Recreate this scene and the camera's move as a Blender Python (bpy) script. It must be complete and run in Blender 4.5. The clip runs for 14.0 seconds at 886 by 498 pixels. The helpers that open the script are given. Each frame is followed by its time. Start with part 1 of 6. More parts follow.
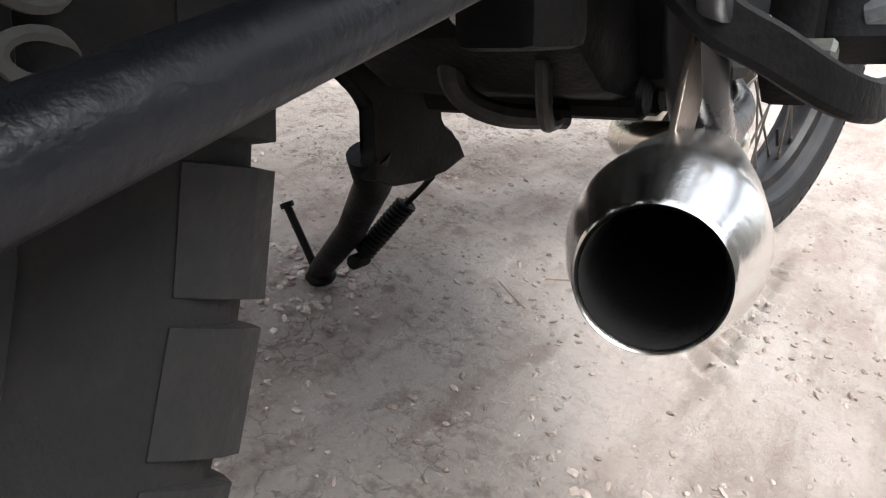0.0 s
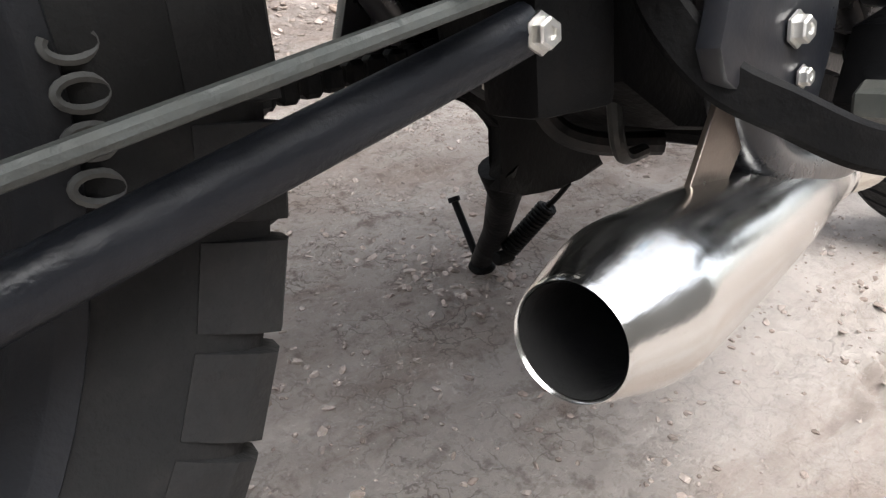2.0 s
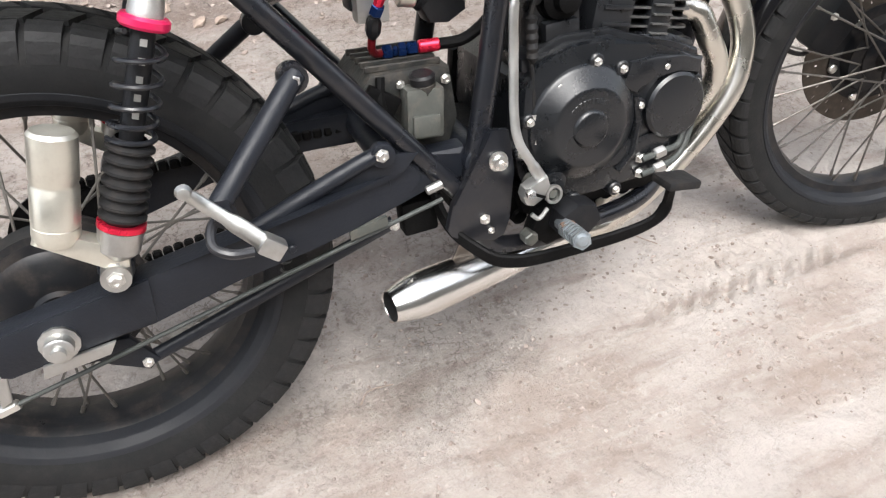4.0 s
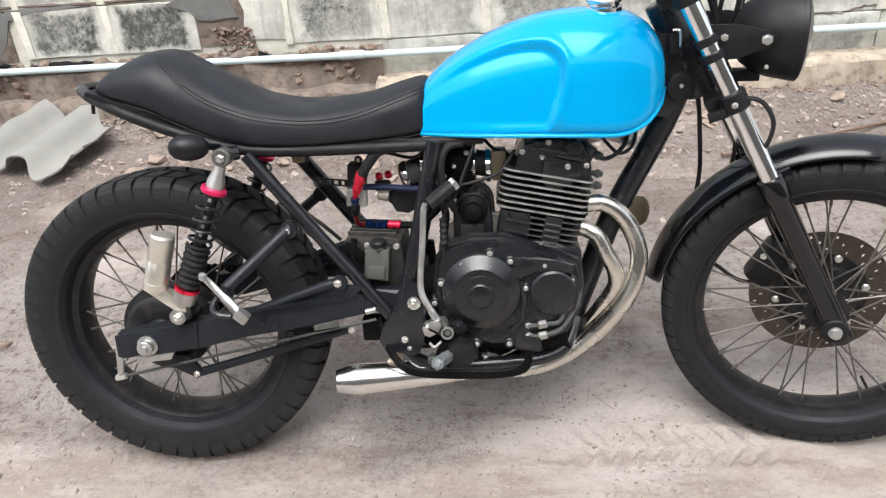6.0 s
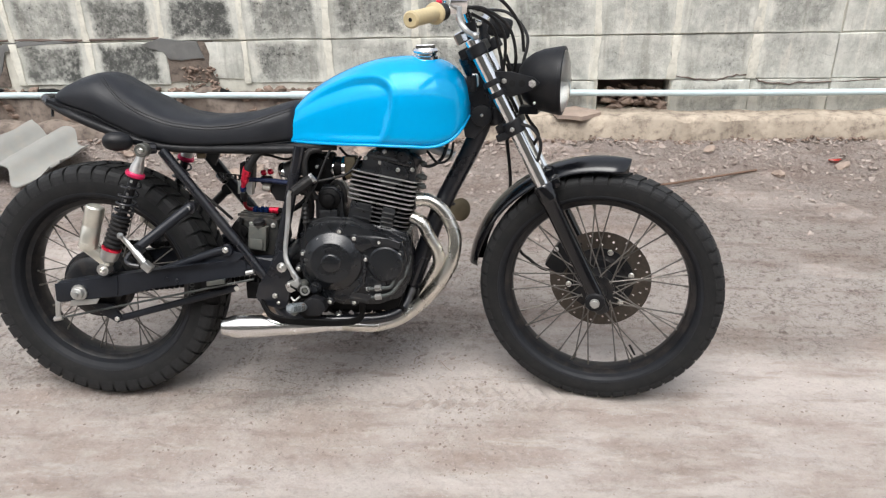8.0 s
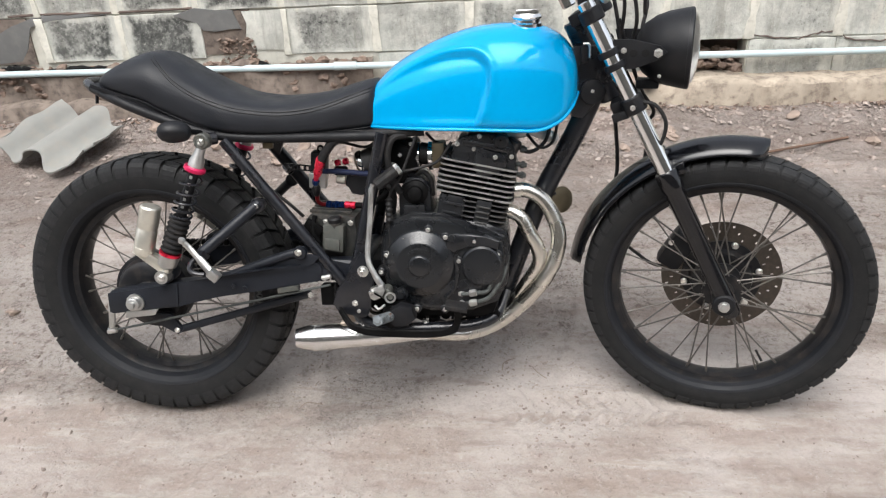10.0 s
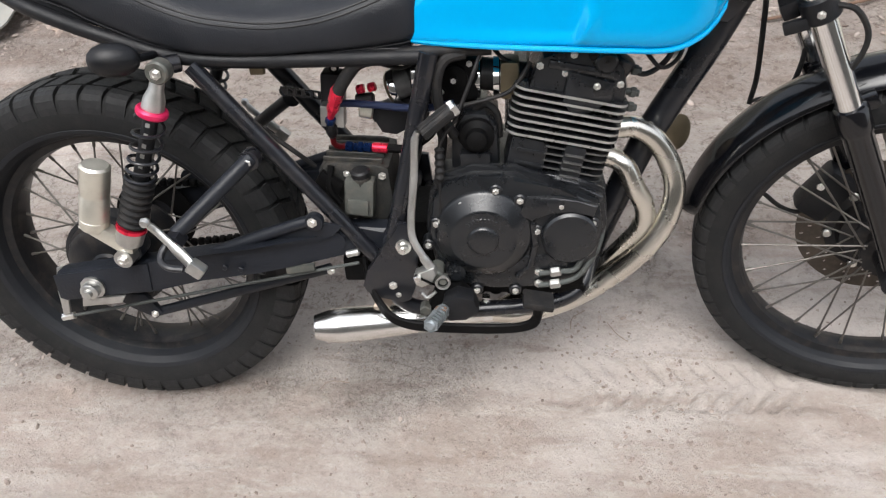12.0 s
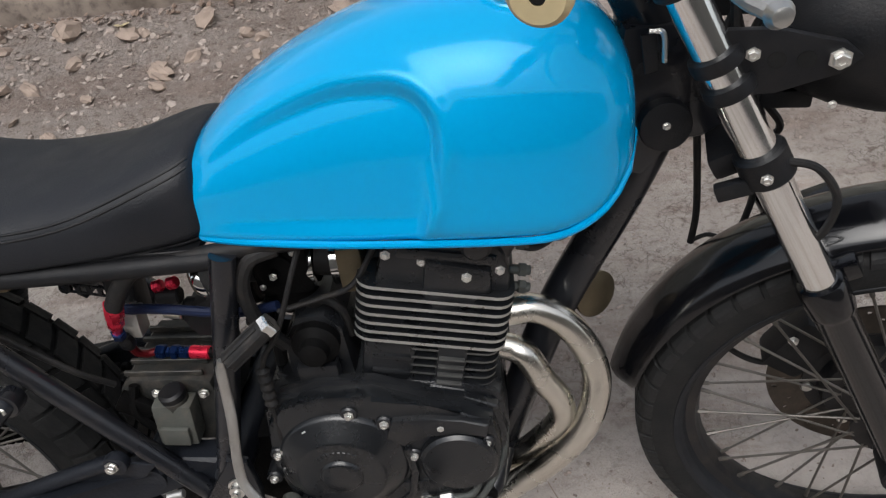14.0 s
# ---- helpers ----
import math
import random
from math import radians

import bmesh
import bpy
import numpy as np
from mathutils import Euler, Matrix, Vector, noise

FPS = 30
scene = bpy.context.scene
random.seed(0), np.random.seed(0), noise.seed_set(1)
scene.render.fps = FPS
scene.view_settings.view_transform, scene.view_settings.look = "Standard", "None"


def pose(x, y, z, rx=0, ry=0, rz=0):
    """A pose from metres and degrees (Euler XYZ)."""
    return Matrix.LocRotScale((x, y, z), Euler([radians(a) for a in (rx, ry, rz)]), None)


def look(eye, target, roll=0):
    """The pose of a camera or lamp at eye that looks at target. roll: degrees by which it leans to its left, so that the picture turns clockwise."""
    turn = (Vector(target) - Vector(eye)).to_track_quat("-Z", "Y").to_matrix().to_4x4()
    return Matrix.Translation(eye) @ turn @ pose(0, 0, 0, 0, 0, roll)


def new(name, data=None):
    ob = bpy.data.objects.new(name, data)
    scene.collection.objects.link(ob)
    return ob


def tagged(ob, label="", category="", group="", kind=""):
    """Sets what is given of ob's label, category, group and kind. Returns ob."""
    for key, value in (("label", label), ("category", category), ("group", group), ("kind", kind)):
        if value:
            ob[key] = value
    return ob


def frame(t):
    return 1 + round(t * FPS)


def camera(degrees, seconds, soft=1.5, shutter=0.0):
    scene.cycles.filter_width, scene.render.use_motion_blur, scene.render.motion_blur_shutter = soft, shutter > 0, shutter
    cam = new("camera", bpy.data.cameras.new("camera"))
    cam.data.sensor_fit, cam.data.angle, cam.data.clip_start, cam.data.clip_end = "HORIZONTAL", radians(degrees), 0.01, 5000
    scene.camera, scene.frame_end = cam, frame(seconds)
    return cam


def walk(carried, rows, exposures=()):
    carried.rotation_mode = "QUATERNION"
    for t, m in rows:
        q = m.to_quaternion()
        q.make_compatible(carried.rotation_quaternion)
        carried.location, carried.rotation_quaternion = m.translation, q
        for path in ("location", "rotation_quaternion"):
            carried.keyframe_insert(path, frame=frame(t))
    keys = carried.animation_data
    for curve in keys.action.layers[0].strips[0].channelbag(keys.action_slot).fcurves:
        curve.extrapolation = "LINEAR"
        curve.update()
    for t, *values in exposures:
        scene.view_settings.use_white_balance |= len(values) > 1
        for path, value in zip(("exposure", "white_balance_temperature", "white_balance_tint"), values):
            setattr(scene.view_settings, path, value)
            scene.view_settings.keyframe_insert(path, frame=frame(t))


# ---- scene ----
cam = camera(62.2, 14.0, soft=1.25)

PATH = [
    (0, (0.189, -0.140, 0.353), (1.634, 0.683, -0.336), 9.7),
    (0.5, (0.195, -0.150, 0.360), (1.620, 0.728, -0.300), 9.0),
    (1, (0.200, -0.188, 0.367), (1.367, 0.958, -0.385), 8.9),
    (1.5, (0.227, -0.209, 0.395), (1.301, 0.941, -0.481), 2.8),
    (2, (0.217, -0.222, 0.412), (1.252, 0.995, -0.418), 3.7),
    (2.3, (0.194, -0.231, 0.438), (1.059, 1.073, -0.451), 5.0),
    (2.5, (0.190, -0.245, 0.450), (1.066, 1.035, -0.464), 4.8),
    (2.7, (0.165, -0.293, 0.510), (1.009, 0.936, -0.498), 2.1),
    (4.8, (0.362, -0.907, 1.181), (0.643, 0.496, -0.216), -4.0),
    (5, (0.437, -0.925, 1.194), (0.632, 0.536, -0.159), -6.0),
    (5.5, (0.628, -1.084, 1.216), (0.544, 0.512, 0.013), -5.6),
    (6, (0.738, -1.243, 1.269), (0.565, 0.468, 0.248), -4.9),
    (6.5, (0.78, -1.472, 1.282), (0.653, 0.329, 0.423), -0.8),
    (7, (0.883, -1.605, 1.304), (0.718, 0.224, 0.511), -1.7),
    (7.5, (1.058, -1.71, 1.329), (0.881, 0.081, 0.457), -0.4),
    (8, (1.116, -1.732, 1.335), (0.97, 0.051, 0.442), -1.7),
    (8.5, (1.106, -1.741, 1.336), (0.936, 0.028, 0.419), -1.1),
    (9, (1.024, -1.719, 1.337), (0.763, 0.022, 0.389), -0.9),
    (9.2, (0.962, -1.678, 1.329), (0.743, 0.063, 0.371), -0.7),
    (11.3, (0.848, -1.185, 1.294), (0.594, 0.444, 0.163), -7.5),
    (11.5, (0.796, -1.133, 1.297), (0.581, 0.438, 0.077), -6.7),
    (12, (0.723, -0.931, 1.279), (0.549, 0.5, -0.107), -5.0),
    (12.5, (0.676, -0.789, 1.279), (0.661, 0.555, -0.202), -4.8),
    (13, (0.761, -0.621, 1.275), (0.516, 0.783, -0.128), -10.1),
    (13.5, (0.878, -0.501, 1.278), (0.558, 0.914, -0.099), -9.2),
    (14, (0.904, -0.491, 1.255), (0.734, 0.92, -0.152), -9.7),
]
EXPOSURES = [(0, 1.75), (1.5, 1.73), (2.3, 1.78), (2.7, 1.85), (5, 1.4), (5.5, 1.52), (6, 1.27), (7, 1.03), (9.2, 1.05), (11.3, 1.15), (12, 1.15), (12.5, 1.12), (13.0, 1.4), (13.4, 0.75), (14, 0.5)]
walk(cam, [(t, look(eye, target, roll)) for t, eye, target, roll in PATH], EXPOSURES)

# ---- world and light ----
world = bpy.data.worlds.new("overcast_sky")
scene.world = world
world.use_nodes = True
wn, wl = world.node_tree.nodes, world.node_tree.links
sky = wn.new("ShaderNodeTexSky")
sky.sky_type, sky.sun_disc = "NISHITA", False
sky.sun_elevation, sky.sun_rotation = radians(65), radians(190)
sky.air_density, sky.dust_density, sky.ozone_density = 1.0, 3.0, 1.0
grey = wn.new("ShaderNodeHueSaturation")
grey.inputs["Saturation"].default_value = 0.32
wl.new(sky.outputs[0], grey.inputs["Color"])
wl.new(grey.outputs[0], wn["Background"].inputs["Color"])
wn["Background"].inputs["Strength"].default_value = 0.145

sun = new("sun", bpy.data.lights.new("sun", "SUN"))
sun.data.energy, sun.data.angle, sun.data.color = 1.35, radians(45), (1.0, 0.99, 0.97)
sun.matrix_world = look((0.0, -2.4, 6.0), (0.5, 0.4, 0))


# ---- materials ----
def nodes_of(name):
    m = bpy.data.materials.new(name)
    m.use_nodes = True
    return m, m.node_tree.nodes, m.node_tree.links, m.node_tree.nodes["Principled BSDF"]


def noise_node(n, l, coord, scale, detail=4.0, rough=0.55):
    t = n.new("ShaderNodeTexNoise")
    t.inputs["Scale"].default_value, t.inputs["Detail"].default_value, t.inputs["Roughness"].default_value = scale, detail, rough
    l.new(coord, t.inputs["Vector"])
    return t.outputs["Fac"]


def ramp_node(n, l, fac, lo, hi, a=0.0, b=1.0):
    r = n.new("ShaderNodeMapRange")
    r.interpolation_type = "SMOOTHSTEP"
    for i, v in enumerate((lo, hi, a, b)):
        r.inputs[i + 1].default_value = v
    l.new(fac, r.inputs[0])
    return r.outputs[0]


def mix_node(n, l, fac, a, b, kind="MIX"):
    x = n.new("ShaderNodeMix")
    x.data_type, x.blend_type = "RGBA", kind
    for sock, v in ((x.inputs[0], fac), (x.inputs[6], a), (x.inputs[7], b)):
        if isinstance(v, (int, float)):
            sock.default_value = v
        elif isinstance(v, tuple):
            sock.default_value = (*v, 1)
        else:
            l.new(v, sock)
    return x.outputs[2]


def math_node(n, l, op, a, b=0.0):
    x = n.new("ShaderNodeMath")
    x.operation = op
    for sock, v in zip(x.inputs, (a, b)):
        if isinstance(v, (int, float)):
            sock.default_value = v
        else:
            l.new(v, sock)
    return x.outputs[0]


def bump_node(n, l, height, strength, distance, normal=None):
    x = n.new("ShaderNodeBump")
    x.inputs["Strength"].default_value, x.inputs["Distance"].default_value = strength, distance
    l.new(height, x.inputs["Height"])
    if normal:
        l.new(normal, x.inputs["Normal"])
    return x.outputs[0]


def surf(name, col, rough=0.5, metal=0.0, vary=0.2, scale=9.0, bump=0.15, fine=220.0, coat=0.0, dust=0.0, spec=None,
         dust_col=(0.23, 0.18, 0.14), spread=0.12, soft=0.0):
    """A solid surface with mottling, fine relief and an uneven film of dust."""
    m, n, l, p = nodes_of(name)
    co = n.new("ShaderNodeTexCoord").outputs["Object"]
    big, small = noise_node(n, l, co, scale, 5), noise_node(n, l, co, fine, 3)
    dark, light = tuple(c * (1 - vary) for c in col), tuple(min(1, c * (1 + vary)) for c in col)
    c = mix_node(n, l, big, dark, light)
    r = math_node(n, l, "ADD", ramp_node(n, l, big, 0.25, 0.75, rough - spread, rough + spread),
                  math_node(n, l, "MULTIPLY", small, 0.06))
    if dust > 0:
        f = math_node(n, l, "MULTIPLY", ramp_node(n, l, noise_node(n, l, co, scale * 2.3, 7, 0.65), 0.42, 0.72), dust)
        f = math_node(n, l, "MULTIPLY", f, ramp_node(n, l, small, 0.3, 0.7, 0.5, 1.0))
        c = mix_node(n, l, f, c, dust_col)
        r = math_node(n, l, "ADD", r, math_node(n, l, "MULTIPLY", f, 0.3))
    l.new(c, p.inputs["Base Color"])
    l.new(r, p.inputs["Roughness"])
    p.inputs["Metallic"].default_value = metal
    p.inputs["Specular IOR Level"].default_value = spec if spec is not None else 0.5 if coat or metal else 0.3
    if coat:
        p.inputs["Coat Weight"].default_value, p.inputs["Coat Roughness"].default_value = coat, 0.04
    if bump:
        l.new(bump_node(n, l, small, bump, 0.0015), p.inputs["Normal"])
    return m


M = {}
M["tank"] = surf("blue_tank_paint", (0.0, 0.295, 0.6), 0.12, 0, 0.04, 3, 0.0, 400, 0.3, spread=0.03)
M["tank"].node_tree.nodes["Principled BSDF"].inputs["Specular Tint"].default_value = (0.1, 0.6, 1.0, 1)
M["seat"] = surf("black_vinyl", (0.0105, 0.0118, 0.015), 0.47, 0, 0.25, 12, 0.4, 420, dust=0.015)
M["frame"] = surf("black_frame_paint", (0.0075, 0.0085, 0.0115), 0.27, 0, 0.2, 10, 0.08, 300, 0.22, dust=0.05, spec=0.42)
M["arm"] = surf("worn_black_paint", (0.0095, 0.0112, 0.0155), 0.4, 0, 0.35, 22, 0.35, 260, dust=0.08, dust_col=(0.035, 0.04, 0.048))
M["engine"] = surf("satin_black_engine_paint", (0.0075, 0.0083, 0.01), 0.29, 0, 0.35, 26, 0.35, 320, dust=0.06, spec=0.55, dust_col=(0.06, 0.06, 0.06))
M["cover"] = surf("smooth_black_cover_paint", (0.0062, 0.0072, 0.0088), 0.25, 0, 0.25, 18, 0.12, 320, dust=0.04, spec=0.6, dust_col=(0.05, 0.052, 0.055), spread=0.06)
M["finworn"] = surf("dull_fin_edge", (0.11, 0.11, 0.107), 0.45, 0.6, 0.5, 40, 0.2, 300)
# near-black, little sheen: shade low on and inside the bike is put into it
M["under"] = surf("shade_black_metal", (0.003, 0.003, 0.0032), 0.55, 0, 0.35, 25, 0.5, 200, dust=0.01, spec=0.1)
M["plastic"] = surf("matt_black_plastic", (0.005, 0.0055, 0.007), 0.48, 0, 0.15, 15, 0.25, 420, dust=0.03)
M["fender"] = surf("gloss_black_fender_paint", (0.003, 0.0033, 0.0045), 0.13, 0, 0.2, 6, 0.0, 300, 0.2, dust=0.02, spec=0.4, spread=0.03)
M["tyre"] = surf("dusty_black_rubber", (0.0075, 0.0078, 0.0082), 0.72, 0, 0.35, 16, 0.5, 260, dust=0.32, dust_col=(0.042, 0.039, 0.036))
M["sidewall"] = surf("clean_black_tyre_wall", (0.009, 0.0102, 0.013), 0.56, 0, 0.25, 12, 0.3, 260, dust=0.2, dust_col=(0.04, 0.038, 0.036))
M["tread"] = surf("worn_tread_rubber", (0.0078, 0.0082, 0.0088), 0.66, 0, 0.35, 40, 0.7, 160, dust=0.16, dust_col=(0.045, 0.042, 0.04), spec=0.4)
M["rubber"] = surf("black_rubber", (0.008, 0.008, 0.0085), 0.55, 0, 0.2, 30, 0.3, 260, dust=0.08)
M["rim"] = surf("black_rim_paint", (0.007, 0.0075, 0.009), 0.36, 0, 0.2, 12, 0.1, 260, dust=0.12)
M["rod"] = surf("weathered_rod_steel", (0.062, 0.068, 0.065), 0.6, 0.4, 0.45, 60, 0.7, 200, dust=0.5, dust_col=(0.1, 0.1, 0.09))
M["chrome"] = surf("chrome", (0.78, 0.78, 0.77), 0.09, 1, 0.06, 20, 0.03, 300, spread=0.05)
M["steel"] = surf("brushed_stainless_steel", (0.74, 0.735, 0.715), 0.17, 1, 0.12, 22, 0.08, 420, spread=0.07)
M["header"] = surf("heat_dulled_stainless_steel", (0.66, 0.635, 0.575), 0.23, 1, 0.12, 14, 0.03, 300, spread=0.08)
M["alloy"] = surf("cast_aluminium", (0.5, 0.5, 0.485), 0.4, 1, 0.18, 24, 0.3, 240, dust=0.2)
M["bolt"] = surf("zinc_bolt", (0.72, 0.71, 0.68), 0.3, 1, 0.2, 60, 0.2, 400)
M["spoke"] = surf("dull_spoke_steel", (0.16, 0.15, 0.138), 0.45, 0.8, 0.3, 60, 0.2, 400, dust=0.3)
M["disc"] = surf("brake_disc_steel", (0.085, 0.073, 0.062), 0.45, 0.8, 0.25, 40, 0.3, 300, dust=0.3)
M["red"] = surf("red_anodised_aluminium", (0.66, 0.02, 0.055), 0.28, 0.6, 0.15, 50, 0.05, 300)
M["pink"] = surf("red_spring_collar", (0.6, 0.015, 0.09), 0.35, 0.3, 0.15, 50, 0.05, 300)
M["blue"] = surf("blue_anodised_aluminium", (0.006, 0.024, 0.1), 0.3, 0.7, 0.15, 50, 0.05, 300)
M["bluehose"] = surf("dark_blue_silicone_hose", (0.006, 0.012, 0.04), 0.45, 0, 0.2, 40, 0.2, 300)
M["letter"] = surf("worn_white_tyre_letter", (0.085, 0.088, 0.086), 0.7, 0, 0.4, 90, 0.4, 240, dust=0.3, dust_col=(0.05, 0.045, 0.04))
M["redbrown"] = surf("dark_red_anodised_pipe", (0.16, 0.008, 0.012), 0.35, 0.5, 0.2, 50, 0.05, 300)
M["tan"] = surf("tan_rubber_grip", (0.47, 0.385, 0.225), 0.6, 0, 0.14, 30, 0.3, 240, dust=0.15)
M["brass"] = surf("tarnished_brass", (0.14, 0.115, 0.075), 0.42, 0.8, 0.25, 40, 0.2, 300, dust=0.2)
M["rustbracket"] = surf("heat_stained_steel", (0.2, 0.168, 0.142), 0.36, 0.9, 0.3, 40, 0.2, 300)
M["grime_alloy"] = surf("grimy_grey_casting", (0.02, 0.021, 0.02), 0.5, 0.3, 0.5, 22, 0.5, 200, dust=0.25)
M["casing"] = surf("grey_green_casting", (0.078, 0.082, 0.074), 0.5, 0.3, 0.4, 30, 0.5, 200, dust=0.25)
M["peg"] = surf("blue_grey_worn_peg", (0.22, 0.245, 0.26), 0.4, 0.7, 0.4, 60, 0.5, 240, dust=0.2)
M["pipe_pvc"] = surf("pale_blue_plastic_pipe", (0.48, 0.58, 0.6), 0.4, 0, 0.1, 5, 0.05, 200, dust=0.25, dust_col=(0.4, 0.33, 0.27))
M["asbestos"] = surf("weathered_grey_cement_sheet", (0.23, 0.23, 0.215), 0.85, 0, 0.28, 6, 0.5, 120, dust=0.35, dust_col=(0.3, 0.25, 0.2))
M["rust"] = surf("rusty_iron", (0.16, 0.1, 0.07), 0.75, 0.3, 0.4, 30, 0.5, 150)
M["finedge"] = surf("black_fin_with_bare_edges", (0.4, 0.4, 0.385), 0.34, 0.75, 0.35, 30, 0.2, 300)
# besides real soot, this black stands for the dark inside gaps and holes
M["soot"] = surf("soot", (0.006, 0.006, 0.006), 0.9, 0, 0.3, 60, 0.3, 300)
M["alloyrib"] = surf("dusty_filter_gauze", (0.1, 0.1, 0.1), 0.5, 0.5, 0.4, 200, 0.6, 400)
M["stone"] = surf("dusty_stone", (0.28, 0.22, 0.182), 0.9, 0, 0.3, 9, 0.6, 90, dust=0.4, dust_col=(0.4, 0.32, 0.26))

glass, gn, gl, gp = nodes_of("headlight_glass")
gp.inputs["Transmission Weight"].default_value, gp.inputs["Roughness"].default_value = 1.0, 0.06
gp.inputs["Base Color"].default_value = (0.92, 0.94, 0.93, 1)
M["glass"] = glass


def ground_material():
    m, n, l, p = nodes_of("crusted_laterite_dirt")
    co = n.new("ShaderNodeTexCoord").outputs["Object"]
    stretch = n.new("ShaderNodeMapping")
    stretch.inputs["Scale"].default_value = (0.35, 1.6, 1)
    stretch.inputs["Rotation"].default_value = (0, 0, 0.12)
    l.new(co, stretch.inputs[0])
    lanes = noise_node(n, l, stretch.outputs[0], 1.5, 5, 0.6)
    streaks = noise_node(n, l, stretch.outputs[0], 9.0, 7, 0.66)
    patch, mid, grit = noise_node(n, l, co, 3.2, 7, 0.62), noise_node(n, l, co, 34, 7, 0.6), noise_node(n, l, co, 210, 4, 0.7)
    blotch = noise_node(n, l, co, 11, 5, 0.6)
    sep = n.new("ShaderNodeSeparateXYZ")
    l.new(co, sep.inputs[0])
    c = mix_node(n, l, ramp_node(n, l, lanes, 0.44, 0.58), (0.64, 0.58, 0.53), (0.475, 0.4, 0.352))
    c = mix_node(n, l, ramp_node(n, l, patch, 0.42, 0.66, 0, 0.6), c, (0.665, 0.615, 0.568))
    c = mix_node(n, l, ramp_node(n, l, streaks, 0.5, 0.66, 0, 0.6), c, (0.37, 0.292, 0.248))
    c = mix_node(n, l, ramp_node(n, l, streaks, 0.46, 0.36, 0, 0.5), c, (0.68, 0.635, 0.59))
    # redder, darker earth beyond the bike, more so towards the wall
    far = math_node(n, l, "ADD", sep.outputs[1], math_node(n, l, "MULTIPLY", math_node(n, l, "SUBTRACT", lanes, 0.5), 1.6))
    c = mix_node(n, l, ramp_node(n, l, far, -0.1, 0.7, 0, 0.1), c, (0.33, 0.25, 0.212))
    c = mix_node(n, l, ramp_node(n, l, far, 0.5, 1.7, 0, 0.5), c, (0.246, 0.18, 0.156))
    # crust: irregular flakes of unequal height, in patches
    warp = n.new("ShaderNodeVectorMath")
    warp.operation = "MULTIPLY_ADD"
    wob = n.new("ShaderNodeTexNoise")
    wob.inputs["Scale"].default_value, wob.inputs["Detail"].default_value = 38.0, 4.0
    l.new(co, wob.inputs["Vector"])
    l.new(wob.outputs["Color"], warp.inputs[0])
    warp.inputs[1].default_value = (0.05, 0.05, 0.05)
    l.new(co, warp.inputs[2])
    plates = []
    for size in (26.0, 64.0, 150.0):
        v = n.new("ShaderNodeTexVoronoi")
        v.inputs["Scale"].default_value = size
        l.new(warp.outputs[0], v.inputs["Vector"])
        one = n.new("ShaderNodeSeparateColor")
        l.new(v.outputs["Color"], one.inputs[0])
        plates.append(one.outputs[0])
    driven = math_node(n, l, "ADD", sep.outputs[1], math_node(n, l, "MULTIPLY", math_node(n, l, "SUBTRACT", patch, 0.5), 0.6))
    driven = math_node(n, l, "SUBTRACT", driven, ramp_node(n, l, sep.outputs[0], 0.6, 0.95, 0.0, 0.28))
    crust = math_node(n, l, "MULTIPLY", ramp_node(n, l, noise_node(n, l, co, 1.7, 5, 0.6), 0.36, 0.52, 0.25, 1.0), ramp_node(n, l, driven, -0.15, 0.14, 0.2, 1.0))
    rubbly = noise_node(n, l, co, 62, 9, 0.78)
    rough = ramp_node(n, l, crust, 0.1, 0.8, 0.36, 1.0)
    flakes = math_node(n, l, "MULTIPLY", crust, math_node(n, l, "ADD", math_node(n, l, "MULTIPLY", plates[0], 0.9), math_node(n, l, "ADD", math_node(n, l, "MULTIPLY", plates[1], 0.7), math_node(n, l, "MULTIPLY", plates[2], 0.35))))
    # the small shadows of crumbs, painted as dark dots on the crust
    crumb_shade = math_node(n, l, "MULTIPLY", ramp_node(n, l, noise_node(n, l, co, 105, 4, 0.6), 0.62, 0.72, 0, 0.2), crust)
    c = mix_node(n, l, crumb_shade, c, (0.205, 0.152, 0.123))
    c = mix_node(n, l, math_node(n, l, "MULTIPLY", ramp_node(n, l, mid, 0.47, 0.33, 0, 0.75), crust), c, (0.226, 0.172, 0.146))
    c = mix_node(n, l, ramp_node(n, l, grit, 0.58, 0.74, 0, 0.3), c, (0.672, 0.631, 0.59))
    # relief shading painted in: lows of rubble and flakes darker, highs paler
    c = mix_node(n, l, math_node(n, l, "MULTIPLY", ramp_node(n, l, rubbly, 0.46, 0.33, 0, 0.62), rough), c, (0.189, 0.143, 0.123))
    c = mix_node(n, l, ramp_node(n, l, rubbly, 0.54, 0.66, 0, 0.6), c, (0.656, 0.607, 0.566))
    c = mix_node(n, l, ramp_node(n, l, plates[1], 0.75, 1.0, 0, 0.28), c, (0.541, 0.492, 0.459))
    c = mix_node(n, l, math_node(n, l, "MULTIPLY", ramp_node(n, l, plates[2], 0.3, 0.0, 0, 0.2), rough), c, (0.23, 0.18, 0.156))
    # the edges of flakes, in broken strokes
    lines = n.new("ShaderNodeTexVoronoi")
    lines.feature = "DISTANCE_TO_EDGE"
    lines.inputs["Scale"].default_value = 36.0
    l.new(warp.outputs[0], lines.inputs["Vector"])
    stroke = math_node(n, l, "MULTIPLY", ramp_node(n, l, lines.outputs["Distance"], 0.055, 0.02), ramp_node(n, l, noise_node(n, l, co, 11, 5, 0.65), 0.46, 0.56))
    stroke = math_node(n, l, "MULTIPLY", stroke, crust)
    c = mix_node(n, l, math_node(n, l, "MULTIPLY", stroke, 0.55), c, (0.13, 0.097, 0.08))
    # scales the whole ground colour down evenly
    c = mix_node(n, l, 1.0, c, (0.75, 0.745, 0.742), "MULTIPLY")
    l.new(c, p.inputs["Base Color"])
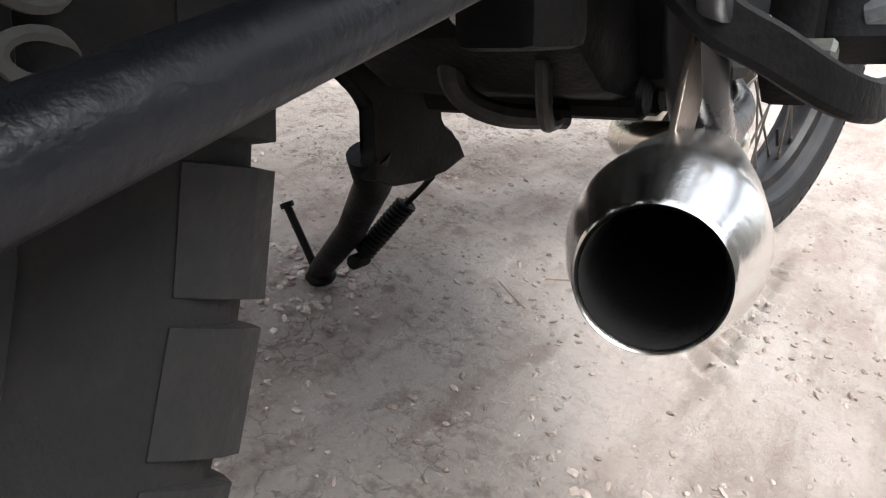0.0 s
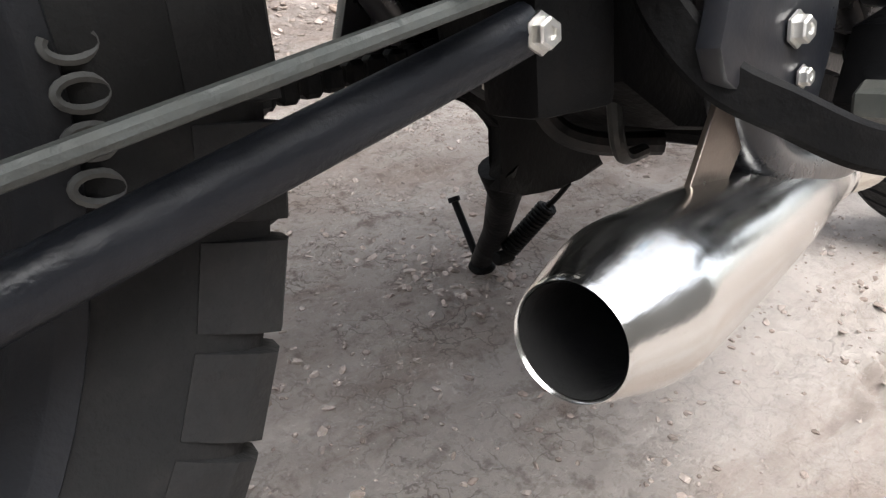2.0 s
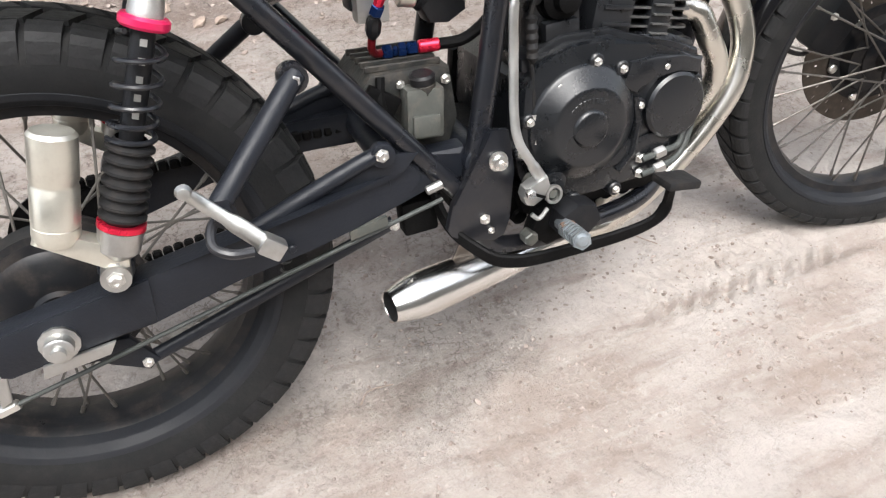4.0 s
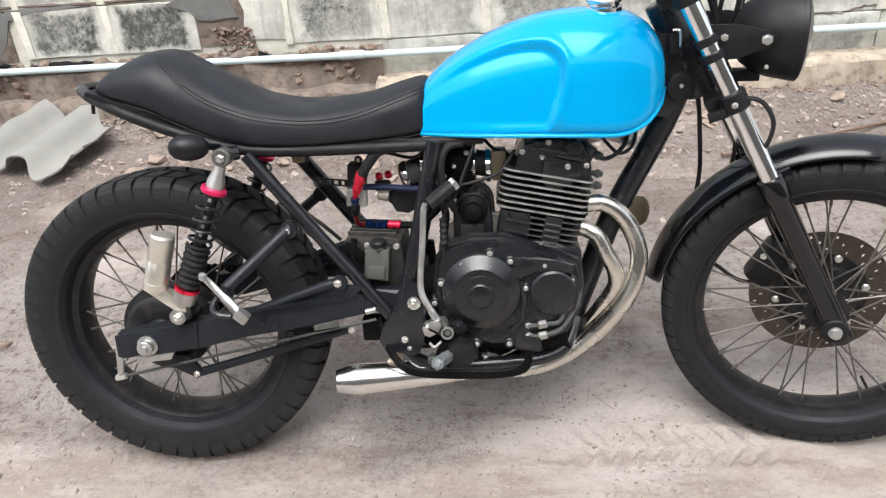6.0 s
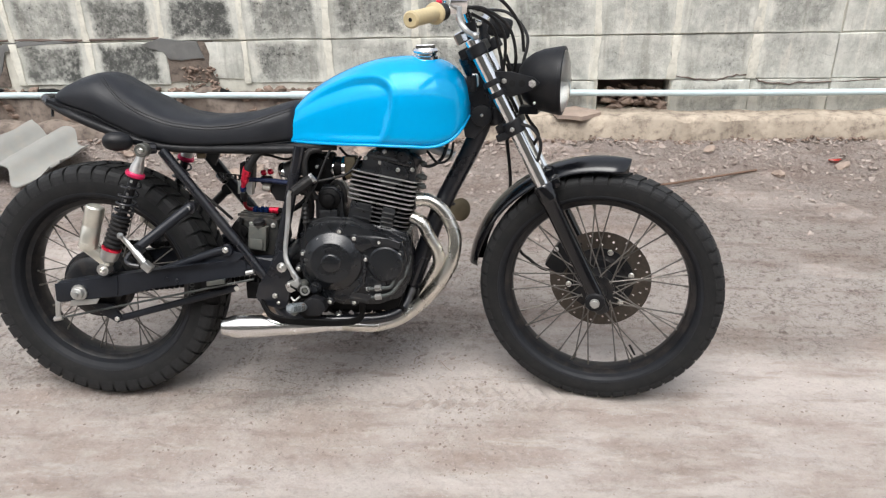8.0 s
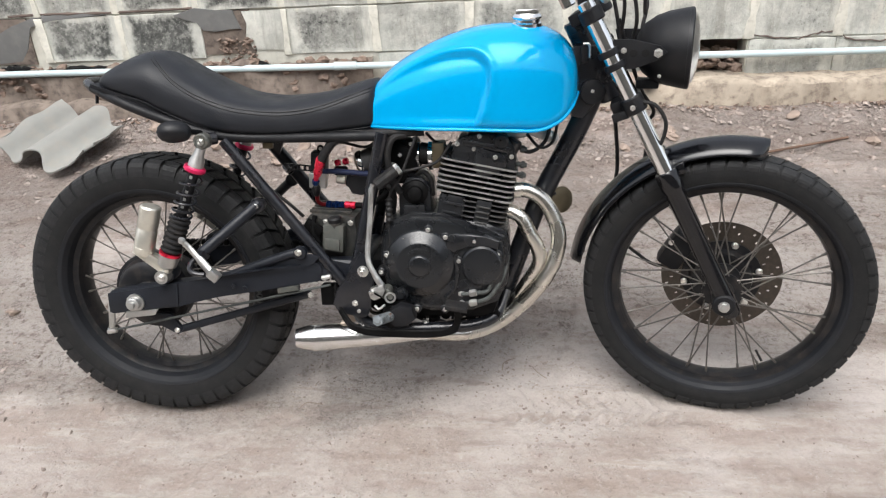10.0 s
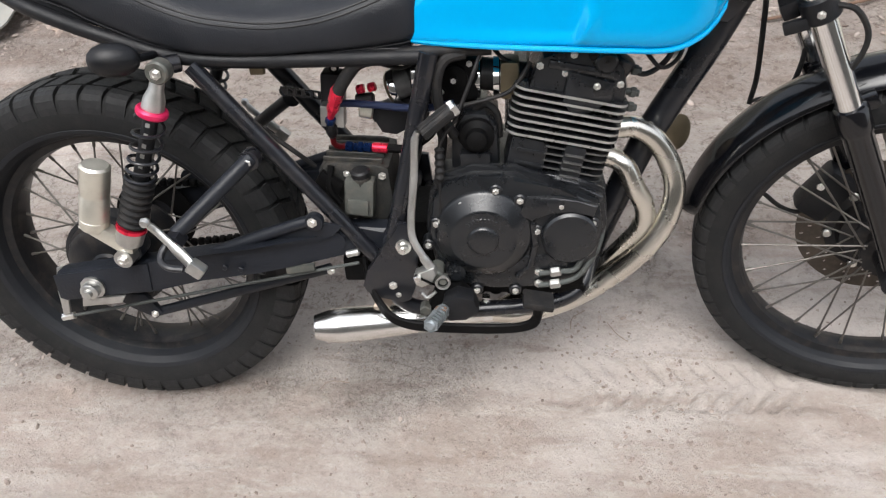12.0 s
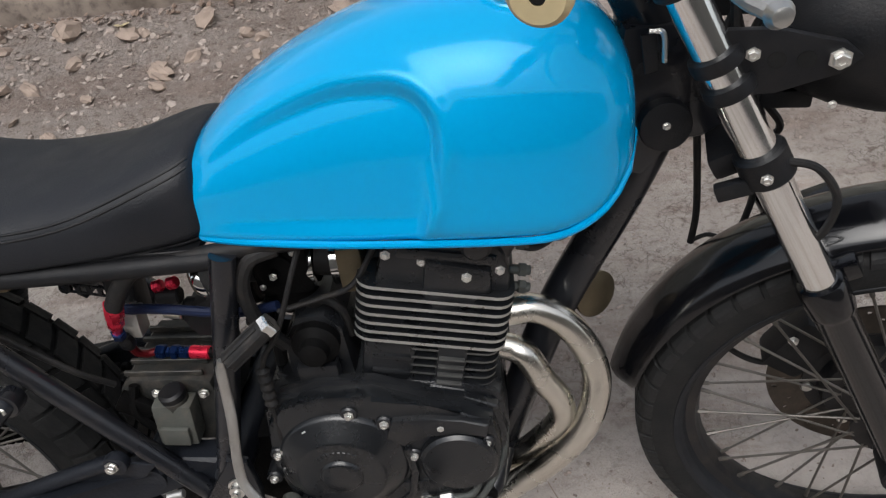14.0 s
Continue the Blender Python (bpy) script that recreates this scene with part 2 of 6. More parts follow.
    p.inputs["Roughness"].default_value = 0.93
    p.inputs["Specular IOR Level"].default_value = 0.25
    nrm = bump_node(n, l, blotch, 0.6, 0.02)
    nrm = bump_node(n, l, flakes, 1.0, 0.014, nrm)
    nrm = bump_node(n, l, math_node(n, l, "MULTIPLY", rubbly, rough), 1.0, 0.02, nrm)
    nrm = bump_node(n, l, grit, 0.32, 0.003, nrm)
    nrm = bump_node(n, l, math_node(n, l, "SUBTRACT", 1.0, stroke), 0.6, 0.004, nrm)
    l.new(nrm, p.inputs["Normal"])
    return m


def block_material():
    """Sooty grey block faces with wide pale mortar smeared over their edges; every block differs."""
    m, n, l, p = nodes_of("mouldy_concrete_block")
    co = n.new("ShaderNodeTexCoord").outputs["Object"]
    rnd = n.new("ShaderNodeObjectInfo").outputs["Random"]
    off = n.new("ShaderNodeCombineXYZ")
    l.new(math_node(n, l, "MULTIPLY", rnd, 37.0), off.inputs[0])
    l.new(math_node(n, l, "MULTIPLY", rnd, 91.0), off.inputs[2])
    shift = n.new("ShaderNodeVectorMath")
    l.new(co, shift.inputs[0])
    l.new(off.outputs[0], shift.inputs[1])
    v = shift.outputs[0]
    sep = n.new("ShaderNodeSeparateXYZ")
    l.new(co, sep.inputs[0])
    big, mid, fine = noise_node(n, l, v, 7, 6, 0.65), noise_node(n, l, v, 28, 6, 0.7), noise_node(n, l, v, 160, 3)
    ex = math_node(n, l, "SUBTRACT", 0.19, math_node(n, l, "ABSOLUTE", sep.outputs[0]))
    ez = math_node(n, l, "SUBTRACT", 0.1, math_node(n, l, "ABSOLUTE", sep.outputs[2]))
    edge = math_node(n, l, "MINIMUM", ex, math_node(n, l, "ADD", ez, 0.02))
    edge = math_node(n, l, "ADD", edge, math_node(n, l, "MULTIPLY", math_node(n, l, "SUBTRACT", big, 0.5), 0.085))
    core = ramp_node(n, l, edge, 0.0, 0.05)
    place = n.new("ShaderNodeNewGeometry").outputs["Position"]
    drawn = n.new("ShaderNodeMapping")
    drawn.inputs["Scale"].default_value = (9.0, 1.0, 1.1)
    l.new(place, drawn.inputs[0])
    runs = noise_node(n, l, drawn.outputs[0], 1.6, 6, 0.65)
    region = noise_node(n, l, place, 0.9, 4, 0.6)
    amount = math_node(n, l, "MULTIPLY", ramp_node(n, l, math_node(n, l, "FRACT", math_node(n, l, "MULTIPLY", rnd, 7.3)), 0.0, 1.0, 0.55, 1.0), ramp_node(n, l, region, 0.36, 0.56, 0.5, 1.3))
    along = n.new("ShaderNodeSeparateXYZ")
    l.new(place, along.inputs[0])
    amount = math_node(n, l, "MULTIPLY", amount, ramp_node(n, l, along.outputs[0], 0.1, 1.1, 1.0, 0.5))
    soot = math_node(n, l, "MULTIPLY", math_node(n, l, "MULTIPLY", core, ramp_node(n, l, mid, 0.22, 0.6, 0.5, 1.0)), amount)
    pale = mix_node(n, l, ramp_node(n, l, big, 0.3, 0.7), (0.64, 0.635, 0.575), (0.44, 0.445, 0.405))
    pale = mix_node(n, l, ramp_node(n, l, runs, 0.5, 0.68, 0, 0.6), pale, (0.3, 0.29, 0.25))
    pale = mix_node(n, l, ramp_node(n, l, runs, 0.44, 0.3, 0, 0.8), pale, (0.74, 0.71, 0.62))
    grey = mix_node(n, l, ramp_node(n, l, mid, 0.38, 0.62), (0.17, 0.172, 0.16), (0.075, 0.077, 0.072))
    c = mix_node(n, l, soot, pale, grey)
    # pits and mould, thickest on the sooty faces
    pits = noise_node(n, l, v, 62, 5, 0.7)
    c = mix_node(n, l, math_node(n, l, "MULTIPLY", ramp_node(n, l, pits, 0.56, 0.66), ramp_node(n, l, soot, 0.1, 0.7, 0.12, 0.85)), c, (0.03, 0.031, 0.029))
    c = mix_node(n, l, ramp_node(n, l, pits, 0.42, 0.34, 0, 0.4), c, (0.62, 0.61, 0.55))
    c = mix_node(n, l, ramp_node(n, l, mid, 0.66, 0.8, 0, 0.7), c, (0.11, 0.107, 0.093))
    c = mix_node(n, l, ramp_node(n, l, fine, 0.62, 0.75, 0, 0.35), c, (0.107, 0.107, 0.0984))
    l.new(c, p.inputs["Base Color"])
    p.inputs["Roughness"].default_value = 0.92
    p.inputs["Specular IOR Level"].default_value = 0.2
    nrm = bump_node(n, l, mid, 0.6, 0.01)
    l.new(bump_node(n, l, fine, 0.6, 0.003, nrm), p.inputs["Normal"])
    return m


def gravel_material():
    """Broken dirt and stone; every piece has its own shade."""
    m, n, l, p = nodes_of("mixed_gravel")
    co = n.new("ShaderNodeTexCoord").outputs["Object"]
    rnd = n.new("ShaderNodeNewGeometry").outputs["Random Per Island"]
    c = mix_node(n, l, ramp_node(n, l, rnd, 0.0, 0.8), (0.2, 0.162, 0.14), (0.33, 0.285, 0.255))
    c = mix_node(n, l, ramp_node(n, l, rnd, 0.98, 0.995, 0, 0.6), c, (0.4, 0.35, 0.31))
    c = mix_node(n, l, ramp_node(n, l, noise_node(n, l, co, 60, 5, 0.65), 0.4, 0.7, 0, 0.5), c, (0.38, 0.3, 0.26))
    l.new(c, p.inputs["Base Color"])
    p.inputs["Roughness"].default_value, p.inputs["Specular IOR Level"].default_value = 0.92, 0.2
    l.new(bump_node(n, l, noise_node(n, l, co, 140, 4), 0.6, 0.003), p.inputs["Normal"])
    return m


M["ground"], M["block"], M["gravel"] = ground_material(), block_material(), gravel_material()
M["plaster"] = surf("dark_grey_cement_plaster", (0.15, 0.15, 0.145), 0.9, 0, 0.25, 9, 0.5, 70, dust=0.3, dust_col=(0.26, 0.25, 0.23))
M["laterite"] = surf("reddish_crumbled_masonry", (0.2, 0.145, 0.115), 0.95, 0, 0.5, 16, 0.9, 60, dust=0.4, dust_col=(0.3, 0.25, 0.21))
# for the unseen wall that is added only to be reflected
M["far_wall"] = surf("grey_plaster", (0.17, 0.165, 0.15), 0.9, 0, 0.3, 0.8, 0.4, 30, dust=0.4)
M["dark_masonry"] = surf("mottled_brown_masonry", (0.19, 0.155, 0.13), 0.94, 0, 0.6, 11, 1.0, 45, dust=0.9, dust_col=(0.06, 0.05, 0.043))
M["champagne"] = surf("champagne_anodised_aluminium", (0.66, 0.64, 0.565), 0.36, 0.85, 0.14, 26, 0.15, 300, dust=0.12)
M["scrap_red"] = surf("faded_red_plastic", (0.6, 0.09, 0.07), 0.5, 0, 0.2, 40)
M["scrap_pale"] = surf("dry_pale_leaf", (0.62, 0.54, 0.36), 0.8, 0, 0.25, 60)
M["mortar"] = surf("pale_mortar", (0.54, 0.525, 0.46), 0.92, 0, 0.3, 7, 0.6, 60, dust=0.45, dust_col=(0.22, 0.2, 0.17))
M["smear"] = surf("streaked_pale_mortar", (0.66, 0.64, 0.56), 0.9, 0, 0.2, 14, 0.7, 70, dust=0.6, dust_col=(0.36, 0.35, 0.3))
M["footing"] = surf("stained_footing_concrete", (0.37, 0.315, 0.25), 0.92, 0, 0.55, 8, 1.0, 45, dust=0.95, dust_col=(0.12, 0.095, 0.08))
M["inside"] = surf("dark_rubble_fill", (0.13, 0.1, 0.085), 0.95, 0, 0.4, 12, 0.8, 40)


# ---- mesh helpers ----
def obj(name, bm, mat, m=None, smooth=35):
    me = bpy.data.meshes.new(name)
    bmesh.ops.recalc_face_normals(bm, faces=bm.faces)
    bm.to_mesh(me)
    bm.free()
    me.materials.append(M[mat])
    if smooth:
        me.shade_smooth()
        me.set_sharp_from_angle(angle=radians(smooth))
    ob = new(name, me)
    if m is not None:
        ob.matrix_basis = m
    return ob


def part(name, bm, mat, parent, label="", m=None, smooth=35):
    """One mesh as a part of a thing, or of a part."""
    ob = obj(name, bm, mat, m, smooth)
    ob.parent = parent
    return tagged(ob, label) if label else ob


def again(ob, parent, m):
    """Another part on the same mesh."""
    c = new(ob.name.split(".")[0], ob.data)
    c.parent, c.matrix_basis = parent, m
    return c


def spline(pts, n=8):
    """A smooth line through the points."""
    p = [Vector(q) for q in pts]
    if len(p) < 3:
        return p
    p = [2 * p[0] - p[1]] + p + [2 * p[-1] - p[-2]]
    out = []
    for a, b, c, d in zip(p, p[1:], p[2:], p[3:]):
        for i in range(n):
            t = i / n
            out.append(0.5 * (2 * b + (c - a) * t + (2 * a - 5 * b + 4 * c - d) * t * t + (3 * b - a - 3 * c + d) * t ** 3))
    return out + [p[-2]]


def sweep(bm, pts, r, sides=12, caps=True, flat=1.0):
    """A tube along the points; r is one radius or one for each point. flat squeezes it across."""
    pts = [Vector(q) for q in pts]
    rs = [r] * len(pts) if isinstance(r, (int, float)) else r
    up, rings = None, []
    for i, q in enumerate(pts):
        d = (pts[min(i + 1, len(pts) - 1)] - pts[max(i - 1, 0)]).normalized()
        if up is None:
            up = d.orthogonal().normalized() if abs(d.y) > 0.9 else Vector((0, 1, 0))
        up = (up - d * up.dot(d)).normalized()
        side = d.cross(up)
        rings.append([bm.verts.new(q + (up * math.cos(a) * flat + side * math.sin(a)) * rs[i])
                      for a in (2 * math.pi * k / sides for k in range(sides))])
    for a, b in zip(rings, rings[1:]):
        for k in range(sides):
            bm.faces.new((a[k], a[(k + 1) % sides], b[(k + 1) % sides], b[k]))
    if caps:
        bm.faces.new(rings[0][::-1])
        bm.faces.new(rings[-1])
    return bm


def tube(pts, r, sides=12, n=8, **k):
    return sweep(bmesh.new(), spline(pts, n), r, sides, **k)


def lathe(bm, profile, at=(0, 0, 0), axis=(0, 1, 0), sides=32):
    """A turned form: profile of (radius, height along the axis)."""
    turn = Vector(axis).to_track_quat("Z", "X").to_matrix()
    rings = []
    for r, h in profile:
        if r < 1e-6:
            rings.append([bm.verts.new(Vector(at) + turn @ Vector((0, 0, h)))])
        else:
            rings.append([bm.verts.new(Vector(at) + turn @ Vector((r * math.cos(a), r * math.sin(a), h)))
                          for a in (2 * math.pi * k / sides for k in range(sides))])
    for a, b in zip(rings, rings[1:]):
        for k in range(sides):
            j = (k + 1) % sides
            if len(a) == 1 and len(b) == 1:
                continue
            if len(a) == 1:
                bm.faces.new((a[0], b[j], b[k]))
            elif len(b) == 1:
                bm.faces.new((a[k], a[j], b[0]))
            else:
                bm.faces.new((a[k], a[j], b[j], b[k]))
    return bm


def rod(p0, p1, r, sides=16, edge=0.0, bm=None, r1=None):
    """A solid cylinder or cone between two points, with a small bevel."""
    bm = bm or bmesh.new()
    p0, p1 = Vector(p0), Vector(p1)
    h, e = (p1 - p0).length, edge
    r1 = r if r1 is None else r1
    prof = [(0, 0), (r - e, 0), (r, e), (r1, h - e), (r1 - e, h), (0, h)] if e else [(0, 0), (r, 0), (r1, h), (0, h)]
    return lathe(bm, prof, p0, p1 - p0, sides)


def rbox(centre, size, bevel=0.004, turn=(0, 0, 0), bm=None, segments=2):
    """A box with rounded edges."""
    bm = bm or bmesh.new()
    got = bmesh.ops.create_cube(bm, size=1, matrix=pose(*centre, *turn) @ Matrix.Diagonal((*size, 1)))["verts"]
    if bevel:
        edges = {e for v in got for e in v.link_edges}
        bmesh.ops.bevel(bm, geom=list(edges), offset=bevel, segments=segments, affect="EDGES", profile=0.6)
    return bm


def plate(outline, y0, y1, bevel=0.003, bm=None):
    """A plate in the bike's plane from an outline of (x, z), between two depths."""
    bm = bm or bmesh.new()
    a = [bm.verts.new((x, y0, z)) for x, z in outline]
    b = [bm.verts.new((x, y1, z)) for x, z in outline]
    k = len(a)
    faces = [bm.faces.new(a), bm.faces.new(b[::-1])] + [bm.faces.new((a[i], b[i], b[(i + 1) % k], a[(i + 1) % k])) for i in range(k)]
    if bevel:
        edges = {e for f in faces[:2] for e in f.edges}
        bmesh.ops.bevel(bm, geom=list(edges), offset=bevel, segments=2, affect="EDGES", profile=0.6)
    return bm


def disc_outline(cx, cz, r, n=28, a0=0, a1=360):
    return [(cx + r * math.cos(radians(a0 + (a1 - a0) * i / n)), cz + r * math.sin(radians(a0 + (a1 - a0) * i / n))) for i in range(n)]


def lerp_table(table, x):
    """Smooth interpolation in rows of (x, a, b, ...)."""
    xs = [r[0] for r in table]
    i = max(0, min(len(xs) - 2, sum(q <= x for q in xs) - 1))
    t = max(0.0, min(1.0, (x - xs[i]) / (xs[i + 1] - xs[i])))
    out = []
    for k in range(1, len(table[0])):
        p1, p2 = table[i][k], table[i + 1][k]
        s1 = (p2 - table[i - 1][k]) / (xs[i + 1] - xs[i - 1]) if i > 0 else (p2 - p1) / (xs[i + 1] - xs[i])
        s2 = (table[i + 2][k] - p1) / (xs[i + 2] - xs[i]) if i + 2 < len(xs) else (p2 - p1) / (xs[i + 1] - xs[i])
        h = xs[i + 1] - xs[i]
        out.append((2 * t ** 3 - 3 * t * t + 1) * p1 + (t ** 3 - 2 * t * t + t) * h * s1 + (3 * t * t - 2 * t ** 3) * p2 + (t ** 3 - t * t) * h * s2)
    return out


def smooth01(a, b, x):
    t = max(0.0, min(1.0, (x - a) / (b - a)))
    return t * t * (3 - 2 * t)


# ---- ground and wall ----
def ground_height(x, y):
    h = 0.006 * noise.noise((x * 2.1, y * 2.1, 0.3)) + 0.005 * noise.noise((x * 6.0, y * 11.0, 1.7)) + 0.0035 * noise.noise((x * 21, y * 27, 4.1))
    if -1.5 < x < 3 and -1 < y < 2.2:
        k = smooth01(-0.3, 0.2, noise.noise((x * 2.6, y * 2.6, 8.2))) * (0.2 + 0.8 * smooth01(-0.15, 0.14, y - 0.28 * smooth01(0.6, 0.95, x) + 0.2 * noise.noise((x * 3, y * 3, 1.2))))
        h += (0.003 + 0.009 * k) * (0.5 - abs(noise.noise((x * 36, y * 44, 6.6)))) + 0.004 * k * abs(noise.noise((x * 17, y * 23, 2.6))) + 0.0025 * noise.noise((x * 3.5, y * 38, 3.2)) * (1 - k)
    h += 0.085 * smooth01(1.6, 2.1, y) + 0.02 * smooth01(1.2, 1.9, y) * noise.noise((x * 8, y * 8, 9.0))
    # the prints of a tyre behind the front wheel, and older ruts beside the bike
    for mid, half, deep, x0, x1 in ((-0.36 + 0.1 * x, 0.07, 0.004, -0.2, 1.3), (0.95 + 0.08 * x, 0.08, 0.005, -1.0, 3.0), (1.2 + 0.08 * x, 0.07, 0.005, -1.0, 3.0)):
        d = abs(y - mid)
        if x0 < x < x1 and d < half:
            h += deep * (math.sin((x - abs(y - mid) * 0.7) * 125) * 0.6 - 0.6) * (1 - d / half) * smooth01(x0, x0 + 0.15, x) * (1 - smooth01(x1 - 0.15, x1, x))
    d = abs(y + 0.022)
    if 0.8 < x < 1.36 and d < 0.07:
        lug = math.tanh(2.5 * math.sin((x + d * 0.8) * 140))
        h += (0.0075 * lug * smooth01(0.005, 0.02, d) - 0.006) * (1 - smooth01(0.045, 0.068, d)) * smooth01(0.8, 0.95, x) * (1 - smooth01(1.26, 1.36, x)) + 0.004 * math.exp(-((d - 0.062) / 0.012) ** 2)
    # the loose dirt round the stand's foot
    q = math.hypot(x - 0.722, y - 0.3)
    return h + 0.01 * math.exp(-(q / 0.06) ** 2) + 0.006 * math.exp(-((q - 0.075) / 0.025) ** 2) * (1 + noise.noise((x * 60, y * 60, 2)))


def spaced(lo, hi, step, far):
    inner = [lo + i * step for i in range(int((hi - lo) / step) + 1)]
    outer, d = [], step
    while not outer or outer[-1] < far:
        d *= 1.1
        outer.append((outer[-1] if outer else 0) + d)
    return [lo - o for o in reversed(outer)] + inner + [inner[-1] + o for o in outer]


def build_ground():
    xs, ys = spaced(-0.7, 1.9, 0.009, 900), spaced(-0.6, 1.0, 0.009, 900)
    verts = [(x, y, ground_height(x, y)) for y in ys for x in xs]
    w = len(xs)
    faces = [(j * w + i, j * w + i + 1, (j + 1) * w + i + 1, (j + 1) * w + i) for j in range(len(ys) - 1) for i in range(w - 1)]
    me = bpy.data.meshes.new("ground")
    me.from_pydata(verts, [], faces)
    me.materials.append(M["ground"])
    me.shade_smooth()
    return tagged(new("ground", me), "dry pinkish brown dirt yard, crusted and marked by tyres", "ground", kind="structure")


ground = build_ground()

WALL_Y, COURSE, BLOCK = 2.24, 0.236, 0.452
HOLE = (1.65, 2.03, 0.19, 0.43)


def build_wall():
    bm = bmesh.new()
    x0, x1, z0, z1 = HOLE
    for a, b, lo, hi in ((-14, x0, -0.2, 1.66), (x1, 14, -0.2, 1.66), (x0, x1, -0.2, z0), (x0, x1, z1, 1.66)):
        rbox(((a + b) / 2, WALL_Y + 0.0845, (lo + hi) / 2), (b - a, 0.17, hi - lo), 0, bm=bm)
    wall = tagged(obj("wall_back", bm, "mortar", smooth=0), "stained concrete block wall with pale smeared mortar joints", "wall", kind="structure")
    rng = random.Random(4)
    meshes = []
    for k in range(5):
        b = bmesh.new()
        rbox((0, 0, 0), (BLOCK - 0.006, 0.03, COURSE - 0.006), 0.003, bm=b, segments=1)
        bmesh.ops.subdivide_edges(b, edges=[e for e in b.edges if e.calc_length() > 0.1], cuts=4, use_grid_fill=True)
        for v in b.verts:
            v.co += Vector((noise.noise(v.co * 14 + Vector((k * 9, 0, 0))), noise.noise(v.co * 20 + Vector((0, k * 5, 3))) * 0.7, noise.noise(v.co * 14 + Vector((0, 0, k * 7))))) * 0.004
        me = bpy.data.meshes.new("concrete_block")
        b.to_mesh(me)
        b.free()
        me.materials.append(M["block"])
        meshes.append(me)
    joints = [-1.56 - 0.435 * k for k in range(14, 0, -1)] + [-1.56, -1.13, -0.7, -0.256, 0.206, 0.68, 1.155, 1.63] + [2.035 + 0.41 * k for k in range(14)]
    for row in range(6):
        z = 0.365 + (row - 0.5) * COURSE
        for left, right in zip(joints, joints[1:]):
            x = (left + right) / 2 + rng.uniform(-0.006, 0.006)
            if row == 0 and (x0 - 0.2 < x < x1 + 0.2 or -1.9 < x < 0.1):
                continue
            if row == 1 and (-0.7 < x < -0.3 or -2.0 < x < -1.7):
                continue
            ob = new("concrete_block", rng.choice(meshes))
            ob.parent = wall
            turn = pose(x, WALL_Y + 0.004 + rng.uniform(-0.004, 0.004), z, rng.uniform(-0.6, 0.6), rng.uniform(-0.5, 0.5), rng.uniform(-0.6, 0.6) + (180 if rng.random() < 0.5 else 0))
            ob.matrix_basis = turn @ Matrix.Diagonal(((right - left) / BLOCK, 1, 1, 1))
    for row in range(1, 5):
        for x in joints[8:24]:
            if row == 1 and -0.72 < x < -0.68:
                continue
            lo, side, slant = 0.365 + (row - 1) * COURSE, [], rng.uniform(-0.012, 0.012)
            w = rng.uniform(0.014, 0.03)
            for k in range(9):
                u = k / 8
                side.append((x + slant * (u - 0.5) + w * (0.75 + 0.5 * noise.noise((u * 4, x * 9, row))) + 0.012 * abs(u - 0.5), lo + 0.004 + (COURSE - 0.008) * u))
            other = [(2 * x + slant * 2 * (k / 8 - 0.5) - a + 0.008 * noise.noise((k * 0.6, x * 5, row + 7)), b) for k, (a, b) in enumerate(side)]
            part("mortar_smear", plate(side + other[::-1], WALL_Y - 0.0165 + rng.uniform(-0.002, 0.002), WALL_Y + 0.01, 0.003), "smear", wall)
    # what is left of a broken block, and cement smeared over the gap
    part("half_block", plate([(-0.44, 0.40), (-0.27, 0.392), (-0.266, 0.594), (-0.475, 0.594), (-0.45, 0.53), (-0.47, 0.47)], WALL_Y - 0.01, WALL_Y + 0.02, 0.004), "block", wall, "broken half of a concrete block")
    part("plaster_patch", plate([(-0.83, 0.588), (-0.78, 0.6), (-0.71, 0.622), (-0.6, 0.604), (-0.514, 0.6), (-0.5, 0.55), (-0.484, 0.506), (-0.55, 0.512), (-0.61, 0.497), (-0.685, 0.505), (-0.71, 0.55), (-0.77, 0.56)], WALL_Y - 0.018, WALL_Y + 0.02, 0.004), "plaster", wall, "smooth dark grey cement patch")
    part("broken_face", plate([(-2.06, 0.37), (-1.64, 0.36), (-1.63, 0.6), (-2.06, 0.6)], WALL_Y - 0.011, WALL_Y + 0.022, 0.004), "dark_masonry", wall, "stained broken block face")
    part("broken_face", plate([(-0.72, 0.38), (-0.43, 0.38), (-0.43, 0.6), (-0.72, 0.6)], WALL_Y - 0.009, WALL_Y + 0.022, 0.004), "dark_masonry", wall)
    part("plaster_patch", plate([(-1.98, 0.45), (-1.86, 0.5), (-1.72, 0.565), (-1.56, 0.612), (-1.2, 0.618), (-1.19, 0.6), (-1.5, 0.59), (-1.62, 0.56), (-1.66, 0.45), (-1.72, 0.38), (-1.98, 0.36)], WALL_Y - 0.013, WALL_Y + 0.02, 0.005), "plaster", wall)
    bm = bmesh.new()
    rbox(((x0 + x1) / 2, WALL_Y + 0.16, (z0 + z1) / 2), (x1 - x0 + 0.1, 0.02, z1 - z0 + 0.1), 0, bm=bm)
    part("rubble_fill", bm, "inside", wall, "dark earth behind a broken-out block")
    return wall


wall = build_wall()


def build_unseen_wall():
    """Unseen plain wall across from the block wall, added as something dark to reflect."""
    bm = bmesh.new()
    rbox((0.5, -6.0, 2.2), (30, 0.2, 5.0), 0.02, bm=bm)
    return tagged(obj("unseen_wall", bm, "far_wall", smooth=0), "unseen plain grey wall added for dark reflections", "wall", kind="structure")


build_unseen_wall()


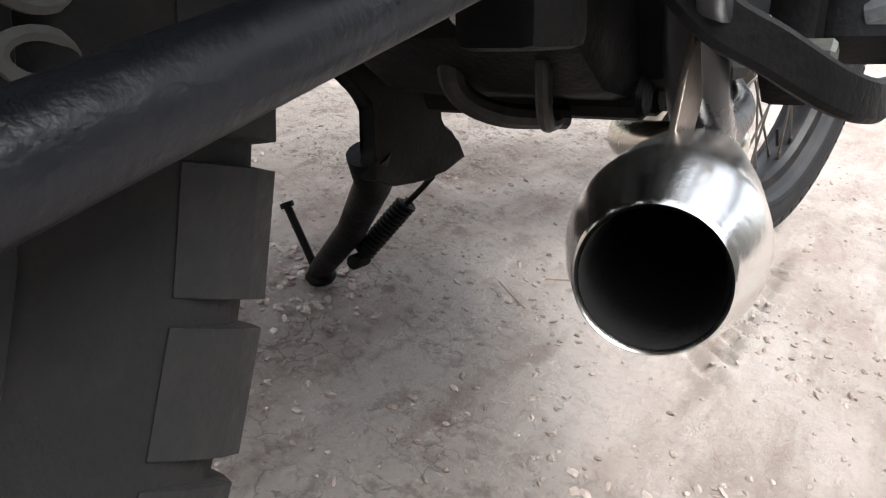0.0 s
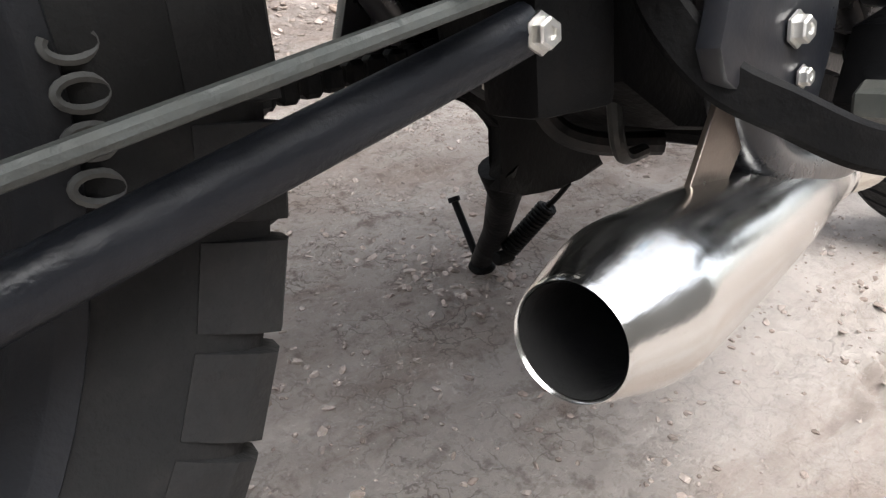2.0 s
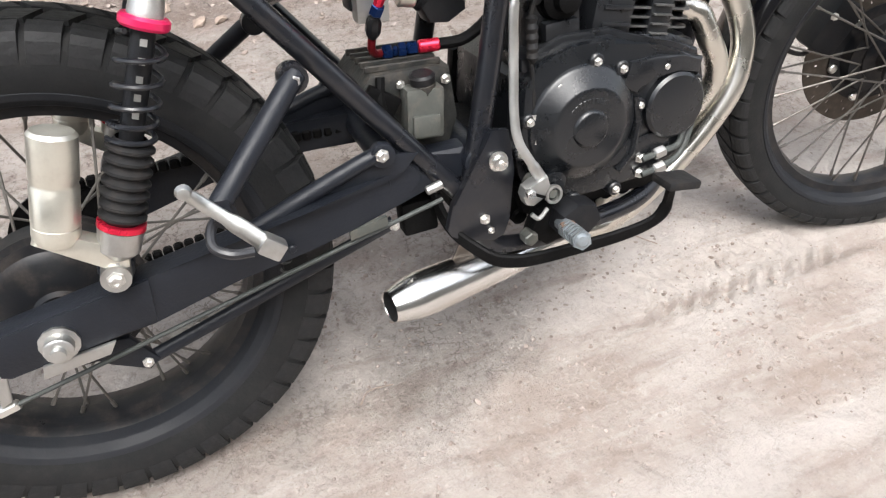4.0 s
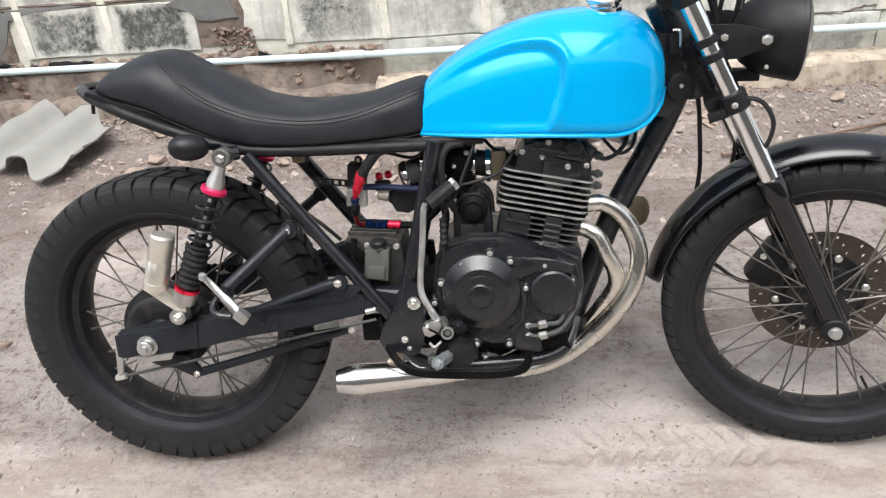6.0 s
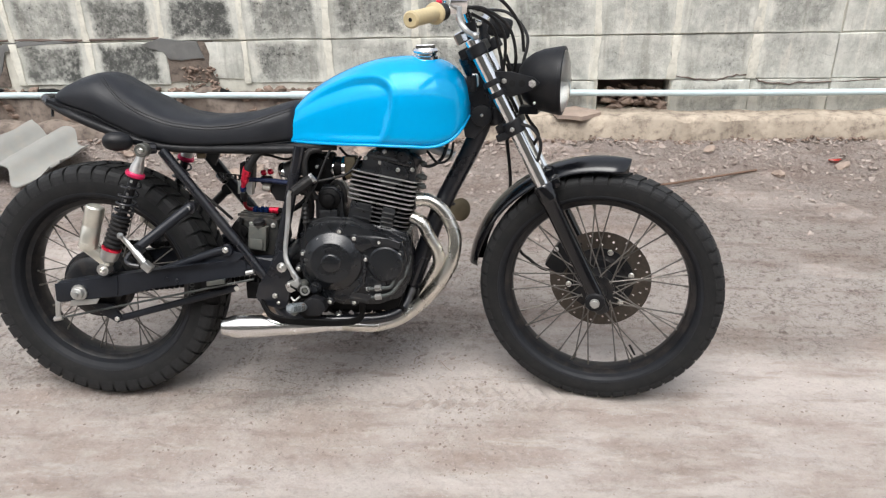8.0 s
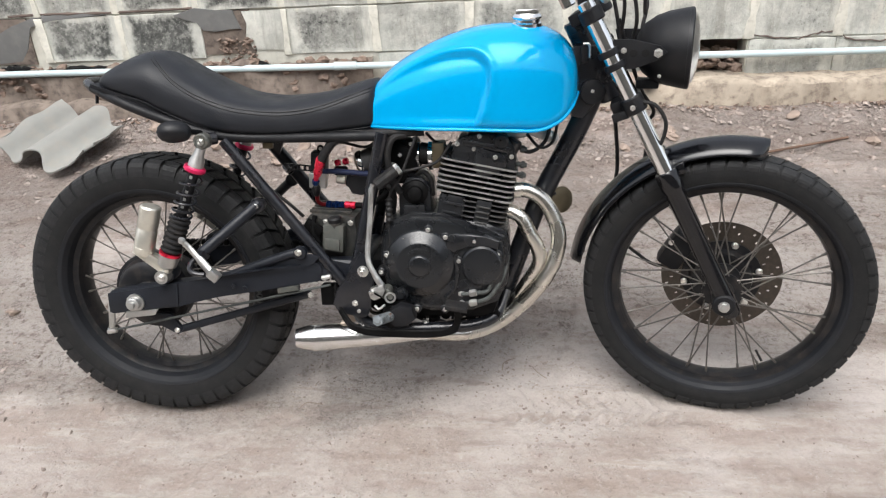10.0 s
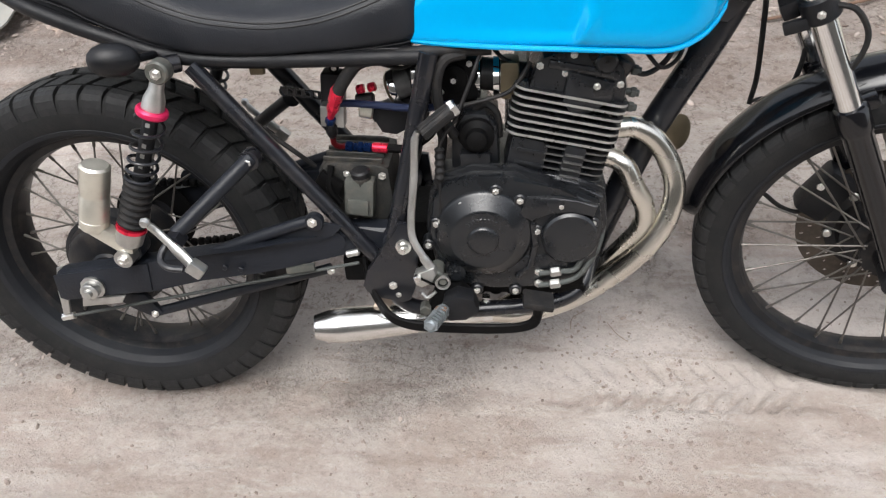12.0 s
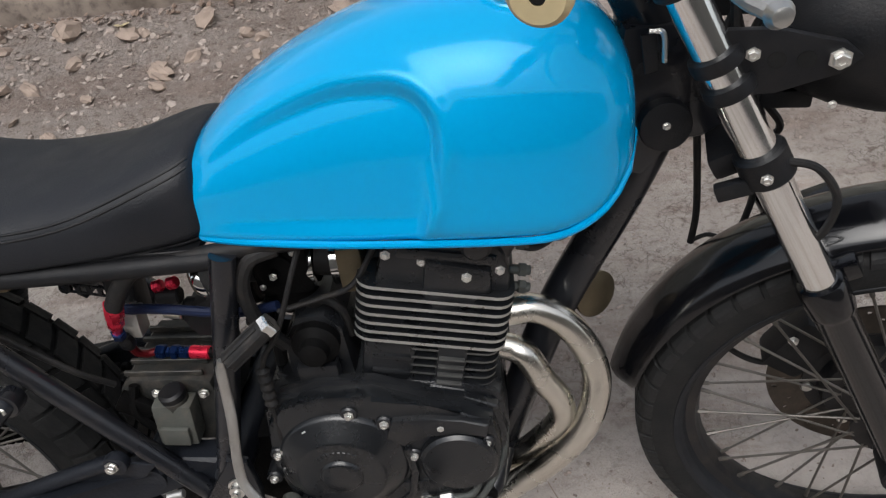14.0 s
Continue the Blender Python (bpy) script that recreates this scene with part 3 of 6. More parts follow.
def rough_bar(name, x0, x1, y0, y1, z0, z1, mat, amp, seed, step=0.05):
    """A long rough-edged bar of masonry."""
    bm = bmesh.new()
    ring = [(y1, z1), (y0 + 0.02, z1), (y0, z1 - 0.02), (y0 - 0.01, (z0 + z1) / 2), (y0 - 0.02, z0), (y1, z0)]
    prev = None
    for i in range(int((x1 - x0) / step) + 1):
        x = x0 + i * step
        vs = [bm.verts.new((x, y + amp * noise.noise((x * 5, y * 9, z * 9 + seed)) * (y < y1), z + amp * noise.noise((x * 7 + 3, y * 9, z * 9 + seed)))) for y, z in ring]
        if prev:
            for k in range(5):
                bm.faces.new((prev[k], prev[k + 1], vs[k + 1], vs[k]))
        prev = vs
    return obj(name, bm, mat, smooth=50)


tagged(rough_bar("footing", 0.15, 8, 2.08, 2.3, -0.1, 0.2, "footing", 0.02, 3), "rough pale footing along the foot of the wall", "footing", kind="structure")
tagged(rough_bar("footing", -7, 0.15, 2.09, 2.3, -0.1, 0.17, "dark_masonry", 0.035, 5), "dark brown crumbling footing under the wall", "footing", kind="structure")
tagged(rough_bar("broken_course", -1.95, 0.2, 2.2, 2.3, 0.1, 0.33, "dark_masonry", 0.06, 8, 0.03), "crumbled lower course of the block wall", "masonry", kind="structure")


def ico(sub):
    b = bmesh.new()
    bmesh.ops.create_icosphere(b, subdivisions=sub, radius=1)
    out = [v.co.copy() for v in b.verts], [[v.index for v in f.verts] for f in b.faces]
    b.free()
    return out


ICO = {1: ico(1), 2: ico(2)}


class Heap:
    """Many loose stones gathered into one mesh."""

    def __init__(self, seed):
        self.rng, self.verts, self.faces = random.Random(seed), [], []

    def add(self, x, y, z, size, flat=1.0):
        r = self.rng
        vs, fs = ICO[2 if size > 0.02 else 1]
        s = (size * r.uniform(0.8, 1.35), size * r.uniform(0.55, 1.0), size * r.uniform(0.3, 0.7) * flat)
        turn = Euler((r.uniform(-0.5, 0.5), r.uniform(-0.5, 0.5), r.uniform(0, 6.3))).to_matrix()
        o, base = Vector((r.uniform(0, 90), r.uniform(0, 90), 0)), len(self.verts)
        for v in vs:
            k = 1 + 0.6 * noise.noise(v * 1.5 + o)
            q = turn @ Vector((v.x * s[0], v.y * s[1], v.z * s[2])) * k
            self.verts.append((x + q.x, y + q.y, z + q.z))
        self.faces += [[base + i for i in f] for f in fs]

    def mesh(self, name, mat):
        me = bpy.data.meshes.new(name)
        me.from_pydata(self.verts, [], self.faces)
        me.materials.append(M[mat])
        return me


def wall_rubble():
    """Crumbled masonry in the broken wall; dark bars paint shade into joint and gaps."""
    heap = Heap(5)
    r = heap.rng
    for i in range(420):
        heap.add(r.uniform(-2.0, 0.15), 2.222 + r.uniform(-0.015, 0.03), r.uniform(0.19, 0.34), r.uniform(0.008, 0.036))
    for i in range(110):
        heap.add(r.uniform(-0.62, -0.43), 2.228 + r.uniform(-0.01, 0.02), r.uniform(0.33, 0.46), r.uniform(0.005, 0.017))
    for i in range(70):
        heap.add(r.uniform(1.7, 2.03), 2.34 + r.uniform(-0.08, 0.04), 0.2 + abs(r.gauss(0, 0.06)), r.uniform(0.012, 0.04))
    for i in range(500):
        x = r.uniform(-2.6, 3.4)
        heap.add(x, 2.05 + r.uniform(-0.03, 0.02), ground_height(x, 2.05) + abs(r.gauss(0, 0.008)), r.uniform(0.004, 0.014))
    ob = new("rubble", heap.mesh("rubble", "laterite"))
    ob.parent = wall
    tagged(ob, "reddish brown crumbled masonry", kind="stuff")
    # a dark bar laid on the face paints the shade of an open joint
    pts = spline([(-1.72, 2.232, 0.614), (-1.5, 2.232, 0.618), (-1.2, 2.232, 0.613), (-0.95, 2.232, 0.616), (-0.7, 2.232, 0.618)], 8)
    part("joint_shade_bar", sweep(bmesh.new(), pts, [0.007 + 0.005 * noise.noise((i * 0.5, 2, 7)) for i in range(len(pts))], 6), "inside", wall, "dark bar standing for the shade in an open joint", smooth=0)
    # black bars paint the shade of gaps below the blocks
    for a, b, z in ((-1.87, -1.66, 0.345), (-1.58, -1.2, 0.333), (-0.49, -0.36, 0.325)):
        pts = [(a + (b - a) * i / 12, 2.218, z + 0.006 * noise.noise((i * 0.7, a, 1))) for i in range(13)]
        part("gap_shade_bar", sweep(bmesh.new(), pts, [0.003 + 0.017 * math.sin(math.pi * i / 12) * (0.7 + noise.noise((i * 0.9, a, 4))) for i in range(13)], 7), "soot", wall, "black bar standing for the shade in a gap under a block", smooth=0)
    pts = spline([(2.05, 2.228, 0.386), (2.244, 2.228, 0.36), (2.35, 2.228, 0.385), (2.446, 2.228, 0.383), (2.528, 2.228, 0.345), (2.79, 2.228, 0.345), (3.1, 2.228, 0.36)], 6)
    part("crack", sweep(bmesh.new(), [q + Vector((0, 0, 0.012 * noise.noise((i * 0.8, 1, 1)))) for i, q in enumerate(pts)], [0.0035 + 0.003 * noise.noise((i * 0.6, 3, 3)) for i in range(len(pts))], 6), "inside", wall, "dark crack", smooth=0)


def plastic_pipe():
    y, z = 2.185, 0.315
    pts = [(-7, y, z + 0.02), (-2.0, y, z + 0.01), (0.3, y, z - 0.006), (1.2, y, z), (2.8, y, z - 0.012), (8, y, z)]
    ob = tagged(obj("water_pipe", tube(pts, 0.017, 14), "pipe_pvc"), "pale blue plastic water pipe run along the block wall", "pipe")
    part("coupling", rod((-0.02, y, z - 0.003), (0.1, y, z - 0.004), 0.021, 18, 0.003), "pipe_pvc", ob, "pipe coupling sleeve")
    return ob


plastic_pipe()


def cement_sheet():
    """A broken piece of corrugated cement roofing that lies on the dirt."""
    bm = bmesh.new()
    nx, ny, grid = 36, 14, {}
    for top in (0, 1):
        for i in range(nx + 1):
            for j in range(ny + 1):
                u, v = i / nx, j / ny
                x = -0.235 + 0.47 * u + 0.05 * noise.noise((v * 3, 7, 1)) * (1 if i in (0, nx) else 0)
                y = -0.2 + 0.4 * v + (0.05 * noise.noise((u * 5, 3, 2)) if j in (0, ny) else 0)
                wave = math.cos(u * math.pi * 2 / 0.62)
                z = 0.042 * math.copysign(abs(wave) ** 0.8, wave) + 0.046 + 0.09 * v
                grid[top, i, j] = bm.verts.new((x, y, z + 0.007 * top))
    for top in (0, 1):
        for i in range(nx):
            for j in range(ny):
                bm.faces.new([grid[top, a, b] for a, b in ((i, j), (i + 1, j), (i + 1, j + 1), (i, j + 1))])
    rim = [(i, 0) for i in range(nx)] + [(nx, j) for j in range(ny)] + [(i, ny) for i in range(nx, 0, -1)] + [(0, j) for j in range(ny, 0, -1)]
    for a, b in zip(rim, rim[1:] + rim[:1]):
        bm.faces.new((grid[0, *a], grid[0, *b], grid[1, *b], grid[1, *a]))
    return tagged(obj("cement_sheet", bm, "asbestos", pose(-1.34, 1.78, 0.035, 0, 0, -27)), "broken grey corrugated cement roofing sheet lying on the dirt", "roofing sheet")


cement_sheet()


def stones():
    rng = random.Random(11)
    spots = [(-0.38, 1.93, 0.05), (-0.55, 1.8, 0.035), (-0.22, 1.72, 0.04), (-0.62, 1.98, 0.06), (-0.1, 1.95, 0.045), (0.12, 1.85, 0.03), (-1.62, 1.45, 0.04), (-1.75, 1.9, 0.06),
             (-0.8, 1.7, 0.04), (-0.45, 1.6, 0.03), (-0.76, 0.41, 0.022), (0.4, 1.95, 0.04), (0.8, 1.98, 0.03), (-0.9, 1.95, 0.05), (-1.02, 1.62, 0.025), (2.2, 1.95, 0.04)]
    spots += [(rng.uniform(-1.0, 0.7), rng.uniform(1.35, 2.02), rng.uniform(0.02, 0.045)) for i in range(22)] + [(rng.uniform(1.2, 3.2), rng.uniform(1.7, 2.05), rng.uniform(0.016, 0.035)) for i in range(10)]
    for i, (x, y, s) in enumerate(spots):
        heap = Heap(i + 60)
        heap.add(0, 0, 0, s)
        ob = new("stone", heap.mesh("stone", "stone"))
        ob.matrix_basis = pose(x, y, ground_height(x, y) + s * 0.15)
        tagged(ob, "dusty brown broken stone lying on the dirt", "stone", "loose stones by the wall")
    heap = Heap(12)
    r = heap.rng
    for i in range(6500):
        x, y = r.uniform(-2.8, 3.4), 2.1 - abs(r.gauss(0, 0.42))
        if y < 0.85 or (y < 1.4 and x > 1.2 and r.random() < 0.6):
            continue
        s = 0.003 + 0.014 * r.random() ** 3
        heap.add(x, y, ground_height(x, y) + s * 0.12, s, 0.8)
    for i in range(420):
        x, y = r.gauss(-0.55, 0.25), r.gauss(-0.2, 0.25)
        s = 0.002 + 0.008 * r.random() ** 2
        heap.add(x, y, ground_height(x, y), s)
    for i in range(160):
        a, q = r.uniform(0, 6.3), r.gauss(0.055, 0.022)
        s = r.uniform(0.002, 0.007)
        x, y = 0.722 + q * math.cos(a) - 0.02, 0.3 + q * math.sin(a) + 0.02
        heap.add(x, y, ground_height(x, y), s)
    for i in range(2600):
        x, y = r.uniform(0.2, 1.3), r.uniform(-0.35, 0.8)
        if noise.noise((x * 5, y * 5, 2.2)) + r.uniform(-0.2, 0.2) < 0.05:
            continue
        s = 0.0018 + 0.004 * r.random() ** 2
        heap.add(x, y, ground_height(x, y) + s * 0.1, s)
    for i in range(7000):
        x, y = r.uniform(-1.2, 2.6), r.uniform(-0.8, 1.5)
        if noise.noise((x * 2.6, y * 2.6, 8.2)) + r.uniform(-0.25, 0.25) < 0:
            continue
        s = 0.001 + 0.0032 * r.random() ** 2
        heap.add(x, y, ground_height(x, y) + s * 0.2, s)
    tagged(new("gravel", heap.mesh("gravel", "gravel")), "loose gravel, shards of stone and crumbs of dirt", "gravel", kind="stuff")


stones()
wall_rubble()

bm = tube([(1.6, 1.5, 0.02), (1.85, 1.575, 0.02), (2.1, 1.66, 0.025), (2.38, 1.75, 0.035)], 0.006, 8)
tagged(obj("iron_rod", bm, "rust"), "thin rusty iron rod lying on the dirt", "rod")
bm = bmesh.new()
rim = [(0.13 * math.cos(a) * (1 + 0.18 * math.sin(3 * a + 1)), 0.08 * math.sin(a) * (1 + 0.15 * math.cos(5 * a))) for a in (2 * math.pi * k / 18 for k in range(18))]
low, top = [bm.verts.new((x, y, 0)) for x, y in rim], [bm.verts.new((x * 0.97, y * 0.97, 0.02 + 0.004 * noise.noise((x * 20, y * 20, 3)))) for x, y in rim]
bm.faces.new(low[::-1])
bm.faces.new(top)
for k in range(18):
    bm.faces.new((low[k], low[(k + 1) % 18], top[(k + 1) % 18], top[k]))
tagged(obj("stone_slab", bm, "stone", pose(1.52, 2.13, 0.206, 4, 3, 6)), "flat broken slab resting on the wall footing", "slab")
for i, (x, y, a) in enumerate(((0.36, -0.03, 20), (0.96, 0.12, 130), (0.88, 0.16, 60))):
    z = ground_height(x, y)
    bm = tube([(-0.035, 0, 0.004), (-0.01, 0.008, 0.012), (0.03, -0.004, 0.005)], [0.0011] * 16 + [0.0007], 6)
    tagged(obj("twig", bm, "stone", pose(x, y, z, 0, 0, a)), "short dry twig on the dirt", "twig", "dry twigs")

for name, mat, x, y, a, size, label in (("plastic_scrap", "scrap_red", 2.78, 1.836, 12, 0.035, "torn scrap of faded red plastic on the dirt"), ("dry_leaf", "scrap_pale", -0.42, 1.98, 10, 0.028, "pale dry leaf lying among the stones"),
                                        ("dry_leaf", "scrap_pale", -0.02, -0.52, 60, 0.014, "curled brown leaf on the dirt")):
    bm = bmesh.new()
    grid = {}
    for i in range(7):
        for j in range(4):
            u, v = i / 3 - 1, j / 1.5 - 1
            grid[i, j] = bm.verts.new((u * size, v * size * 0.4 * (1 - 0.6 * u * u), 0.006 + 0.25 * size * (u * u * 0.5 + v * v * 0.3) + 0.002 * noise.noise((u * 3, v * 3, size * 90))))
    for i in range(6):
        for j in range(3):
            bm.faces.new((grid[i, j], grid[i + 1, j], grid[i + 1, j + 1], grid[i, j + 1]))
    got = bmesh.ops.solidify(bm, geom=bm.faces[:], thickness=0.001)
    tagged(obj(name, bm, mat, pose(x, y, ground_height(x, y), 0, 0, a)), label, "litter")


# ---- the motorcycle: x forwards from the rear axle, y to its left, z up; it leans on its side stand ----
LEAN = -12
STEER = -13
bike = tagged(new("motorcycle"), "custom motorcycle with sky blue tank parked on its side stand", "motorcycle")
bike.matrix_basis = pose(0, 0, 0, LEAN)
# the steering axis, raked back
AXIS_AT, AXIS_DIR = Vector((1.03, 0, 0.973)), Vector((-0.447, 0, 0.894))
S = Matrix.Translation(AXIS_AT) @ Matrix.Rotation(radians(STEER), 4, AXIS_DIR) @ Matrix.Translation(-AXIS_AT)

hex_bm = lathe(bmesh.new(), [(0, 0), (1.35, 0), (1.35, 0.25), (1.0, 0.27), (1.0, 0.95), (0.85, 1.1), (0.45, 1.1), (0.4, 0.9), (0, 0.9)], sides=6)
BOLT = bpy.data.meshes.new("bolt")
hex_bm.to_mesh(BOLT)
hex_bm.free()
BOLT.materials.append(M["bolt"])


def bolt(parent, at, r=0.006, out=(0, -1, 0), m=None):
    ob = new("bolt", BOLT)
    ob.parent = parent
    q = Vector(out).to_track_quat("Y", "Z").to_matrix().to_4x4()
    ob.matrix_basis = (m or Matrix()) @ Matrix.Translation(at) @ q @ Matrix.Scale(r * 0.78, 4)
    return ob


def both(points):
    """The same line on the right side and on the left."""
    return points, [(x, -y, z) for x, y, z in points]


# -- wheels --
SECTION = [(0, 0), (0.3, 0.005), (0.55, 0.018), (0.75, 0.045), (0.88, 0.09), (0.96, 0.19), (1.0, 0.36), (1.0, 0.5), (0.955, 0.68), (0.88, 0.83), (0.87, 0.845), (0.72, 0.94), (0.5, 1.0)]


def section(R, bead, half, s):
    """Radius and side offset on a tyre's outline; s runs from 0 on the crown to 12 at the bead, negative on the right."""
    q = min(abs(s), 11.999)
    i = int(q)
    (y0, d0), (y1, d1) = SECTION[i], SECTION[i + 1]
    y, d = y0 + (y1 - y0) * (q - i), d0 + (d1 - d0) * (q - i)
    return R - (R - bead) * d, math.copysign(half * y, s)


def tread_block(R, bead, half, s0, s1, width, proud, skew):
    """One block of tread that wraps the tyre's outline between two places on it."""
    bm = bmesh.new()
    cols = 5
    low, top = [], []
    for i in range(cols + 1):
        s = s0 + (s1 - s0) * i / cols
        r, y = section(R, bead, half, s)
        ra, ya = section(R, bead, half, s - 0.2)
        rb, yb = section(R, bead, half, s + 0.2)
        out = Vector((yb - ya, -(rb - ra))).normalized()
        for side in (-1, 1):
            for lst, h, sh in ((low, -0.003, 1.0), (top, proud * min(1.0, max(0.08, (6.4 - abs(s)) / 2.6)), 0.93)):
                w = (side * width / 2 * sh + skew * (i / cols - 0.5)) / R
                rr, yy = r + out.x * h, y + out.y * h
                lst.append(bm.verts.new((rr * math.sin(w), yy, rr * math.cos(w))))
    for i in range(cols):
        a, b, c, d = 2 * i, 2 * i + 1, 2 * i + 3, 2 * i + 2
        bm.faces.new((top[a], top[b], top[c], top[d]))
        bm.faces.new((low[a], top[a], top[d], low[d]))
        bm.faces.new((low[b], low[c], top[c], top[b]))
    bm.faces.new((low[0], low[1], top[1], top[0]))
    bm.faces.new((low[-2], top[-2], top[-1], low[-1]))
    return bm


def build_wheel(name, at, R, rim_r, half, rows, hub_r, hub_half, m, label):
    """The rim carries its tyre, tread, hub and spokes."""
    base = (m or Matrix()) @ Matrix.Translation(at)
    w = half * 0.5
    prof = [(rim_r, -w * 0.5), (rim_r + 0.004, -w * 0.9), (rim_r + 0.016, -w), (rim_r + 0.021, -w - 0.004), (rim_r + 0.021, -w + 0.003),
            (rim_r + 0.007, -w * 0.6), (rim_r + 0.007, w * 0.6), (rim_r + 0.021, w - 0.003), (rim_r + 0.021, w + 0.004), (rim_r + 0.016, w),
            (rim_r + 0.004, w * 0.9), (rim_r, w * 0.5), (rim_r - 0.003, 0), (rim_r, -w * 0.5)]
    wheel = part(name, lathe(bmesh.new(), prof, sides=72), "rim", bike, label, base)
    bead = rim_r + 0.017
    part("tyre", lathe(bmesh.new(), [section(R, bead, half, k / 2) for k in range(-24, 25)], sides=96), "tyre", wheel, "dusty black dual-sport tyre")
    edge = bead + (R - bead) * 0.26
    for side in (-1, 1):
        wall = [q for q in (section(R, bead, half, side * k / 8) for k in range(48, 97)) if q[0] < edge]
        band = [(r, y + side * 0.0016) for r, y in wall]
        ring = part("sidewall_band", lathe(bmesh.new(), [(band[0][0] + 0.0016, wall[0][1] - side * 0.001)] + band, sides=96), "sidewall", wheel, "cleaner blue-black band of tyre wall")
        part("wall_rib", lathe(bmesh.new(), [(edge + 0.0035, wall[0][1] - side * 0.001), (edge + 0.005, wall[0][1] + side * 0.0022), (edge + 0.0075, wall[0][1] + side * 0.0022), (edge + 0.009, wall[0][1] - side * 0.001)], sides=96), "tyre", ring)
    for a0, a1, count, width, proud, skew, shift in rows:
        first = part("tread_block", tread_block(R, bead, half, a0, a1, width, proud, skew), "tread", wheel, smooth=0)
        for k in range(1, count):
            again(first, wheel, Matrix.Rotation(2 * math.pi * (k + shift) / count, 4, "Y"))
        first.matrix_basis = Matrix.Rotation(2 * math.pi * shift / count, 4, "Y")
    # spokes: four kinds, by flange and by lean
    for side in (-1, 1):
        for lean in (-1, 1):
            a = 0.62 * lean
            p0 = (hub_r * math.sin(a + 0.0), side * hub_half, hub_r * math.cos(a))
            p1 = ((rim_r + 0.004) * math.sin(0.07 * lean), side * 0.008, (rim_r + 0.004) * math.cos(0.07 * lean))
            bm = rod(p0, p1, 0.0019, 6)
            e = Vector(p1) - (Vector(p1) - Vector(p0)).normalized() * 0.018
            rod(e, p1, 0.0032, 6, bm=bm)
            first = part("spoke", bm, "spoke", wheel)
            for k in range(9):
                turn = Matrix.Rotation(2 * math.pi * (k + (0.25 if side > 0 else 0) + (0.5 if lean > 0 else 0)) / 9, 4, "Y")
                if k:
                    again(first, wheel, turn)
                else:
                    first.matrix_basis = turn
    prof = [(0.012, -hub_half - 0.03), (0.024, -hub_half - 0.028), (0.026, -hub_half), (hub_r + 0.004, -hub_half), (hub_r + 0.004, -hub_half + 0.006), (hub_r * 0.62, -hub_half + 0.012),
            (hub_r * 0.55, 0), (hub_r * 0.62, hub_half - 0.012), (hub_r + 0.004, hub_half - 0.006), (hub_r + 0.004, hub_half), (0.026, hub_half), (0.024, hub_half + 0.028), (0.012, hub_half + 0.03)]
    part("hub", lathe(bmesh.new(), prof), "rim", wheel)
    return wheel


REAR = (0.003, 0, 0.339)
FRONT = (1.397, 0, 0.33)
rear_rows = [(-6.3, -2.5, 49, 0.0372, 0.0068, 0.004, 0.0), (2.5, 6.3, 49, 0.0372, 0.0068, 0.004, 0.5), (-2.2, -0.2, 49, 0.0345, 0.0066, 0.016, 0.35), (0.2, 2.2, 49, 0.0345, 0.0066, -0.016, 0.85)]
front_rows = [(-5.6, -2.3, 54, 0.032, 0.0045, 0.006, 0.0), (2.3, 5.6, 54, 0.032, 0.0045, -0.006, 0.5), (-2.0, 2.0, 54, 0.031, 0.0045, 0.02, 0.3)]
rear_wheel = build_wheel("rear_wheel", REAR, 0.3315, 0.222, 0.0725, rear_rows, 0.062, 0.045, None, "black wire-spoked rear wheel")
front_wheel = build_wheel("front_wheel", FRONT, 0.3235, 0.24, 0.05, front_rows, 0.042, 0.032, S, "black wire-spoked front wheel")

# raised marks on the rear tyre's side, drawn as plain rounded shapes
bm = bmesh.new()
for k, closed in enumerate((False, True, True, True, False)):
    t = radians(86.5 + k * 3.0)
    pts = []
    for i in range(19 if closed else 13):
        a = radians(20 * i if closed else 20 * i - 30)
        rr, tt = 0.266 + 0.0075 * math.cos(a), t + 0.0175 * math.sin(a)
        pts.append((rr * math.sin(tt), -0.0686, rr * math.cos(tt)))
    sweep(bm, pts, 0.0017, 6)
part("tyre_marking", bm, "letter", rear_wheel, "worn pale raised marks on the tyre wall")

# rear drum brake
lathe_prof = [(0, -0.112), (0.03, -0.112), (0.034, -0.106), (0.07, -0.104), (0.082, -0.096), (0.088, -0.08), (0.096, -0.078), (0.098, -0.05), (0, -0.05)]
drum = part("brake_drum", lathe(bmesh.new(), lathe_prof, (0.0, 0, 0.345), sides=40), "rim", rear_wheel, "black rear drum brake", Matrix.Translation(Vector((0, 0, 0))) @ Matrix.Translation(-Vector(REAR)))
part("brake_lever", plate([(-0.072, 0.375), (-0.062, 0.377), (-0.068, 0.33), (-0.078, 0.275), (-0.093, 0.27), (-0.084, 0.33)], -0.148, -0.142), "alloy", bike, "silver drum brake lever")
part("brake_stay", plate([(-0.02, 0.31), (0.06, 0.30), (0.085, 0.258), (0.07, 0.246), (0.03, 0.27)], -0.124, -0.112), "arm", bike)
part("torque_arm", sweep(bmesh.new(), spline([(0.068, -0.114, 0.255), (0.12, -0.113, 0.269), (0.25, -0.11, 0.304), (0.38, -0.107, 0.339), (0.412, -0.106, 0.348)], 6), 0.0097, 14, flat=0.75), "arm", bike, "worn dark brake torque arm")
part("brake_rod", rod((-0.086, -0.142, 0.2645), (0.472, -0.1435, 0.383), 0.003, 10), "rod", bike, "thin weathered brake rod")
part("rod_adjuster", rod((-0.1, -0.142, 0.2615), (-0.075, -0.142, 0.267), 0.0075, 6, 0.002), "bolt", bike)
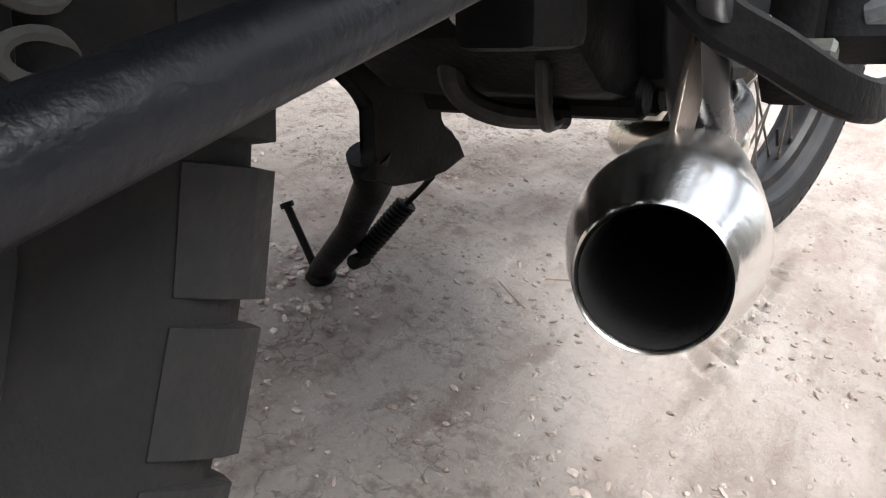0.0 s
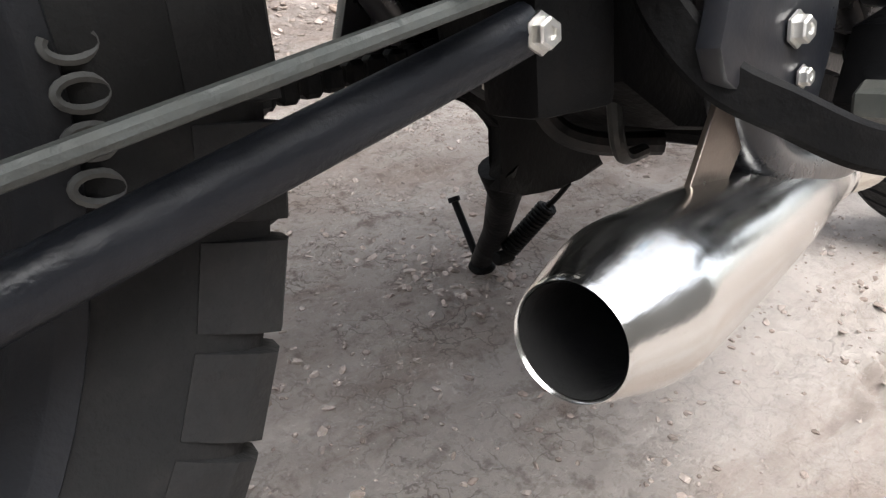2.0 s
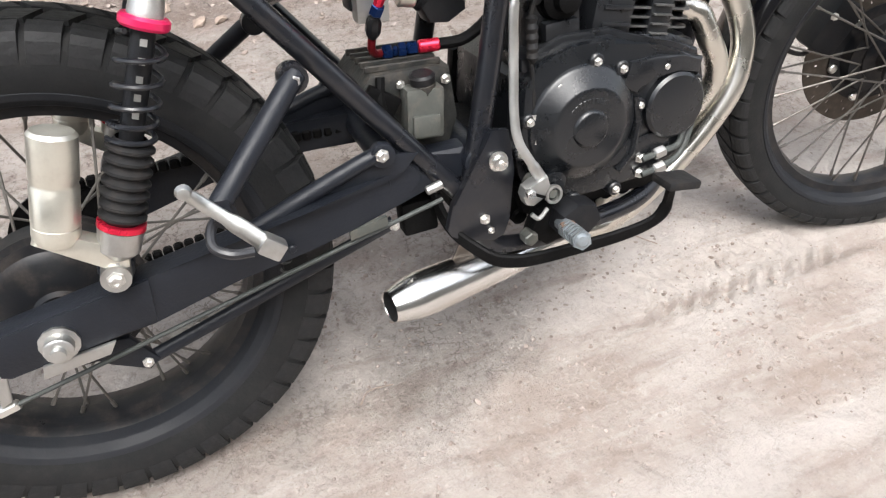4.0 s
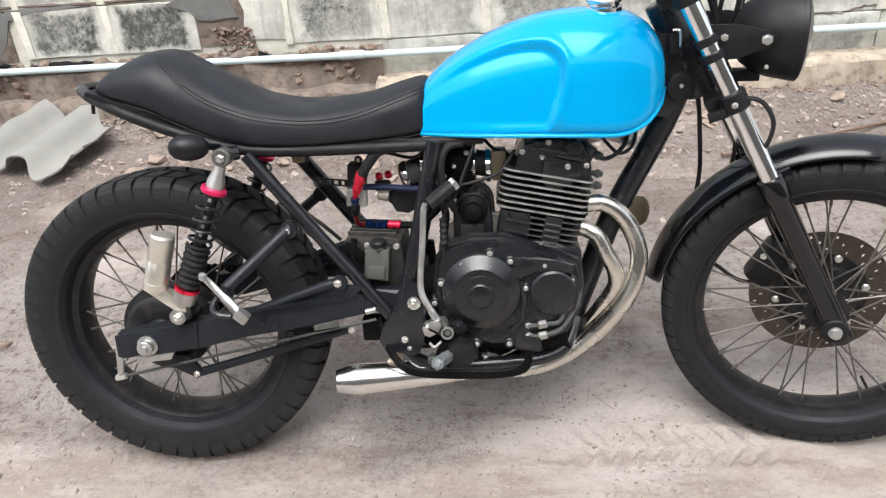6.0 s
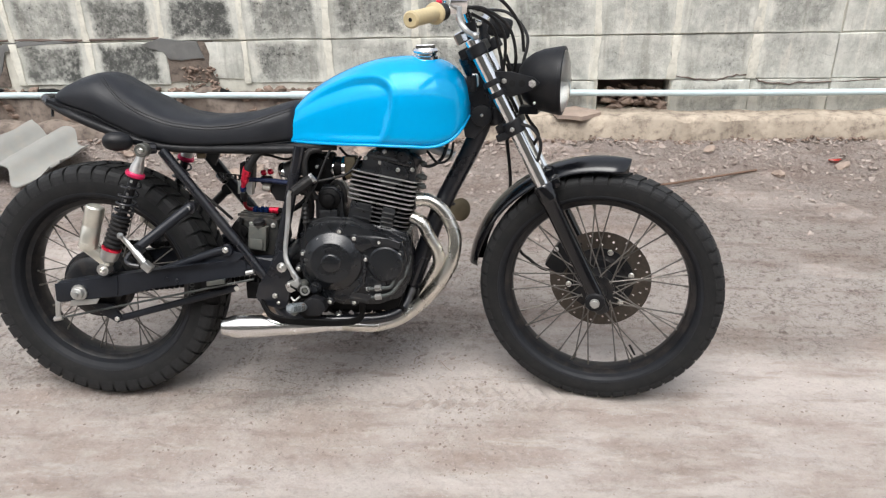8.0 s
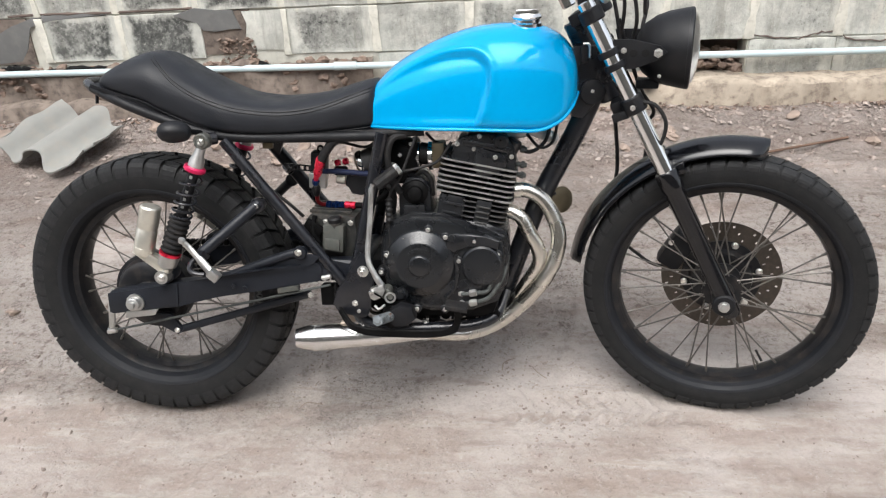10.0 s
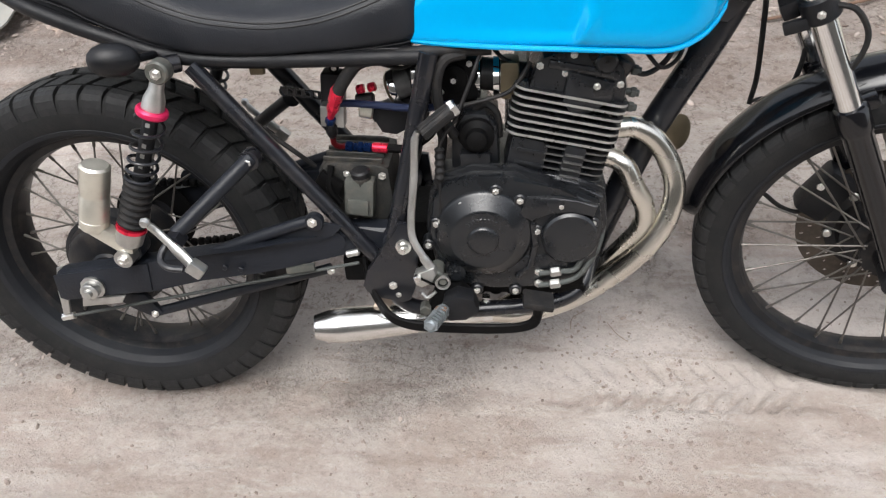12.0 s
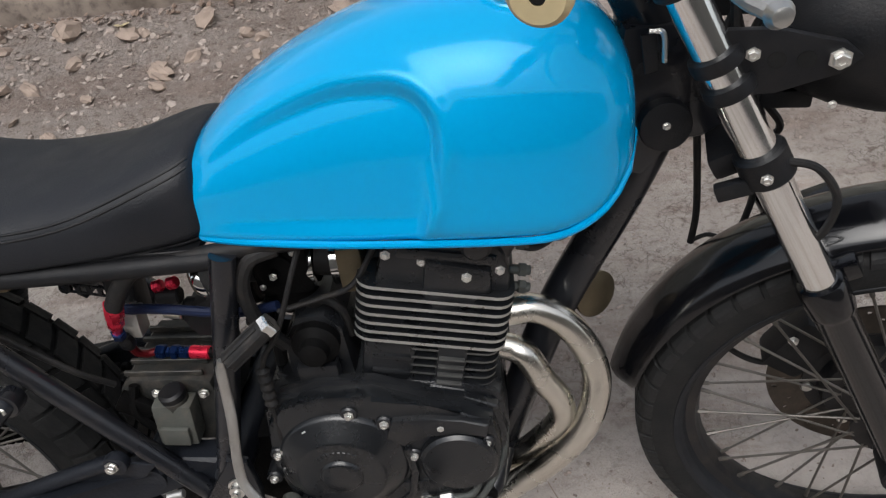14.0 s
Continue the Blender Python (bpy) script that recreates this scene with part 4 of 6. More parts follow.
part("rod_spring", rod((0.452, -0.143, 0.3995), (0.474, -0.142, 0.404), 0.006, 12, 0.001), "alloy", bike)
bolt(bike, (0.412, -0.112, 0.346), 0.0075)
bolt(bike, (0.07, -0.124, 0.258), 0.007)

# -- swingarm --
for s in (-1, 1):
    bm = plate([(-0.066, 0.372), (-0.058, 0.375), (0.08, 0.393), (0.12, 0.398), (0.3, 0.424), (0.36, 0.428), (0.47, 0.434), (0.52, 0.434), (0.53, 0.392), (0.47, 0.388), (0.36, 0.38), (0.3, 0.375), (0.2, 0.36), (0.1, 0.336), (-0.058, 0.318), (-0.068, 0.323)], s * 0.128, s * 0.164, 0.009)
    for v in bm.verts:
        v.co.y -= s * 0.05 * smooth01(0.3, 0.47, v.co.x)
    part("swingarm", bm, "arm", bike, "worn black box-section swingarm")
    part("axle_carrier", plate([(-0.068, 0.371), (0.11, 0.396), (0.104, 0.341), (-0.06, 0.3195), (-0.07, 0.324)], s * 0.1635, s * 0.1675, 0.0012), "arm", bike)
    for x, z in ((0.245, 0.388), (0.272, 0.3835)):
        part("arm_stud", rod((x, s * 0.163, z), (x, s * 0.168, z), 0.005, 10, 0.001), "arm", bike)
    part("swingarm_gusset", plate([(0.21, 0.392), (0.43, 0.43), (0.45, 0.45), (0.40, 0.46), (0.33, 0.44)], s * 0.13, s * 0.135, 0.001), "arm", bike)
    part("gusset_tube", tube([(0.17, s * 0.141, 0.386), (0.22, s * 0.14, 0.403), (0.30, s * 0.138, 0.431), (0.37, s * 0.136, 0.454), (0.41, s * 0.134, 0.464)], 0.0105, 14), "arm", bike)
    part("gusset_lug", plate(disc_outline(0.404, 0.461, 0.0155, 18), s * 0.13, s * 0.144, 0.002), "arm", bike)
    part("axle_plate", plate([(-0.03, 0.31), (0.045, 0.318), (0.055, 0.333), (-0.025, 0.327)], s * 0.168, s * 0.174, 0.002), "alloy", bike)
    part("axle_nut", lathe(bmesh.new(), [(0, 0), (0.022, 0), (0.022, 0.004), (0.016, 0.005), (0.016, 0.018), (0.013, 0.02), (0.008, 0.02), (0.008, 0.028), (0, 0.029)], (0, s * 0.168, 0.349), (0, s, 0), 12), "alloy", bike, "zinc rear axle nut")
    bolt(bike, (0.402, s * 0.145, 0.463), 0.0085, (0, s, 0))
    part("shock_lug", plate(disc_outline(0.082, 0.415, 0.02, 16), s * 0.12, s * 0.16, 0.003), "arm", bike)
part("swingarm_pivot", rod((0.535, -0.13, 0.412), (0.535, 0.13, 0.412), 0.022, 18, 0.002), "arm", bike)
part("swingarm_crossbar", rod((0.43, -0.13, 0.415), (0.43, 0.13, 0.415), 0.02, 14), "arm", bike)
part("rod_guide", plate([(0.345, 0.364), (0.395, 0.372), (0.395, 0.384), (0.345, 0.377)], -0.152, -0.144, 0.001), "casing", bike, "dull metal guide under the swingarm")


def build_shock(s):
    top, low = Vector((0.214, s * 0.156, 0.728)), Vector((0.082, s * 0.172, 0.417))
    d = (low - top).normalized()
    L = (low - top).length
    at = lambda h: top + d * h
    sh = part("shock_absorber", rod(at(0.06), at(L - 0.075), 0.012, 20, 0.002), "plastic", bike, "black rear shock absorber")
    part("top_eye", lathe(bmesh.new(), [(0.006, -0.011), (0.015, -0.013), (0.0178, -0.01), (0.0178, 0.01), (0.015, 0.013), (0.006, 0.011), (0.006, -0.011)], top, (0, 1, 0), 28), "casing", sh, "dull grey shock eye")
    part("top_cap", lathe(bmesh.new(), [(0, 0.008), (0.010, 0.01), (0.0115, 0.03), (0.0165, 0.046), (0.0175, 0.062), (0, 0.062)], top, d, 24), "alloy", sh, "silver shock top mount")
    part("spring_collar", lathe(bmesh.new(), [(0, 0.061), (0.022, 0.061), (0.0245, 0.064), (0.0245, 0.07), (0.022, 0.073), (0, 0.073)], top, d, 28), "pink", sh, "red spring collar")
    bm = bmesh.new()
    u = d.orthogonal().normalized()
    v = d.cross(u)
    turns, pts = 5.2, []
    for i in range(int(turns * 18)):
        f = i / (turns * 18)
        a = f * turns * 2 * math.pi
        h = 0.077 + (L - 0.15 - 0.077) * (0.62 * f + 0.38 * (1 - (1 - f) ** 2))
        pts.append(at(h) + (u * math.cos(a) + v * math.sin(a)) * 0.0225)
    sweep(bm, pts, 0.0029, 8)
    part("coil_spring", bm, "frame", sh, "black coil spring")
    bm = bmesh.new()
    prof = [(0.016, L - 0.155)]
    for i in range(7):
        h = L - 0.15 + i * 0.0125
        prof += [(0.019, h), (0.0245, h + 0.004), (0.0245, h + 0.007), (0.019, h + 0.011)]
    part("spring_boot", lathe(bm, prof + [(0.016, L - 0.06)], top, d, 28), "rubber", sh)
    part("lower_ring", lathe(bmesh.new(), [(0.0, L - 0.062), (0.025, L - 0.062), (0.025, L - 0.056), (0, L - 0.056)], top, d, 28), "red", sh, "red lower spring ring")
    part("lower_mount", lathe(bmesh.new(), [(0, L - 0.055), (0.024, L - 0.055), (0.022, L - 0.03), (0.012, L - 0.02), (0.012, L - 0.01), (0, L - 0.01)], top, d, 24), "alloy", sh)
    part("bottom_eye", lathe(bmesh.new(), [(0.006, -0.014), (0.016, -0.014), (0.016, 0.014), (0.006, 0.014), (0.006, -0.014)], low, (0, 1, 0), 24), "alloy", sh)
    bolt(sh, low + Vector((0, s * 0.014, 0)), 0.0095, (0, s, 0))
    bolt(sh, top + Vector((0, s * 0.014, 0)), 0.0085, (0, s, 0))
    for k in range(5):
        h = 0.085 + k * 0.018
        part("print_mark", rbox(at(h) + Vector((0.001, s * 0.0122, 0)), (0.0065, 0.0012, 0.007), 0, (0, 22, 0)), "alloy", sh)
    # the oil reservoir beside it
    r0, r1 = Vector((0.076, s * 0.168, 0.585)), Vector((0.04, s * 0.17, 0.47))
    part("reservoir", lathe(bmesh.new(), [(0, 0), (0.02, 0), (0.0235, 0.004), (0.0235, 0.05), (0.0225, 0.052), (0.0225, 0.056), (0.0235, 0.058), (0.0235, 0.098), (0.0228, 0.0985), (0.0228, 0.1005), (0.0235, 0.101), (0.0235, 0.112), (0.02, 0.12), (0, 0.12)], r0, r1 - r0, 30), "champagne", sh, "champagne silver oil reservoir")
    part("reservoir_arm", plate([(0.018, 0.478), (0.055, 0.478), (0.105, 0.445), (0.1, 0.425), (0.082, 0.425)], s * 0.157, s * 0.183, 0.005), "champagne", sh)
    return sh


for s in (-1, 1):
    build_shock(s)

# pillion peg hangers
for s in (-1, 1):
    part("peg_hanger", rod((0.322, s * 0.142, 0.582), (0.204, s * 0.222, 0.487), 0.0125, 14, 0.002), "arm", bike)
    part("hanger_lug", plate(disc_outline(0.317, 0.577, 0.017, 18), s * 0.128, s * 0.15, 0.002), "frame", bike)
    bolt(bike, (0.317, s * 0.151, 0.577), 0.0085, (0, s, 0))
    peg = part("pillion_peg", sweep(bmesh.new(), spline([(0.178, s * 0.252, 0.526), (0.19, s * 0.249, 0.51), (0.222, s * 0.256, 0.474), (0.24, s * 0.262, 0.454)], 5), [0.0062] * 3 + [0.0072] * 6 + [0.0095] * 7, 10, flat=0.75), "alloy", bike, "folded silver pillion foot peg")
    part("peg_end", rbox((0.2445, s * 0.262, 0.4495), (0.027, 0.02, 0.021), 0.004, (0, 42, 0)), "alloy", peg)
    part("peg_knob", lathe(bmesh.new(), [(0, -0.008), (0.006, -0.006), (0.0085, 0), (0.006, 0.006), (0, 0.008)], (0.178, s * 0.252, 0.526), (0, 1, 0), 14), "alloy", peg)
    part("peg_clevis", plate([(0.196, 0.478), (0.2, 0.498), (0.216, 0.496), (0.222, 0.478), (0.21, 0.468)], s * 0.214, s * 0.246, 0.004), "frame", peg)
    part("peg_hook", tube([(0.206, s * 0.23, 0.486), (0.192, s * 0.245, 0.476), (0.19, s * 0.26, 0.464), (0.204, s * 0.27, 0.457), (0.226, s * 0.268, 0.452)], 0.0055, 10), "frame", peg)

# -- frame --
for line in both([(-0.075, -0.06, 0.842), (0.0, -0.1, 0.816), (0.07, -0.108, 0.787), (0.14, -0.108, 0.76), (0.21, -0.108, 0.737), (0.3, -0.108, 0.726), (0.45, -0.106, 0.723), (0.60, -0.1, 0.722)]):
    part("seat_rail", tube(line, 0.0115, 12), "plastic", bike, "black seat rail tube")
part("seat_loop", tube([(-0.075, -0.06, 0.842), (-0.105, -0.03, 0.852), (-0.11, 0, 0.854), (-0.105, 0.03, 0.852), (-0.075, 0.06, 0.842)], 0.0115, 12), "frame", bike)
for line in both([(0.245, -0.115, 0.722), (0.525, -0.122, 0.345)]):
    part("rear_stay", tube(line, 0.0135 if line[0][1] < 0 else 0.017, 14), "frame", bike, "black diagonal frame tube")
for line in both([(0.608, -0.105, 0.73), (0.56, -0.115, 0.53), (0.512, -0.124, 0.345)]):
    part("frame_upright", tube(line, 0.015, 16), "frame", bike, "black upright frame tube")
for line in both([(0.23, -0.116, 0.728), (0.205, -0.135, 0.728)]):
    part("shock_mount", rod(*line, 0.014, 14, 0.002), "frame", bike)
part("backbone", tube([(1.07, 0, 0.83), (0.85, 0, 0.80), (0.6, 0, 0.735)], 0.024, 16), "frame", bike)
part("down_tube", tube([(1.085, 0, 0.80), (1.04, 0, 0.70), (0.962, 0, 0.55), (0.905, 0, 0.40), (0.872, 0, 0.31)], 0.0245, 18), "frame", bike, "black frame down tube")
part("head_tube", rod(AXIS_AT + AXIS_DIR * -0.02, AXIS_AT - AXIS_DIR * 0.215, 0.03, 24, 0.003), "frame", bike)
part("head_gusset", plate([(1.085, 0.90), (1.035, 0.90), (1.02, 0.82), (1.03, 0.745), (1.055, 0.74), (1.1, 0.79), (1.105, 0.85)], -0.034, 0.034, 0.006), "frame", bike)
horn = part("horn", lathe(bmesh.new(), [(0, -0.012), (0.02, -0.012), (0.03, -0.006), (0.032, 0.002), (0.032, 0.006), (0.026, 0.009), (0.012, 0.011), (0, 0.011)], (1.012, 0.032, 0.538), (0.55, -0.8, 0.1), 28), "brass", bike, "tarnished round horn")
part("horn_stay", rod((0.985, 0.01, 0.56), (1.01, 0.03, 0.55), 0.006, 8), "frame", horn)
part("head_cover", plate(disc_outline(1.075, 0.80, 0.027, 24), -0.05, 0.05, 0.004), "plastic", bike, "round black frame plug")
bolt(bike, (1.075, -0.05, 0.802), 0.0042)
for line in ([(0.88, -0.02, 0.32), (0.855, -0.06, 0.275), (0.8, -0.085, 0.258), (0.7, -0.1, 0.256), (0.6, -0.115, 0.262), (0.54, -0.122, 0.285), (0.512, -0.124, 0.345)], [(0.88, 0.02, 0.33), (0.855, 0.06, 0.295), (0.8, 0.085, 0.285), (0.7, 0.1, 0.285), (0.62, 0.112, 0.3), (0.59, 0.118, 0.335), (0.575, 0.12, 0.4)]):
    part("cradle_tube", tube(line, 0.0145, 14), "frame", bike, "black lower cradle tube")
for s in (-1, 1):
    part("pivot_plate", plate([(0.485, 0.37), (0.474, 0.335), (0.48, 0.322), (0.5, 0.31), (0.54, 0.3), (0.555, 0.305), (0.565, 0.33), (0.575, 0.40), (0.57, 0.455), (0.545, 0.46), (0.525, 0.42)], s * 0.133, s * 0.145, 0.003), "frame", bike, "black frame pivot plate")
    part("pivot_bolt", lathe(bmesh.new(), [(0, 0), (0.0135, 0), (0.0135, 0.003), (0.0095, 0.004), (0.0095, 0.012), (0.0055, 0.013), (0.0055, 0.018), (0, 0.018)], (0.551, s * 0.146, 0.417), (0, s, 0), 12), "bolt", bike, "zinc pivot bolt")
    bolt(bike, (0.527, s * 0.146, 0.338), 0.0075, (0, s, 0))
    bolt(bike, (0.535, s * 0.146, 0.318), 0.005, (0, s, 0))
part("seat_pan", plate([(-0.06, 0.846), (0.07, 0.796), (0.21, 0.742), (0.32, 0.728), (0.58, 0.728), (0.58, 0.736), (0.32, 0.738), (0.21, 0.753), (0.07, 0.808), (-0.06, 0.856)], -0.1, 0.1, 0.002), "plastic", bike)
# the left side's bracing, seen through the frame
part("rail_gusset", plate([(0.235, 0.735), (0.335, 0.735), (0.327, 0.702), (0.303, 0.652), (0.275, 0.678)], 0.088, 0.1, 0.003), "frame", bike, "black frame gusset")
part("wiring_sleeve", tube([(0.262, -0.1, 0.686), (0.298, -0.088, 0.636), (0.337, -0.085, 0.596), (0.373, -0.085, 0.565), (0.40, -0.07, 0.53)], 0.0042, 8), "rubber", bike)
part("frame_bracket", rbox((0.338, -0.088, 0.708), (0.024, 0.014, 0.022), 0.005), "brass", bike, "tarnished bracket under the seat rail")

# -- tank --
TANK = [(0.568, 0.775, 0.737, 0.05), (0.575, 0.812, 0.7365, 0.082), (0.6, 0.845, 0.735, 0.096), (0.644, 0.880, 0.733, 0.107), (0.728, 0.923, 0.730, 0.121), (0.81, 0.948, 0.728, 0.130), (0.892, 0.955, 0.725, 0.135),
        (0.955, 0.950, 0.724, 0.132), (0.995, 0.934, 0.738, 0.122), (1.022, 0.910, 0.763, 0.104), (1.038, 0.880, 0.79, 0.078), (1.046, 0.84, 0.805, 0.03)]
KNEE = [(0.50, 0.70), (0.52, 0.76), (0.575, 0.808), (0.628, 0.843), (0.682, 0.871), (0.746, 0.894), (0.788, 0.899), (0.819, 0.897), (0.842, 0.882), (0.852, 0.854), (0.846, 0.805), (0.83, 0.765), (0.81, 0.70)]
KNEE = [(q.x, q.z) for q in spline([(x, 0, z) for x, z in KNEE], 6)]


def inside_depth(poly, x, z):
    """How far a place lies inside an outline, negative outside."""
    best, inside = 9.0, False
    for (ax, az), (bx, bz) in zip(poly, poly[1:] + poly[:1]):
        t = max(0, min(1, ((x - ax) * (bx - ax) + (z - az) * (bz - az)) / ((bx - ax) ** 2 + (bz - az) ** 2)))
        best = min(best, math.hypot(x - ax - t * (bx - ax), z - az - t * (bz - az)))
        if (az > z) != (bz > z) and x < (bx - ax) * (z - az) / (bz - az) + ax:
            inside = not inside
    return best if inside else -best


def build_tank():
    bm = bmesh.new()
    rings, nu, nv = [], 200, 190
    for i in range(nu + 1):
        f = i / nu
        f = 0.5 - 0.5 * math.cos(f * math.pi) if f > 0.5 else f * (1.0 + 0.0 * f)
        x = 0.568 + 0.478 * f
        zt, zb, w = lerp_table(TANK, x)
        zc = zb + 0.40 * (zt - zb)
        ring = []
        for k in range(nv):
            a = 2 * math.pi * k / nv
            cy, cz = math.sin(a), math.cos(a)
            y = w * math.copysign(abs(cy) ** (2 / 2.5 if cz > 0 else 2 / 6), cy)
            z = zc + (zt - zc) * abs(cz) ** (2 / 2.3) if cz > 0 else zc - (zc - zb) * abs(cz) ** (2 / 9)
            d = inside_depth(KNEE, x, z) if abs(cy) > 0.24 and x < 0.89 else -1.0
            dent = smooth01(-0.003, 0.009, d) * (0.004 + 0.009 * smooth01(0.58, 0.78, x)) * smooth01(0.25, 0.6, abs(cy)) * smooth01(zb, zb + 0.035, z)
            swell = 0.0035 * math.exp(-((d + 0.007) / 0.008) ** 2) * smooth01(0.3, 0.7, abs(cy)) * smooth01(0.6, 0.68, x) * smooth01(zb, zb + 0.035, z)
            push = dent - swell
            run = math.hypot(y / w, max(0.0, z - zc) / (zt - zc)) + 1e-6
            y -= push * (y / w) / run
            z -= push * max(0.0, z - zc) / (zt - zc) / run
            ring.append(bm.verts.new((x, y, z)))
        rings.append(ring)
    for a, b in zip(rings, rings[1:]):
        for k in range(nv):
            bm.faces.new((a[k], a[(k + 1) % nv], b[(k + 1) % nv], b[k]))
    bm.faces.new(rings[0][::-1])
    bm.faces.new(rings[-1])
    tank = part("fuel_tank", bm, "tank", bike, "glossy sky blue fuel tank with knee recesses", smooth=60)
    bm = bmesh.new()
    edge = []
    for i in range(40):
        x = 0.562 + (1.042 - 0.562) * i / 39
        zt, zb, w = lerp_table(TANK, max(0.572, x))
        edge.append((x, -w * 0.945, zb + 0.006 - 0.003 * smooth01(0.98, 1.04, x)))
    loop = edge + [(x, -y, z) for x, y, z in reversed(edge)]
    sweep(bm, loop, 0.0042, 8)
    part("seam_flange", bm, "tank", tank)
    cap = part("fuel_cap", lathe(bmesh.new(), [(0, -0.012), (0.034, -0.012), (0.034, 0.004), (0.03, 0.007), (0.03, 0.012), (0.034, 0.014), (0.035, 0.018), (0.03, 0.024), (0.0, 0.026)], (0.932, -0.034, 0.949), (0.0, -0.15, 1), 12), "chrome", tank, "chrome fuel cap")
    part("cap_lever", rbox((0.932, -0.037, 0.976), (0.05, 0.014, 0.008), 0.003), "chrome", tank)
    return tank


build_tank()

# -- seat --
SEAT = [(-0.066, 0.862, 0.846, 0.04), (-0.05, 0.876, 0.843, 0.075), (-0.019, 0.893, 0.834, 0.098), (0.03, 0.914, 0.815, 0.109), (0.07, 0.921, 0.799, 0.113), (0.1, 0.914, 0.782, 0.116), (0.183, 0.864, 0.748, 0.121), (0.253, 0.826, 0.731, 0.124),
        (0.354, 0.806, 0.726, 0.122), (0.47, 0.815, 0.727, 0.115), (0.55, 0.836, 0.731, 0.104), (0.585, 0.842, 0.735, 0.092), (0.594, 0.836, 0.745, 0.08)]


def seat_point(x, a):
    zt, zb, w = lerp_table(SEAT, x)
    cy, cz = math.sin(a), math.cos(a)
    zc = zb + 0.38 * (zt - zb)
    y = w * math.copysign(abs(cy) ** (2 / 2.8), cy)
    n = 2.1 + 1.2 * smooth01(0.1, 0.3, x)
    z = zc + (zt - zc) * abs(cz) ** (2 / n) if cz > 0 else zc - (zc - zb) * abs(cz) ** (2 / 5)
    return Vector((x, y, z))


SEAM = [(0.085, 0.905), (0.105, 0.886), (0.142, 0.85), (0.193, 0.818), (0.267, 0.79), (0.347, 0.777), (0.4, 0.776), (0.465, 0.784), (0.54, 0.806), (0.59, 0.822)]


def build_seat():
    bm = bmesh.new()
    rings, nu, nv = [], 90, 48
    for i in range(nu + 1):
        x = -0.066 + 0.66 * i / nu
        ring = []
        for k in range(nv):
            q = seat_point(x, 2 * math.pi * k / nv)
            q.z += 0.0015 * noise.noise(q * 14)
            q.y += 0.0015 * noise.noise(q * 17 + Vector((5, 0, 0)))
            ring.append(bm.verts.new(q))
        rings.append(ring)
    for a, b in zip(rings, rings[1:]):
        for k in range(nv):
            bm.faces.new((a[k], a[(k + 1) % nv], b[(k + 1) % nv], b[k]))
    bm.faces.new(rings[0][::-1])
    bm.faces.new(rings[-1])
    seat = part("seat", bm, "seat", bike, "black vinyl seat with a humped tail", smooth=60)
    for s in (-1, 1):
        for off in (0.0, 0.0065):
            pts = []
            for i in range(60):
                x = 0.085 + 0.503 * i / 59
                want = lerp_table(SEAM, x)[0] + off
                lo, hi = 0.02, 1.75
                for _ in range(18):
                    a = (lo + hi) / 2
                    lo, hi = (a, hi) if seat_point(x, a).z > want else (lo, a)
                q = seat_point(x, lo)
                pts.append(Vector((q.x, math.copysign(abs(q.y) + 0.0004, s), q.z)))
            part("stitching", sweep(bmesh.new(), pts, 0.0015, 6), "plastic", seat, "raised double stitched seam")
        part("edge_piping", sweep(bmesh.new(), [seat_point(-0.05 + 0.63 * i / 40, s * 2.2) + Vector((0, s * 0.002, 0)) for i in range(41)], 0.0035, 8), "plastic", seat)
    return seat


build_seat()
for s in (-1, 1):
    ind = part("turn_signal", lathe(bmesh.new(), [(0, 0), (0.01, 0.002), (0.018, 0.01), (0.0225, 0.022), (0.0245, 0.036), (0.0235, 0.05), (0.019, 0.062), (0.011, 0.07), (0, 0.0735)], (0.195, s * 0.165, 0.75), (-0.09, s * 0.03, 0.006), 24), "plastic", bike, "bullet-shaped black turn signal")
    part("signal_stalk", rod((0.195, s * 0.12, 0.742), (0.19, s * 0.166, 0.75), 0.006, 10), "plastic", ind)
part("tail_stud", rod((-0.085, -0.03, 0.845), (-0.088, -0.035, 0.805), 0.004, 8), "frame", bike)

# -- engine --
CASE = [(0.60, 0.50), (0.59, 0.42), (0.605, 0.345), (0.64, 0.312), (0.70, 0.296), (0.80, 0.298), (0.86, 0.32), (0.885, 0.37), (0.89, 0.44), (0.885, 0.495), (0.84, 0.515), (0.72, 0.53), (0.65, 0.535)]
engine = part("engine", plate(CASE, -0.095, 0.1, 0.012), "engine", bike, "satin black single-cylinder engine")
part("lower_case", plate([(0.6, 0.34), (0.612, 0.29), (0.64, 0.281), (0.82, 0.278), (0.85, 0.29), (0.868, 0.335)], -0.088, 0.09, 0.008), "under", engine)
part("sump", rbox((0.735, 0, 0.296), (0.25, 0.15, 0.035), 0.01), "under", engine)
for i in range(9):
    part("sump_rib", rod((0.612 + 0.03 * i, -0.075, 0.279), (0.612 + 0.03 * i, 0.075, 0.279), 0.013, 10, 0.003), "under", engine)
COVER = [(0.603, 0.497), (0.594, 0.43), (0.606, 0.365), (0.64, 0.33), (0.70, 0.318), (0.78, 0.322), (0.845, 0.345), (0.872, 0.385), (0.88, 0.44), (0.872, 0.482), (0.835, 0.497), (0.80, 0.505), (0.735, 0.535), (0.67, 0.537), (0.625, 0.523)]
cover = part("clutch_cover", plate(COVER, -0.128, -0.094, 0.008), "cover", engine, "satin black clutch cover")
